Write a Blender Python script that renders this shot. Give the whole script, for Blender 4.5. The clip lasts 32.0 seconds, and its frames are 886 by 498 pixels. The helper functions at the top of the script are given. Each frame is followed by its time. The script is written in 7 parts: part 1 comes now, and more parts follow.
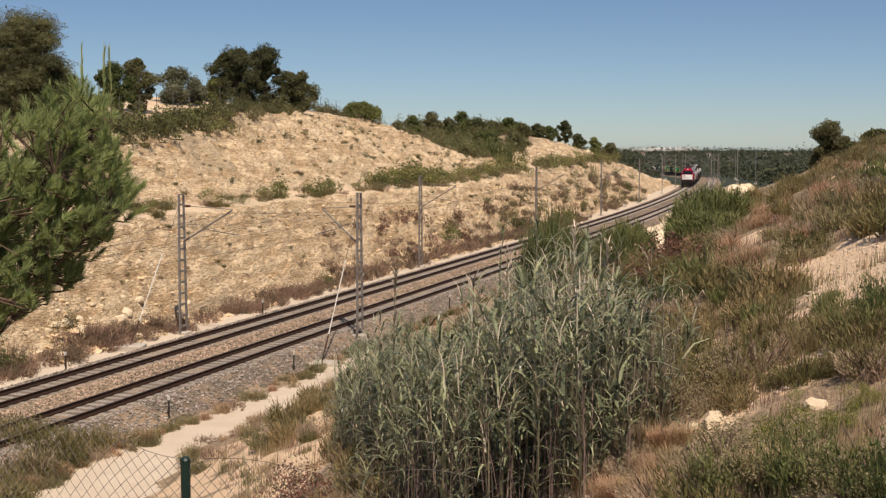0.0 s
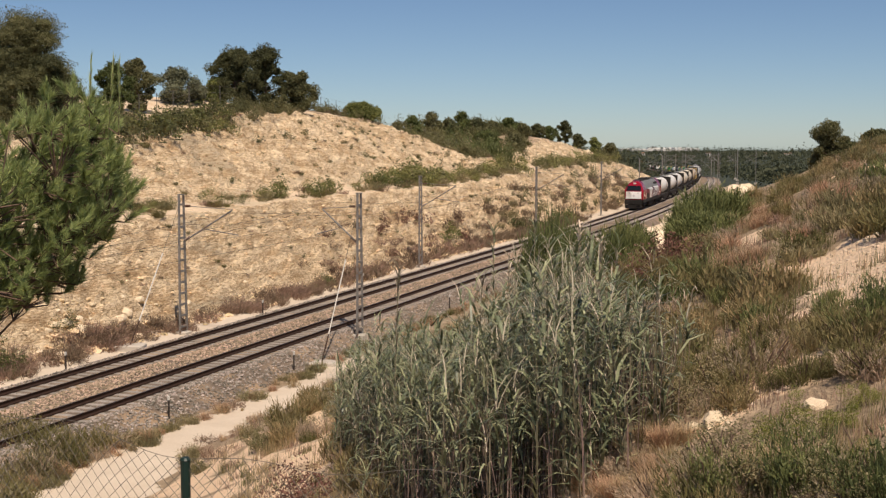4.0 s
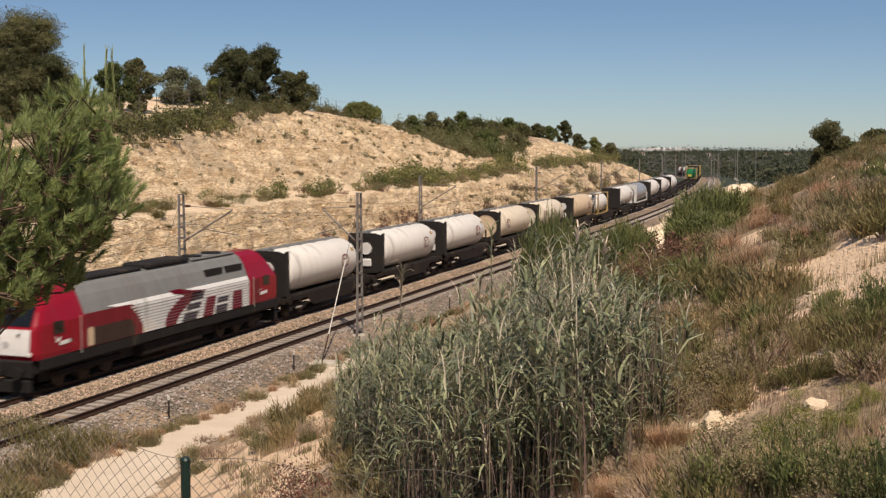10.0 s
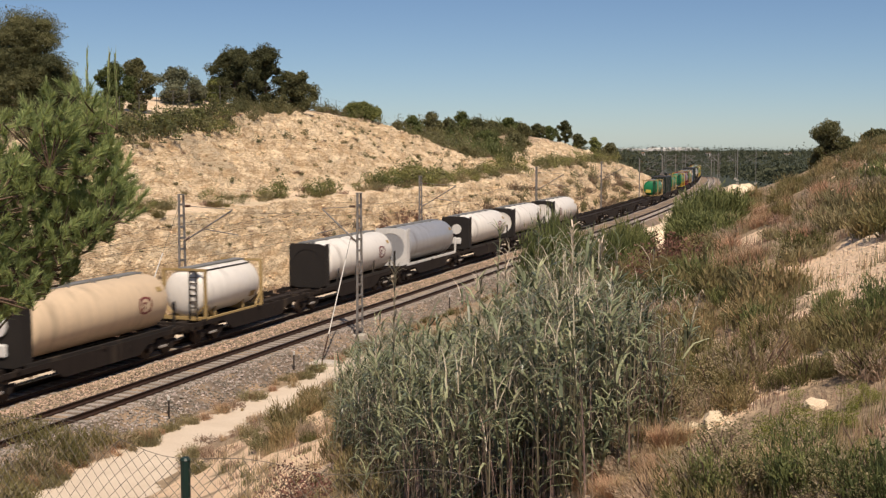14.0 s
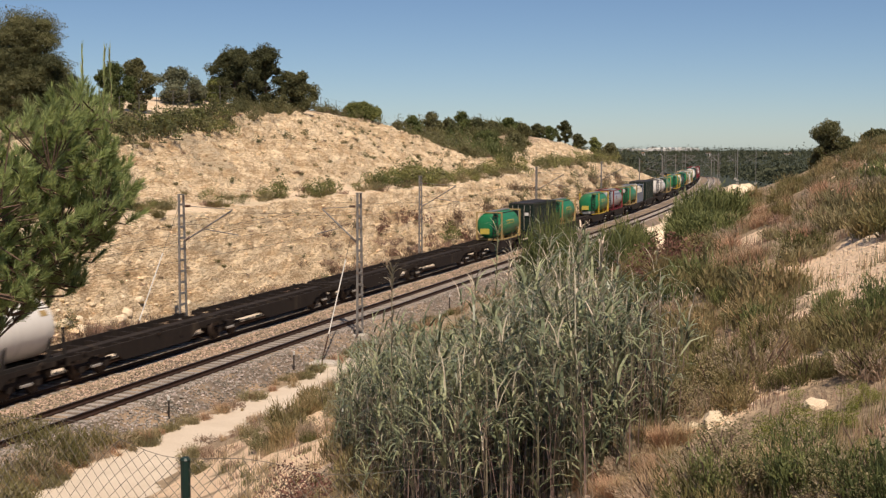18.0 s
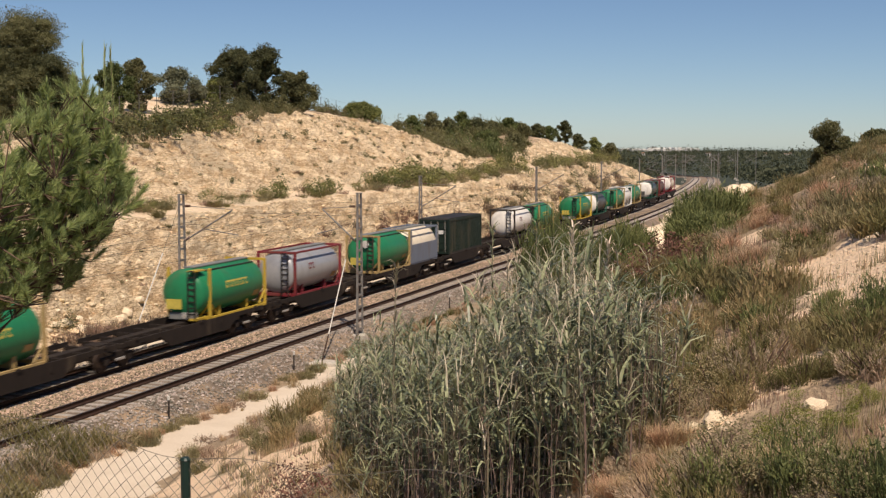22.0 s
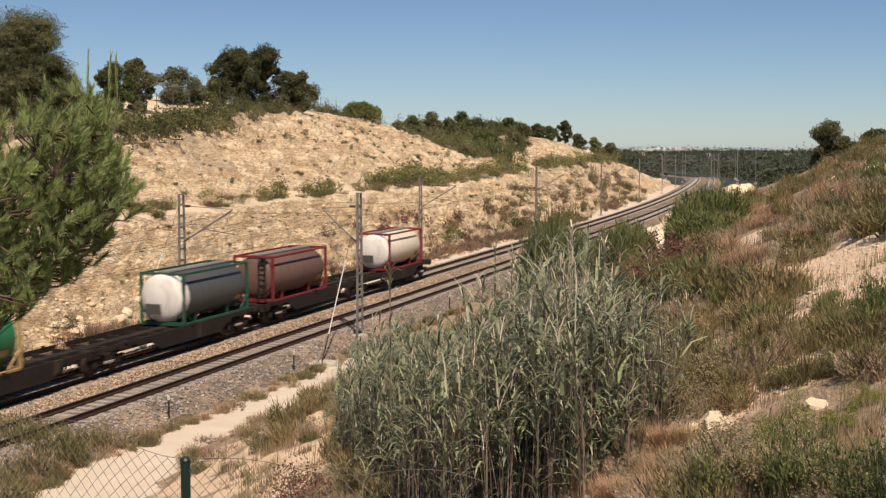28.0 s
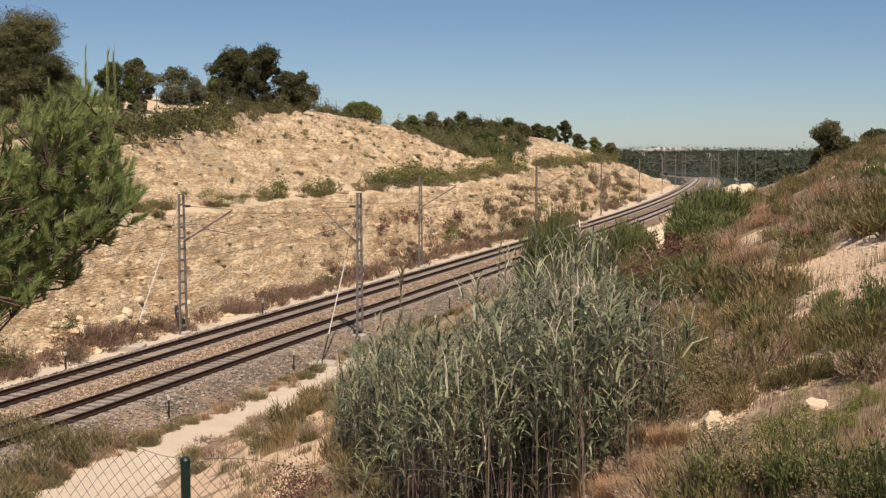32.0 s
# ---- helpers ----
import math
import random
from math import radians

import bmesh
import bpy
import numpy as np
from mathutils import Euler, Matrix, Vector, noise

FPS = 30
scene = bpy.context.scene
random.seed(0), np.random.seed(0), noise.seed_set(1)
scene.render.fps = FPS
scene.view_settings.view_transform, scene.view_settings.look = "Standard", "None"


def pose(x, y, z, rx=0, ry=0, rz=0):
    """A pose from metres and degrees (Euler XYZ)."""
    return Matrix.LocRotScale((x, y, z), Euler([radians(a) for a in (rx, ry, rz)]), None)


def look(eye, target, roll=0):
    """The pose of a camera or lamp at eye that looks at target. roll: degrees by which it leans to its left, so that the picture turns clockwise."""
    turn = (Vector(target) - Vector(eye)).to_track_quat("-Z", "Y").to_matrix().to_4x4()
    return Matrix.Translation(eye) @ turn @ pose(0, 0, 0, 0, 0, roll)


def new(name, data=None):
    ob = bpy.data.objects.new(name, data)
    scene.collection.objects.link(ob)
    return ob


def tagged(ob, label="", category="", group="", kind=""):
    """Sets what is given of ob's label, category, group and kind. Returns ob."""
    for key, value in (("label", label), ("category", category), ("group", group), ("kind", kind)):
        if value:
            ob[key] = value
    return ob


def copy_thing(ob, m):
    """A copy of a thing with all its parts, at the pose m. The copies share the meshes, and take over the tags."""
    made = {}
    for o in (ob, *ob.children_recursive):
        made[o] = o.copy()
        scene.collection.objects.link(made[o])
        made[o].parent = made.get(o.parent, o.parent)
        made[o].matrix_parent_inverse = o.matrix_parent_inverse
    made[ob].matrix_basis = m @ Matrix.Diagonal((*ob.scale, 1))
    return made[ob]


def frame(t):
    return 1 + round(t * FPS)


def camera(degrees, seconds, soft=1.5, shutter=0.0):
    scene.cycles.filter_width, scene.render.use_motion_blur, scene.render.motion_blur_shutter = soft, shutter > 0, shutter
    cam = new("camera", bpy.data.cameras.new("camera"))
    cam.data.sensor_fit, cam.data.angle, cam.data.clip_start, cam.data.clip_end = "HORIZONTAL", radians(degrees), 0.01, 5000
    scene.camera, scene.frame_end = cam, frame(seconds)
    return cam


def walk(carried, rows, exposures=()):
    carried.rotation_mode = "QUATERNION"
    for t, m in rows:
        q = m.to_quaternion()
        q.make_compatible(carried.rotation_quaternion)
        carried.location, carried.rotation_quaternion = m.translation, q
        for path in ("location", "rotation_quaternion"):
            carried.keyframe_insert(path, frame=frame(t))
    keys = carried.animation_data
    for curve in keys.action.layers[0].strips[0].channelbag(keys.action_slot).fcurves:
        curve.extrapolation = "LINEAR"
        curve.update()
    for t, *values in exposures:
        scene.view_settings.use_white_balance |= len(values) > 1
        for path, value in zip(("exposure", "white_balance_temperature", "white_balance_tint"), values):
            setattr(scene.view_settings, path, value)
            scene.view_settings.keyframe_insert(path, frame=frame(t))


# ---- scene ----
# the eye stands on the edge of a railway cutting, 10.2 m above the rail tops
EYE = (0.0, 0.0, 10.23)
FOCAL, LEVEL = 2204.0, 250.0      # the lens, and the line of the horizon
PITCH = -math.degrees(math.atan((441 - LEVEL) / FOCAL))
cam = camera(math.degrees(2 * math.atan(784 / FOCAL)), 32.0, soft=1.3, shutter=0.35)
STILL = pose(*EYE, 90 + PITCH, 0, 0)
walk(cam, [(0.0, STILL), (32.0, STILL)], [(0.0, 0.02), (9.0, 0.02), (13.0, 0.08), (20.0, 0.10), (29.0, 0.13), (32.0, 0.04)])

# ---- light ----
SUN_ELEV, SUN_AZ = 57.0, 164.0      # degrees; azimuth clockwise from +y
scene.view_settings.exposure = 0.06
world = bpy.data.worlds.new("world")
scene.world = world
world.use_nodes = True
wt = world.node_tree
sky = wt.nodes.new("ShaderNodeTexSky")
sky.sky_type = "NISHITA"
sky.sun_disc = False
sky.sun_elevation = radians(SUN_ELEV)
sky.sun_rotation = radians(SUN_AZ)
sky.altitude, sky.air_density, sky.dust_density, sky.ozone_density = 60.0, 0.72, 0.12, 2.2
tint = wt.nodes.new("ShaderNodeMix")
tint.data_type, tint.blend_type = "RGBA", "MULTIPLY"
tint.inputs["Factor"].default_value = 1.0
tint.inputs["B"].default_value = (0.835, 0.89, 0.975, 1)
wt.links.new(sky.outputs[0], tint.inputs["A"])
wt.links.new(tint.outputs["Result"], wt.nodes["Background"].inputs[0])
wt.nodes["Background"].inputs[1].default_value = 0.074
sun_data = bpy.data.lights.new("sun", "SUN")
sun_data.energy, sun_data.angle, sun_data.color = 5.0, radians(0.53), (1.0, 0.845, 0.69)
sun = new("sun", sun_data)
_a, _e = radians(SUN_AZ), radians(SUN_ELEV)
TO_SUN = Vector((math.sin(_a) * math.cos(_e), math.cos(_a) * math.cos(_e), math.sin(_e)))
sun.matrix_world = look(TO_SUN * 200, (0, 0, 0))

# ---- the line of the track: stations s along it, w beside it, and how many metres they make in the plan ----
KX, KY, KZ = 0.905, 1.14, 0.905
KS, KW = 1.107, 0.932              # metres to a station along the line, and across it
HEAD = radians(23.34)
P0 = np.array([-19.385, 44.0])
DIR = np.array([math.sin(HEAD), math.cos(HEAD)])
LEFT = np.array([-DIR[1], DIR[0]])
BEND_S, BEND_R, BEND_END = 85.0, 1330.0, 560.0
TRACK_B = -4.5


def bend(s):
    """How far the line has swung to the left, s metres along."""
    s = np.asarray(s, float)
    a = np.clip(s - BEND_S, 0, BEND_END - BEND_S)
    return a * a / (2 * BEND_R) + np.maximum(s - BEND_END, 0) * (BEND_END - BEND_S) / BEND_R


def fall(s):
    """The rails fall gently beyond the curve."""
    a = np.clip(np.asarray(s, float) - 225.0, 0, 150.0)
    b = np.maximum(np.asarray(s, float) - 375.0, 0)
    return -a * a / 8000.0 - b * 0.0375 * np.exp(-b / 400.0)


def dip(s):
    return KZ * fall(s)


def xy(s, w):
    s, w = np.asarray(s, float), np.asarray(w, float)
    v = w + bend(s)
    return KX * (P0[0] + s * DIR[0] + v * LEFT[0]), KY * (P0[1] + s * DIR[1] + v * LEFT[1])


def sw(x, y):
    """The place along and beside the track of a point in the plan."""
    x, y = np.asarray(x, float) / KX - P0[0], np.asarray(y, float) / KY - P0[1]
    s = x * DIR[0] + y * DIR[1]
    return s, x * LEFT[0] + y * LEFT[1] - bend(s)


def heading(s):
    """Degrees of the track's turn about z at s, from +y."""
    (xa, ya), (xb, yb) = xy(s - 0.5, 0.0), xy(s + 0.5, 0.0)
    return math.degrees(-math.atan2(float(xb - xa), float(yb - ya)))


def sight(px, d):
    """The plan point d stations off on the bearing of px across the view."""
    return (px - 784) / FOCAL * d * KY, d * KY


def sight_height(py, d):
    """The height on the sight line of py, d stations off."""
    return EYE[2] - (py - LEVEL) / FOCAL * d * KY


# ---- noise for relief ----
def lattice(ix, iy, seed):
    h = (ix.astype(np.int64) * 374761393 + iy.astype(np.int64) * 668265263 + seed * 974711) & 0x7FFFFFFF
    h = ((h ^ (h >> 13)) * 1274126177) & 0x7FFFFFFF
    return ((h ^ (h >> 16)) & 0xFFFF) / 32767.5 - 1.0


def vnoise(x, y, seed=0):
    x, y = np.asarray(x, float), np.asarray(y, float)
    ix, iy = np.floor(x), np.floor(y)
    fx, fy = x - ix, y - iy
    fx, fy = fx * fx * (3 - 2 * fx), fy * fy * (3 - 2 * fy)
    a, b = lattice(ix, iy, seed), lattice(ix + 1, iy, seed)
    c, d = lattice(ix, iy + 1, seed), lattice(ix + 1, iy + 1, seed)
    return (a + (b - a) * fx) * (1 - fy) + (c + (d - c) * fx) * fy


def fbm(x, y, octaves=4, seed=0):
    total, amp = 0.0, 1.0
    for k in range(octaves):
        total = total + amp * vnoise(x * 2 ** k + 17.3 * k, y * 2 ** k - 9.1 * k, seed + k)
        amp *= 0.5
    return total


# ---- the lie of the land: heights over the rail tops, by s along and w beside the track ----
BENCH = ([-800, -20, 30, 60, 75, 95, 120, 178, 195, 210, 222, 240], [5.8, 5.8, 5.9, 6.0, 5.8, 6.3, 7.0, 6.8, 5.0, 2.0, 0.3, 0.0])
CREST = ([-800, -10, 10, 27, 42, 50, 60, 76, 88, 97, 103, 125, 138, 150, 165, 188, 200, 212, 240],
         [10.0, 10.0, 10.4, 11.6, 12.8, 13.7, 14.4, 14.2, 12.5, 10.3, 8.9, 8.6, 10.6, 11.6, 10.8, 7.4, 5.6, 2.6, 0.5])
PATH_EDGE = ([-20, -5.5, -1.5, 10, 30], [-13.4, -12.6, -10.9, -10.6, -10.4])
TOE, LOW_RUN, UP_RUN, SHELF = 5.4, 0.86, 1.22, 4.2


def land(s, w, rough=True):
    s, w = np.asarray(s, float), np.asarray(w, float)
    n1 = fbm(s / 9.0, w / 9.0, 3, 11)
    n2 = fbm(s / 2.3, w / 2.3, 4, 31) if rough else 0.0
    gully = fbm(s / 5.0, s * 0 + 3.3, 3, 5)
    # the far side: ditch, lower cut, shelf, upper cut, hilltop
    hb, ht = np.interp(s, *BENCH), np.interp(s, *CREST)
    toe = TOE + 0.35 * gully
    edge = toe + LOW_RUN * (hb + 0.4) + 0.3 * n1
    back = edge + SHELF * np.clip(hb / 4, 0.05, 1)
    rise = np.maximum(ht - hb - 0.6, 0.0)
    top = back + UP_RUN * rise + 0.01
    z = np.full(np.broadcast(s, w).shape, -0.62)
    z = np.where(w > 3.6, -0.62 + 0.22 * np.clip((w - 3.6) / (toe - 3.6), 0, 1), z)
    k = np.clip((w - toe) / (edge - toe), 0, 1)
    z = np.where(w > toe, -0.4 + (hb + 0.4) * k ** 0.92, z)
    k2 = np.clip((w - edge) / (back - edge), 0, 1)
    z = np.where(w > edge, hb + 0.6 * k2, z)
    k3 = np.clip((w - back) / (top - back), 0, 1)
    z = np.where(w > back, hb + 0.6 + rise * k3 ** 0.9, z)
    z = np.where(w > top, hb + 0.6 + rise + np.interp(w - top, [0, 2, 12, 40, 200], [0, 0.3, 1.9, 2.6, 4.0]), z)
    calm = np.interp(s, [80, 120], [1.0, 0.75])
    on_low = calm * np.clip((w - toe) / 1.2, 0, 1) * np.clip((edge + 0.4 - w) / 0.8, 0, 1)
    on_up = np.clip((w - back) / 1.5, 0, 1) * np.clip((top + 0.6 - w) / 1.2, 0, 1)
    if rough:
        # bedded rock: ledges in the lower cut, rills in the upper one
        step = 0.75
        q = (z + 0.25 * n1 + 0.06 * s * 0.3) / step
        f = q - np.floor(q)
        ledge = (np.clip((f - 0.35) / 0.5, 0, 1) - f) * step
        crag = 1 - np.abs(fbm(s / 1.7, z / 0.9 + w / 4.0, 3, 41))
        blocks = np.round(fbm(s / 2.8, w / 1.6, 2, 57) * 3) / 3
        z = z + on_low * (0.85 * ledge + 0.28 * n2 + 0.3 * gully + 0.50 * (crag - 0.6) + 0.24 * blocks + 0.20 * vnoise(s / 0.7, w / 0.4, 63))
        z = z + on_up * (0.32 * n2 + 0.55 * fbm(s / 2.6, w / 11.0, 3, 77) + 0.44 * (crag - 0.6) + 0.2 * blocks + 0.20 * vnoise(s / 0.6, w / 0.5, 64))
        z = z + np.where(w > top, 0.35 * n1, 0.0) + np.where((w > edge) & (w <= back), 0.12 * n2, 0.0)
        z = z + np.where((w > 3.6) & (w <= toe), 0.06 * n2, 0.0)
    # the near side: ballast foot, service path, scrub slope up to the viewer
    path_far = np.interp(s, *PATH_EDGE)
    r = np.maximum(path_far - w, 0.0)
    zr = -1.0 + 0.44 * r + 0.0 * s
    zr = np.where(r > 24.6, -1.0 + 0.44 * 24.6 + (r - 24.6) * 0.05, zr)
    hump = np.clip((r - 13) / 14, 0, 1) * np.interp(s, [-30, 5, 25, 55, 95, 140, 175], [0, 0, 0.6, 1.3, 1.2, 0.3, 0])
    zr = zr + hump * 1.0
    if rough:
        zr = zr + np.clip(r / 4, 0, 1) * (0.35 * n1 + 0.10 * n2) + 0.03 * n2 * np.clip(r + 0.3, 0, 1)
    # the near bank dies away beyond the curve
    fade = np.clip((s - 150) / 90, 0, 1)
    zr = zr * (1 - fade) - 1.0 * fade
    z = np.where(w < -7.2, np.where(w > path_far, -1.0, zr), np.where(w < -4, -0.85, z))
    # far plain, falling to the sea
    d = np.hypot(s + 33, w + 35)
    plain = np.interp(d, [0, 300, 420, 1000, 4800], [-1.0, -1.2, -5.5, -11.0, -33.0]) + np.clip((d - 300) / 400, 0, 1) * 3.0 * vnoise(s / 160, w / 160, 3)
    f2 = np.clip((s - 228) / 60, 0, 1)
    f2 = f2 * f2 * (3 - 2 * f2)
    near_rail = np.clip(1 - (np.abs(w + 2.2) - 9) / 20, 0, 1)
    z = z * (1 - f2) + f2 * (plain * (1 - near_rail) + (fall(s) - 0.75) * near_rail)
    # behind and beside the viewer the land runs on level
    far_side = np.clip((np.abs(w) - 150) / 150, 0, 1) * (1 - f2)
    return KZ * (z * (1 - far_side) + far_side * np.minimum(z, 9.0))


SAND = ((-14.5, -35.2, 4.2, 2.0), (-17.5, -35.6, 2.0, 0.9), (-9.0, -34.6, 4.0, 1.3), (-18.9, -33.8, 0.5, 0.22), (-20.5, -33.7, 0.7, 0.30), (11.0, -35.6, 5.0, 1.2), (2.0, -31.5, 2.0, 0.7), (-22.3, -32.3, 0.5, 0.35), (-23.0, -33.1, 0.8, 0.45))


def sand_patch(s, w):
    """Near 1 in the pale washed-out patches of the near bank."""
    q = 0.0
    for a, b, ra, rb in SAND:
        q = np.maximum(q, np.exp(-((s - a) / ra) ** 2 - ((w - b) / rb) ** 2))
    return q + 0.30 * fbm(s / 0.7, w / 0.7, 4, 19)


def ground_at(x, y):
    return float(land(*sw(x, y)))


def foot(px, py):
    """Where the sight line of (px, py) meets the ground."""
    d = np.concatenate([np.arange(4.0, 60, 0.05), np.arange(60, 240, 0.4)])
    x, y = sight(px, d)
    k = int(np.argmax(sight_height(py, d) < land(*sw(x, y), rough=False)))
    return float(x[k]), float(y[k])


# ---- mesh and material helpers ----
def raw_mesh(name, verts, faces, mats, face_mat=None, smooth=False):
    me = bpy.data.meshes.new(name)
    me.from_pydata(verts.tolist() if isinstance(verts, np.ndarray) else verts, [], faces.tolist() if isinstance(faces, np.ndarray) else faces)
    for m in mats if isinstance(mats, (list, tuple)) else [mats]:
        me.materials.append(m)
    if face_mat is not None:
        me.polygons.foreach_set("material_index", np.asarray(face_mat, np.int32))
    if smooth:
        me.polygons.foreach_set("use_smooth", np.ones(len(me.polygons), bool))
    me.update()
    return me


def grid_faces(nu, nv):
    i = np.arange((nu - 1) * (nv - 1))
    a = (i // (nv - 1)) * nv + i % (nv - 1)
    return np.stack([a, a + 1, a + nv + 1, a + nv], 1)


def part(name, bm, material, parent, label="", smooth=False):
    """One bmesh as one mesh object under a thing or a part."""
    me = bpy.data.meshes.new(name)
    if smooth:
        for f in bm.faces:
            f.smooth = True
    bm.to_mesh(me)
    bm.free()
    me.materials.append(material)
    ob = new(name, me)
    ob.parent = parent
    return tagged(ob, label) if label else ob


def shared(name, me, parent, m=None, label=""):
    """Another object on a mesh that is already there."""
    ob = new(name, me)
    ob.parent = parent
    if m is not None:
        ob.matrix_basis = m
    return tagged(ob, label) if label else ob


def box_bm(x0, x1, y0, y1, z0, z1, bevel=0.0, bm=None):
    bm = bm or bmesh.new()
    made = bmesh.ops.create_cube(bm, size=1.0, matrix=Matrix.Translation(((x0 + x1) / 2, (y0 + y1) / 2, (z0 + z1) / 2)) @ Matrix.Diagonal((x1 - x0, y1 - y0, z1 - z0, 1)))
    if bevel:
        edges = list({e for v in made["verts"] for e in v.link_edges})
        bmesh.ops.bevel(bm, geom=edges, offset=bevel, segments=1, affect="EDGES")
    return bm


def rod_bm(a, b, r0, r1=None, sides=6, bm=None):
    """A rod from a to b."""
    bm = bm or bmesh.new()
    a, b = Vector(a), Vector(b)
    r1 = r0 if r1 is None else r1
    q = (b - a).to_track_quat("Z", "Y").to_matrix().to_4x4()
    bmesh.ops.create_cone(bm, cap_ends=True, segments=sides, radius1=r0, radius2=r1, depth=(b - a).length, matrix=Matrix.Translation((a + b) / 2) @ q)
    return bm


def sweep(points, section, close=True):
    """Verts and faces of a section (pairs across, up) swept along points, with the across axis level."""
    pts = [Vector(p) for p in points]
    vs, fs, k = [], [], len(section)
    for i, p in enumerate(pts):
        t = (pts[min(i + 1, len(pts) - 1)] - pts[max(i - 1, 0)])
        side = Vector((t.y, -t.x, 0)).normalized()
        vs += [p + side * u + Vector((0, 0, v)) for u, v in section]
    for i in range(len(pts) - 1):
        for j in range(k if close else k - 1):
            a, b = i * k + j, i * k + (j + 1) % k
            fs.append((a, b, b + k, a + k))
    if close:
        fs += [tuple(range(k - 1, -1, -1)), tuple(range((len(pts) - 1) * k, len(pts) * k))]
    return [tuple(v) for v in vs], fs


def material(name, base, dark=None, rough=0.8, metal=0.0, scale=3.0, fine=40.0, bump=0.2, dist=0.02, spots=None, spot_at=0.62, object_random=0.0,
             spec=0.3, stretch=(1, 1, 1), translucent=0.0, island=0.0, bump_scale=None, mask="", fissure_shade=None, ends=(0.33, 0.66)):
    """A surface with two scales of variation and fine relief."""
    m = bpy.data.materials.new(name)
    m.use_nodes = True
    nt = m.node_tree
    bs = nt.nodes["Principled BSDF"]
    L = nt.links.new
    co = nt.nodes.new("ShaderNodeTexCoord")
    mp = nt.nodes.new("ShaderNodeMapping")
    mp.inputs["Scale"].default_value = stretch
    L(co.outputs["Object"], mp.inputs[0])

    def noise_tex(sc, det, rg=0.6):
        n = nt.nodes.new("ShaderNodeTexNoise")
        n.inputs["Scale"].default_value, n.inputs["Detail"].default_value, n.inputs["Roughness"].default_value = sc, det, rg
        L(mp.outputs[0], n.inputs["Vector"])
        return n

    big, small = noise_tex(scale, 5.0), noise_tex(fine, 4.0)
    dark = dark or tuple(c * 0.6 for c in base)
    ramp = nt.nodes.new("ShaderNodeValToRGB")
    ramp.color_ramp.elements[0].position, ramp.color_ramp.elements[1].position = ends
    ramp.color_ramp.elements[0].color, ramp.color_ramp.elements[1].color = (*dark, 1), (*base, 1)
    mixf = nt.nodes.new("ShaderNodeMath")
    mixf.operation = "MULTIPLY_ADD"
    mixf.inputs[1].default_value = 0.45
    half = nt.nodes.new("ShaderNodeMath")
    half.operation = "MULTIPLY"
    half.inputs[1].default_value = 0.55
    L(big.outputs["Fac"], half.inputs[0])
    L(small.outputs["Fac"], mixf.inputs[0])
    L(half.outputs[0], mixf.inputs[2])
    L(mixf.outputs[0], ramp.inputs[0])
    col = ramp.outputs[0]
    if spots:
        n3 = noise_tex(scale * 0.37, 3.0, 0.7)
        r3 = nt.nodes.new("ShaderNodeValToRGB")
        r3.color_ramp.elements[0].position, r3.color_ramp.elements[1].position = spot_at - 0.06, spot_at + 0.06
        r3.color_ramp.elements[0].color, r3.color_ramp.elements[1].color = (0, 0, 0, 1), (1, 1, 1, 1)
        spot_in = n3.outputs["Fac"]
        if mask:
            at, add = nt.nodes.new("ShaderNodeAttribute"), nt.nodes.new("ShaderNodeMath")
            at.attribute_name = mask
            add.operation = "MULTIPLY_ADD"
            add.inputs[1].default_value = 0.30
            L(at.outputs["Fac"], add.inputs[0])
            L(spot_in, add.inputs[2])
            spot_in = add.outputs[0]
        L(spot_in, r3.inputs[0])
        mx = nt.nodes.new("ShaderNodeMix")
        mx.data_type = "RGBA"
        L(r3.outputs[0], mx.inputs["Factor"])
        L(col, mx.inputs["A"])
        mx.inputs["B"].default_value = (*spots, 1)
        col = mx.outputs["Result"]
    if fissure_shade:
        # thin dark lines in the colour: bed joints and the shadows in cracks
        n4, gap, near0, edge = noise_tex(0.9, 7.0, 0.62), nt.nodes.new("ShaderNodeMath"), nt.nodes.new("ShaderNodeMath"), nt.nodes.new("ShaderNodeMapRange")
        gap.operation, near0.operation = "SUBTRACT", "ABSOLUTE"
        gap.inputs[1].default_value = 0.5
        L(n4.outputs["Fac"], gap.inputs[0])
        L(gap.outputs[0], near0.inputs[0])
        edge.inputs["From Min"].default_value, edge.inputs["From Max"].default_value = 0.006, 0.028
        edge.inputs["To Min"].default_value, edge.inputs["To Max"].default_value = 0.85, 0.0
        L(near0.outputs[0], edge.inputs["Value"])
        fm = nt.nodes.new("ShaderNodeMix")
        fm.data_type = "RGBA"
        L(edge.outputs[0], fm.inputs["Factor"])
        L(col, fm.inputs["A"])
        fm.inputs["B"].default_value = (*fissure_shade, 1)
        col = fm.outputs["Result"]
    for src_node, src_out, k in (("ShaderNodeObjectInfo", "Random", object_random), ("ShaderNodeNewGeometry", "Random Per Island", island)):
        if not k:
            continue
        src = nt.nodes.new(src_node).outputs[src_out]
        mr = nt.nodes.new("ShaderNodeMapRange")
        mr.inputs["To Min"].default_value, mr.inputs["To Max"].default_value = 1 - k, 1 + k
        L(src, mr.inputs["Value"])
        hs = nt.nodes.new("ShaderNodeHueSaturation")
        L(mr.outputs[0], hs.inputs["Value"])
        hmap = nt.nodes.new("ShaderNodeMapRange")
        hmap.inputs["To Min"].default_value, hmap.inputs["To Max"].default_value = 0.5 + 0.05 * k, 0.5 - 0.05 * k
        L(src, hmap.inputs["Value"])
        L(hmap.outputs[0], hs.inputs["Hue"])
        L(col, hs.inputs["Color"])
        col = hs.outputs[0]
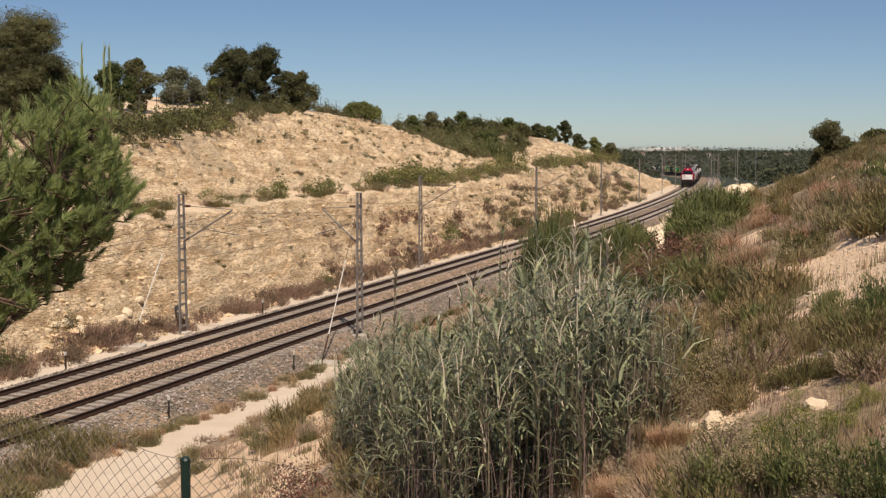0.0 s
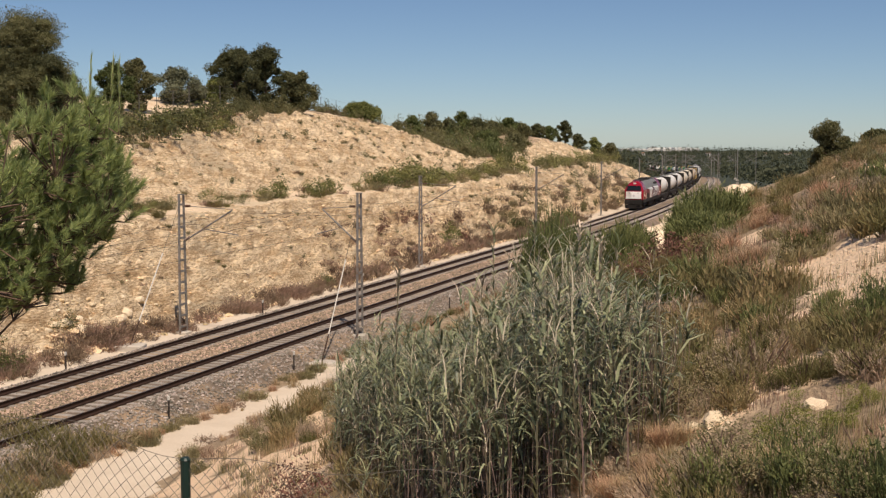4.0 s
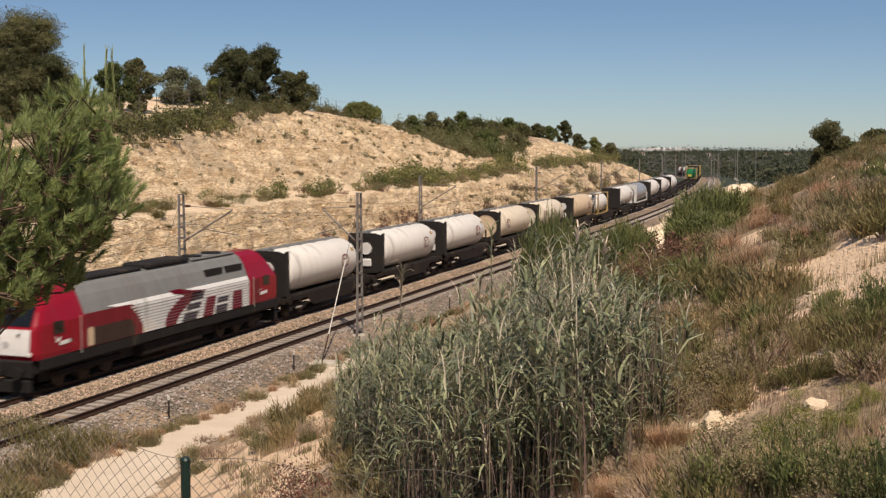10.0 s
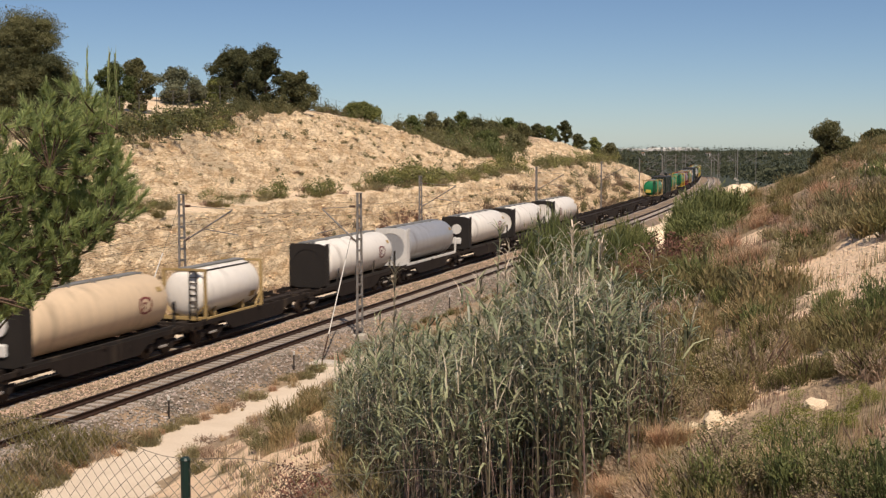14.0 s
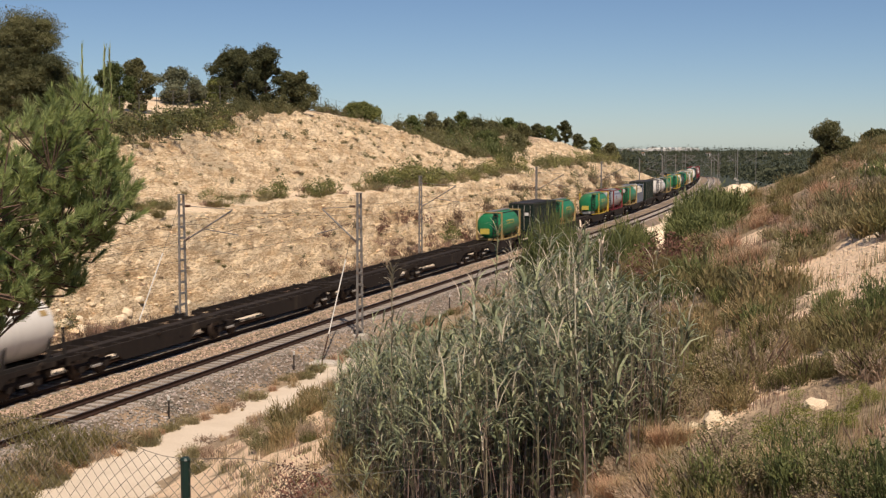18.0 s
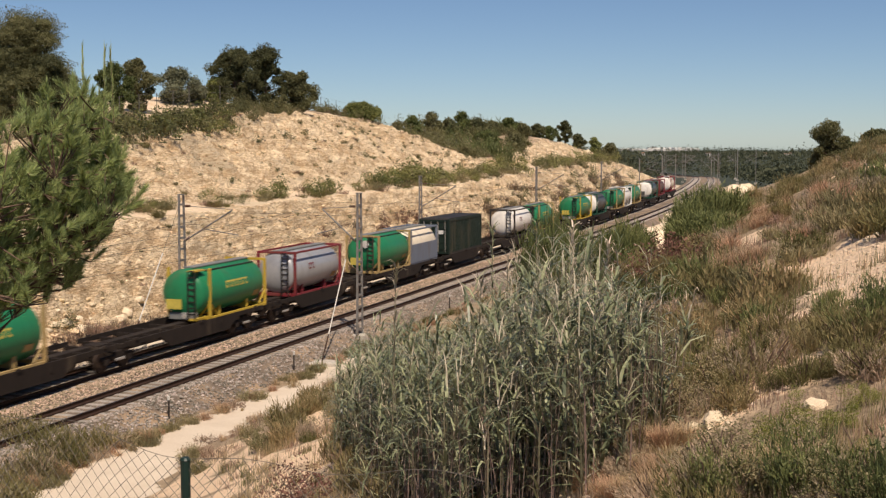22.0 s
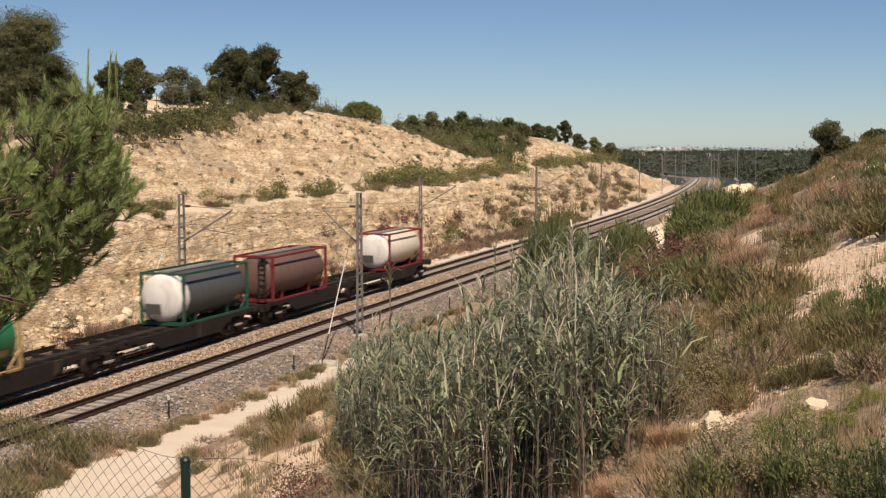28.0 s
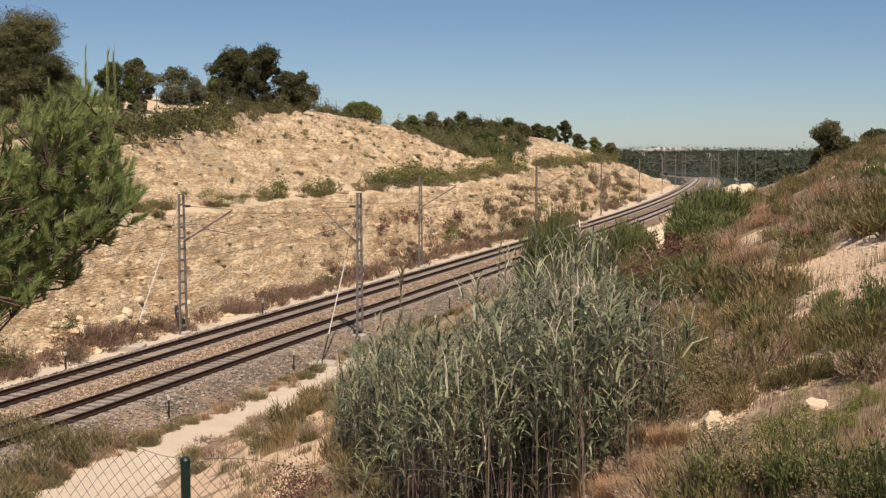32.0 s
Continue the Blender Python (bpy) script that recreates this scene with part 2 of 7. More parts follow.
    L(col, bs.inputs["Base Color"])
    bs.inputs["Roughness"].default_value, bs.inputs["Metallic"].default_value = rough, metal
    bs.inputs["Specular IOR Level"].default_value = spec
    if bump:
        bn = noise_tex(bump_scale, 5.0, 0.65) if bump_scale else small
        bp = nt.nodes.new("ShaderNodeBump")
        bp.inputs["Strength"].default_value, bp.inputs["Distance"].default_value = bump, dist
        L(bn.outputs["Fac"], bp.inputs["Height"])
        L(bp.outputs[0], bs.inputs["Normal"])
    if translucent:
        tr = nt.nodes.new("ShaderNodeBsdfTranslucent")
        L(col, tr.inputs["Color"])
        ms = nt.nodes.new("ShaderNodeMixShader")
        ms.inputs[0].default_value = translucent
        L(bs.outputs[0], ms.inputs[1])
        L(tr.outputs[0], ms.inputs[2])
        L(ms.outputs[0], nt.nodes["Material Output"].inputs["Surface"])
    return m


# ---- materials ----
# marl tones with hard contrast and dark lines that paint in small crack shadows
M_ROCK = material("cut_marl", (0.97, 0.79, 0.54), (0.47, 0.315, 0.17), 0.95, scale=0.35, fine=4.2, bump=1.0, dist=0.45, spots=(0.62, 0.50, 0.34), spot_at=0.6, bump_scale=2.6, stretch=(1, 1, 4.0), fissure_shade=(0.40, 0.255, 0.13), ends=(0.39, 0.57))
M_SOIL = material("dry_soil", (0.76, 0.61, 0.44), (0.48, 0.35, 0.22), 0.95, scale=0.8, fine=9.0, bump=0.6, dist=0.05, spots=(0.55, 0.45, 0.31), spot_at=0.58)
M_SCRUB = material("scrub_soil", (0.44, 0.335, 0.225), (0.24, 0.175, 0.11), 0.95, scale=1.6, fine=11.0, bump=1.0, dist=0.10, spots=(0.80, 0.60, 0.41), spot_at=0.64, mask="bare_soil")
M_PATH = material("pale_track_dust", (0.66, 0.565, 0.45), (0.53, 0.44, 0.335), 0.95, scale=0.7, fine=12.0, bump=0.25, dist=0.02)
M_PLAIN = material("far_fields", (0.055, 0.065, 0.045), (0.03, 0.04, 0.028), 0.95, scale=0.02, fine=0.15, bump=0.0, spots=(0.12, 0.10, 0.07), spot_at=0.66)
M_BALLAST = material("ballast_bed", (0.27, 0.21, 0.16), (0.11, 0.088, 0.068), 0.95, scale=1.0, fine=26.0, bump=1.0, dist=0.05, spots=(0.36, 0.26, 0.17), spot_at=0.56)
M_RAIL = material("rusty_rail", (0.06, 0.032, 0.022), (0.03, 0.017, 0.012), 0.7, metal=0.3, scale=4, fine=60)
M_RAILTOP = material("worn_rail_head", (0.34, 0.32, 0.30), (0.2, 0.17, 0.15), 0.35, metal=0.9, scale=4, fine=60, bump=0.0)
M_SLEEPER = material("concrete_sleeper", (0.36, 0.325, 0.285), (0.24, 0.21, 0.18), 0.9, scale=3, fine=40, object_random=0.15)

# ---- ground ----
def spaced(*runs):
    out = []
    for a, b, step in runs:
        out += list(np.arange(a, b - 1e-6, step))
    return np.array(out)


SS = np.concatenate([-np.geomspace(4600, 60, 26)[:-1], spaced((-60, -36, 1.5), (-36, 66, 0.3), (66, 130, 0.5), (130, 240, 1.0)), np.geomspace(240, 4700, 60)])
WW = np.concatenate([-np.geomspace(4600, 60, 22)[:-1], spaced((-60, -38, 1.2), (-38, 3, 0.34), (3, 26, 0.22), (26, 44, 0.7), (44, 80, 2.0)), np.geomspace(80, 4600, 34)])
gs, gw = np.meshgrid(SS, WW, indexing="ij")
gx, gy = xy(gs, gw)
gz = land(gs, gw)
verts = np.stack([gx.ravel(), gy.ravel(), gz.ravel()], 1)
faces = grid_faces(len(SS), len(WW))
cs, cw = (gs[:-1, :-1] + gs[1:, 1:]) / 2, (gw[:-1, :-1] + gw[1:, 1:]) / 2
pn = fbm(cs / 2.2, cw / 2.2, 4, 91)
hbq, htq = np.interp(cs, *BENCH), np.interp(cs, *CREST)
eq = TOE + LOW_RUN * (hbq + 0.4)
bq = eq + SHELF
tq = bq + UP_RUN * np.maximum(htq - hbq - 0.6, 0)
kind = np.full(cs.shape, 2)
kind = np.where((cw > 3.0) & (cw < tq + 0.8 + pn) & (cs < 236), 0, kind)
kind = np.where((cw > eq + 0.5) & (cw < bq - 0.3) & (pn > -0.5), 1, kind)
kind = np.where((cw >= tq + 0.8 + pn) & (pn + vnoise(cs / 7, cw / 7, 8) > -0.1), 1, kind)
kind = np.where((cw > 3.0) & (cw < TOE - 0.2 + 0.3 * pn) & (cs < 236), 3, kind)
pfar = np.interp(cs, *PATH_EDGE)
kind = np.where((cw < -8.0 + 0.5 * pn) & (cw > pfar + 0.5 * pn) & (cs < 17 + 3 * pn), 3, kind)
kind = np.where((cs > 240) | (np.abs(cw) > 150), 4, kind)
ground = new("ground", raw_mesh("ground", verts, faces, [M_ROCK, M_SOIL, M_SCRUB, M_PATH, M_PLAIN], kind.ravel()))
ground.data.polygons.foreach_set("use_smooth", kind.ravel() != 0)
bare = np.where(gw < -13, np.clip(sand_patch(gs, gw) * 1.6 + 0.36 * fbm(gs / 1.4, gw / 1.4, 4, 91) - 0.26, -0.4, 1), 0)
bare = np.where((gs < -2) & (gs > -16) & (gw > -24) & (gw < -12.5), 0.8 + 0.4 * fbm(gs, gw, 3, 7), bare)
ground.data.attributes.new("bare_soil", "FLOAT", "POINT").data.foreach_set("value", bare.ravel().astype(np.float32))
tagged(ground, "pale limestone cutting and dry scrub land under the railway", "ground", kind="structure")

# ---- tracks ----
TRACK_S = np.concatenate([np.arange(-720, 80, 20.0), np.arange(80, 760, 4.0)])
# wide dark foot stands for fastening plates, oiled stone and the shadow beside the rail
RAIL_SECTION = [(-0.13, -0.19), (0.13, -0.19), (0.13, -0.165), (0.015, -0.13), (0.015, -0.045), (0.037, -0.035), (0.037, 0.0), (-0.037, 0.0), (-0.037, -0.035), (-0.015, -0.045), (-0.015, -0.13), (-0.13, -0.165)]
HALF_GAUGE = 0.80


def line_points(w, dz=0.0, ss=TRACK_S):
    x, y = xy(ss, w)
    return [(a, b, c) for a, b, c in zip(x, y, dip(ss) + dz)]


ballast_sec = [(-3.0, -0.75), (-1.75, -0.22), (-1.1, -0.245), (1.1, -0.245), (1.75, -0.21), (2.75, -0.21), (3.4, -0.245), (5.6, -0.245), (6.3, -0.22), (7.7, -1.05), (7.7, -1.4), (-3.0, -1.4)]
bed_v, bed_f = sweep(line_points(0.0), [(u * KW, v * KZ) for u, v in ballast_sec])
ballast = new("ballast_bed", raw_mesh("ballast_bed", np.array(bed_v), bed_f, M_BALLAST))
tagged(ballast, "grey-brown crushed stone ballast bed under two tracks", "ballast", kind="structure")

# sleepers: those nearest as pieces of their track, the rest joined
def sleeper_bm():
    bm = box_bm(-1.3, 1.3, -0.13, 0.13, -0.40, -0.205, 0.015)
    for v in bm.verts:
        if abs(v.co.x) < 0.5 or v.co.z > -0.2:
            v.co.z -= 0.03 if abs(v.co.x) < 0.4 else 0.0
    return bm



def track(w, s0, s1):
    t = new("railway_track")
    tagged(t, "rusty steel rails on concrete sleepers in stone ballast", "railway track", kind="structure")
    for k in (-1, 1):
        v, f = sweep(line_points(w + k * HALF_GAUGE), RAIL_SECTION)
        fm = [1 if (i % 12) == 6 else 0 for i in range(len(f))]
        shared("rail", raw_mesh("rail", np.array(v), f, [M_RAIL, M_RAILTOP], fm), t, label="rusty rail with a worn bright head")
    bm = sleeper_bm()
    me = bpy.data.meshes.new("sleeper")
    bm.to_mesh(me)
    bm.free()
    me.materials.append(M_SLEEPER)
    for s in np.arange(s0, s1, 0.6):
        x, y = xy(s, w)
        shared("sleeper", me, t, pose(float(x), float(y), float(dip(s)), 0, 0, heading(s)))
    vs, fs = [], []
    base = [v.co.copy() for v in me.vertices]
    polys = [tuple(p.vertices) for p in me.polygons]
    for s in [*np.arange(-60, s0 - 0.3, 0.6), *np.arange(s1, 300, 0.6)]:
        x, y = xy(s, w)
        m = pose(float(x), float(y), float(dip(s)), 0, 0, heading(s))
        o = len(vs)
        vs += [tuple(m @ c) for c in base]
        fs += [tuple(i + o for i in p) for p in polys]
    tagged(shared("sleeper_row", raw_mesh("sleeper_row", vs, fs, M_SLEEPER), t), kind="stuff")


track(0.0, -6.0, 84.0)
track(TRACK_B, -9.0, 81.0)

# loose ballast stones over the bed where it comes nearest
M_STONE = material("ballast_stone", (0.42, 0.37, 0.315), (0.15, 0.128, 0.108), 0.9, scale=5, fine=30, island=0.55, bump=0.0)
STONE_V = np.array([(1, 0, 0), (-1, 0, 0), (0, 1, 0), (0, -1, 0), (0, 0, 1), (0, 0, -1)], float)
STONE_F = np.array([(0, 2, 4), (2, 1, 4), (1, 3, 4), (3, 0, 4), (2, 0, 5), (1, 2, 5), (3, 1, 5), (0, 3, 5)])


def scatter_stones(name, sx, sy, sz, size, mat, rng):
    n = len(sx)
    v = STONE_V[None] * rng.uniform(0.6, 1.3, (n, 6, 1)) * size[:, None, None]
    a = rng.uniform(0, 6.283, n)
    c, s = np.cos(a)[:, None], np.sin(a)[:, None]
    vx, vy, vz = v[..., 0] * c - v[..., 1] * s, v[..., 0] * s + v[..., 1] * c, v[..., 2] * 0.75
    tilt = rng.uniform(-0.6, 0.6, (n, 1))
    vy, vz = vy * np.cos(tilt) - vz * np.sin(tilt), vy * np.sin(tilt) + vz * np.cos(tilt)
    verts = np.stack([vx + sx[:, None], vy + sy[:, None], vz + sz[:, None]], 2).reshape(-1, 3)
    faces = (STONE_F[None] + 6 * np.arange(n)[:, None, None]).reshape(-1, 3)
    return raw_mesh(name, verts, faces, mat)


rng = np.random.default_rng(4)
n = 60000
ss = -9 + 95 * rng.random(n) ** 1.7
ww = rng.uniform(-7.75, 2.9, n)
ok = ~((np.abs(np.abs(ww) - HALF_GAUGE) < 0.17) | (np.abs(np.abs(ww - TRACK_B) - HALF_GAUGE) < 0.17))
between = (np.abs(ww) < 1.25) | (np.abs(ww - TRACK_B) < 1.25)
ok &= ~(between & (rng.random(n) < 0.7))
ss, ww = ss[ok], ww[ok]
zz = np.interp(ww, [-7.7, -6.3, -5.6, -3.4, -2.75, -1.75, -1.1, 1.1, 1.75, 3.0], [-1.03, -0.21, -0.25, -0.25, -0.2, -0.2, -0.25, -0.25, -0.21, -0.74])
bx, by = xy(ss, ww)
sz = (0.03 + 0.06 * rng.random(len(ss))) * np.where((np.abs(ww) < 1.3) | (np.abs(ww - TRACK_B) < 1.3), 0.6, 1.0)
middle = (ww > -3.35) & (ww < -1.2)
M_STONE_TAN = material("tan_ballast_stone", (0.50, 0.385, 0.275), (0.22, 0.165, 0.115), 0.9, scale=5, fine=30, island=0.5, bump=0.0)
for pick, mat, words in ((~middle, M_STONE, "loose grey ballast stones beside the rails"), (middle, M_STONE_TAN, "loose tan ballast stones between the two tracks")):
    stones = new("ballast_stones", scatter_stones("ballast_stones", bx[pick], by[pick], (KZ * zz + 0.008)[pick], sz[pick], mat, rng))
    tagged(stones, words, "ballast", kind="stuff")

# ---- overhead line ----
M_GALV = material("galvanised_steel", (0.30, 0.29, 0.275), (0.17, 0.155, 0.14), 0.6, metal=0.35, scale=2.5, fine=30, spots=(0.20, 0.12, 0.075), spot_at=0.62)
M_WIRE = material("line_copper", (0.07, 0.06, 0.055), rough=0.5, metal=0.5, bump=0.0)
M_INSUL = material("brown_insulator", (0.11, 0.05, 0.03), rough=0.3, bump=0.0)
M_CONC = material("cast_concrete", (0.55, 0.50, 0.43), (0.42, 0.37, 0.31), 0.9, scale=2, fine=25)
M_WHITEROD = material("white_guy_sleeve", (0.75, 0.72, 0.66), rough=0.6, bump=0.0)


def mast(s, w, toward, tall=7.7, detail=True):
    """A lattice mast beside the track; its arm reaches to the track at `toward`."""
    x, y = xy(s, w)
    z0 = float(dip(s)) + (-0.42 if w < 0 else -0.45)
    tall = tall + 0.1 if w < 0 else tall
    root = new("catenary_mast")
    root.matrix_basis = pose(float(x), float(y), z0, 0, 0, heading(s))
    tagged(root, "grey galvanised lattice catenary mast on a concrete footing", "mast", group="catenary masts")
    part("footing", box_bm(-0.35, 0.35, -0.35, 0.35, -0.9, 0.06, 0.03), M_CONC, root, "pale concrete footing")
    a0, a1, b = 0.37, 0.24, 0.055
    for k in (-1, 1):
        bm = bmesh.new()
        vs = [bm.verts.new(p) for p in ((-b, k * a0 - 0.04, 0), (b, k * a0 - 0.04, 0), (b, k * a0 + 0.04, 0), (-b, k * a0 + 0.04, 0), (-b, k * a1 - 0.04, tall), (b, k * a1 - 0.04, tall), (b, k * a1 + 0.04, tall), (-b, k * a1 + 0.04, tall))]
        for q in ((3, 2, 1, 0), (4, 5, 6, 7), (0, 1, 5, 4), (1, 2, 6, 5), (2, 3, 7, 6), (3, 0, 4, 7)):
            bm.faces.new([vs[i] for i in q])
        part("leg", bm, M_GALV, root)
    bars = int(tall / 0.62)
    for i in range(bars):
        z = 0.35 + i * 0.62
        h = a0 + (a1 - a0) * z / tall
        if detail:
            part("batten", box_bm(-0.04, 0.04, -h, h, z - 0.06, z + 0.06), M_GALV, root)
    part("cap", box_bm(-0.13, 0.13, -0.2, 0.2, tall, tall + 0.05), M_GALV, root)
    k = 1 if toward > w else -1
    reach = abs(toward - w) * KW
    d = -k  # local +x points to the near side
    arm = part("cantilever_arm", rod_bm((d * 0.1, 0, 5.1), (d * (reach - 0.15), 0, 6.9), 0.045), M_GALV, root)
    part("stay", rod_bm((d * 0.1, 0, 7.1), (d * (reach - 0.1), 0, 6.95), 0.02), M_GALV, root)
    part("steady_arm", rod_bm((d * 1.3, 0, 5.85), (d * (reach + 0.2), 0, 5.55), 0.03), M_GALV, root)
    for z, lx in ((5.2, 0.2), (7.09, 0.25)):
        bm = bmesh.new()
        for j in range(4):
            rod_bm((d * (lx + j * 0.09), 0, z + (0.05 * j if z < 6 else 0)), (d * (lx + 0.045 + j * 0.09), 0, z + (0.05 * j + 0.02 if z < 6 else 0)), 0.085, 0.05, 8, bm)
        part("insulator", bm, M_INSUL, root)
    return root


MASTS = (16.6, 51.8, 87.0, 122.0, 157.0, 192.0, 227.0, 262.0, 298.0, 335.0)
for i, s in enumerate(MASTS):
    mast(s, 3.55, 0.0, 7.7, i < 5)
    if i == 0 or i > 4:
        mast(s + 3.35, -7.0, TRACK_B, 7.7, i < 5)
# a cluster of taller masts and gantries far down the line
for s, w in ((262, 9.0), (300, 10.0), (300, -13.0), (335, 12.0), (262, -12.0), (345, -15), (262, -17), (300, 16)):
    mast(s, w, w - 3 if w > 0 else w + 3, 8.2, False)


def cable(points, r, name, label, group=""):
    sec = [(r * math.cos(a), r * math.sin(a)) for a in (0.5, 2.6, 4.7)]
    v, f = sweep(points, sec)
    ob = new(name, raw_mesh(name, np.array(v), f, M_WIRE))
    return tagged(ob, label, "cable", group)


knots = [-40.0 - 24, -24.0, *MASTS]
for w in (0.0, TRACK_B):
    top, low, dropper = [], [], []
    for a, b in zip(knots[:-1], knots[1:]):
        for k in range(8):
            q = k / 8
            s = a + (b - a) * q
            x, y = xy(s, w)
            sag = 4 * q * (1 - q)
            top.append((float(x), float(y), 6.35 - 0.7 * sag + float(dip(s))))
            low.append((float(x), float(y), 5.0 - 0.04 * sag + float(dip(s))))
    cable(top, 0.009, "messenger_wire", "dark overhead messenger wire sagging between masts", "overhead wires")
    cable(low, 0.009, "contact_wire", "dark overhead contact wire above the track", "overhead wires")
    for p, q in list(zip(top, low))[2::2][:34]:
        bm = rod_bm(p, q, 0.004, sides=3)
        me = bpy.data.meshes.new("dropper_wire")
        bm.to_mesh(me)
        bm.free()
        me.materials.append(M_WIRE)
        tagged(new("dropper_wire", me), "thin vertical dropper between overhead wires", "cable", "droppers")
for w, z in ((3.6, 7.2), (3.8, 5.6), (-7.1, 7.1)):
    pts = []
    for a, b in zip(knots[:-1], knots[1:]):
        for k in range(6):
            q = k / 6
            s = a + (b - a) * q
            x, y = xy(s, w)
            pts.append((float(x), float(y), z - 0.7 * 4 * q * (1 - q) + float(dip(s))))
    cable(pts, 0.008, "feeder_cable", "dark feeder cable strung from mast to mast", "overhead wires")


def guy(sm, wm, sg, wg, zg, ztop):
    """A white-sleeved guy rod from a mast head to its anchor block."""
    x0, y0 = xy(sm, wm)
    x1, y1 = xy(sg, wg)
    root = new("guy_anchor")
    root.location = (float(x1), float(y1), zg)
    tagged(root, "white-sleeved mast guy on a concrete anchor block", "guy wire", "mast guys")
    part("anchor_block", box_bm(-0.75, 0.75, -0.55, 0.55, -0.7, 0.14, 0.04), M_CONC, root, "pale concrete anchor block")
    top = Vector((float(x0 - x1), float(y0 - y1), ztop - zg))
    part("rod", rod_bm((0, 0, 0.1), top * 0.17, 0.035), M_RAIL, root, "rusty anchor rod")
    part("sleeve", rod_bm(top * 0.17, top * 0.62, 0.03), M_WHITEROD, root, "white plastic sleeve")
    part("wire", rod_bm(top * 0.62, top, 0.012, sides=4), M_WIRE, root)


guy(19.95, -7.0, 14.1, -7.75, -0.86, 7.0)
guy(16.6, 3.55, 11.6, 3.4, -0.42, 7.0)

M_MARK = material("marker_paint", (0.62, 0.60, 0.56), rough=0.7, bump=0.0)
M_DARKPOST = material("dark_stake", (0.05, 0.04, 0.035), rough=0.8, bump=0.0)
for s, w in ((1.7, -7.3), (11.8, -7.4), (6.0, 2.75), (24.2, 2.8), (39.0, 2.9), (33.0, -7.4)):
    x, y = xy(s, w)
    root = new("track_marker")
    root.location = (float(x), float(y), -0.95 if w < 0 else -0.72)
    tagged(root, "short dark stake with a pale cap beside the ballast", "marker post", "track markers")
    part("stake", rod_bm((0, 0, 0), (0, 0, 0.95), 0.04), M_DARKPOST, root)
    part("cap", box_bm(-0.05, 0.05, -0.05, 0.05, 0.95, 1.12, 0.01), M_MARK, root, "pale painted cap")

# ---- chain-link fence by the viewer ----
M_GREENPOST = material("green_coated_post", (0.012, 0.032, 0.025), (0.009, 0.022, 0.018), 0.45, scale=6, fine=60, bump=0.1)
M_LINK = material("weathered_fence_wire", (0.16, 0.14, 0.115), rough=0.6, metal=0.4, bump=0.0)
fence = new("chain_link_fence")
FA, FB = Vector((-3.213, 7.695, 0)), Vector((-0.317, 6.088, 0))
FTOP = 8.47
tagged(fence, "sagging chain-link fence on dark green posts", "fence")
for q in (-0.2, 0.622, 1.5):
    p = FA.lerp(FB, q)
    g = ground_at(p.x, p.y)
    bm = rod_bm((p.x, p.y, g - 0.3), (p.x, p.y, FTOP + 0.02), 0.027, sides=12)
    rod_bm((p.x, p.y, FTOP + 0.02), (p.x, p.y, FTOP + 0.035), 0.031, 0.02, 12, bm)
    part("post", bm, M_GREENPOST, fence, "dark green coated steel post", smooth=False)


def fence_point(u, v):
    """A point of the mesh plane, u metres along, v metres up from its foot."""
    L = (FB - FA).length
    p = FA + (FB - FA) * (u / L)
    sag = 0.05 * math.sin(u * 2.1) + 0.03 * math.sin(u * 5.3 + 1)
    return Vector((p.x, p.y, 7.06 + v + (0.0 if v < 1 else sag * (v - 1) * 2)))


vs, fs = [], []
cell, high = 0.088, 1.5
for sgn in (1, -1):
    for k in range(-28, 54):
        u0 = k * cell
        row = []
        for j in range(0, 18):
            v = j * cell
            u = u0 + sgn * v
            if -0.9 < u < 4.2:
                row.append(fence_point(u, v) + Vector((0.002 * sgn, 0.002 * sgn, 0)))
        if len(row) < 2:
            continue
        sec = [(0.0016, -0.0012), (-0.0016, -0.0012), (0, 0.002)]
        v2, f2 = sweep(row, sec, True)
        o = len(vs)
        vs += v2
        fs += [tuple(i + o for i in q) for q in f2]
shared("wire_netting", raw_mesh("wire_netting", vs, fs, M_LINK), fence, label="thin diamond wire netting")
top_pts = [tuple(fence_point(u, 1.5)) for u in np.arange(-0.6, 4.0, 0.1)]
v2, f2 = sweep(top_pts, [(0.002, 0), (-0.002, 0), (0, 0.003)])
shared("tension_wire", raw_mesh("tension_wire", np.array(v2), f2, M_LINK), fence)

# ---- the train: local +y runs to its tail, +x to the viewer's side, z over the rail tops ----
def paint(name, base, rough=0.45, dirt=0.35, metal=0.0, streak=True, grime=(0.10, 0.075, 0.05)):
    """Weathered paint: a coat with grime streaks running down it."""
    return material(name, base, tuple(c * (1 - dirt) for c in base), rough, metal, scale=0.9, fine=7.0, bump=0.08, dist=0.01, stretch=(1.0, 3.0, 0.5) if streak else (1, 1, 1),
                    spots=tuple(b * 0.55 + g * 0.45 for b, g in zip(base, grime)), spot_at=0.64)


P_RED = paint("loco_red", (0.27, 0.008, 0.022), 0.24, 0.12)
P_DRED = paint("dusty_dark_red", (0.20, 0.012, 0.022), 0.5, 0.3)
P_SILVER = paint("loco_silver", (0.50, 0.50, 0.50), 0.4, 0.2)
P_ROOF = paint("loco_roof_grey", (0.21, 0.215, 0.21), 0.55, 0.25)
P_DARK = paint("grimy_black", (0.018, 0.016, 0.015), 0.75, 0.4)
P_UNDER = paint("brake_dust_brown", (0.024, 0.017, 0.0135), 0.9, 0.4)
P_WHITE = paint("loco_white", (0.80, 0.80, 0.78), 0.35, 0.08)
P_TANK_W = paint("dusty_white_tank", (0.80, 0.77, 0.71), 0.42, 0.14)
P_TANK_C = paint("cream_tank", (0.78, 0.69, 0.54), 0.45, 0.18)
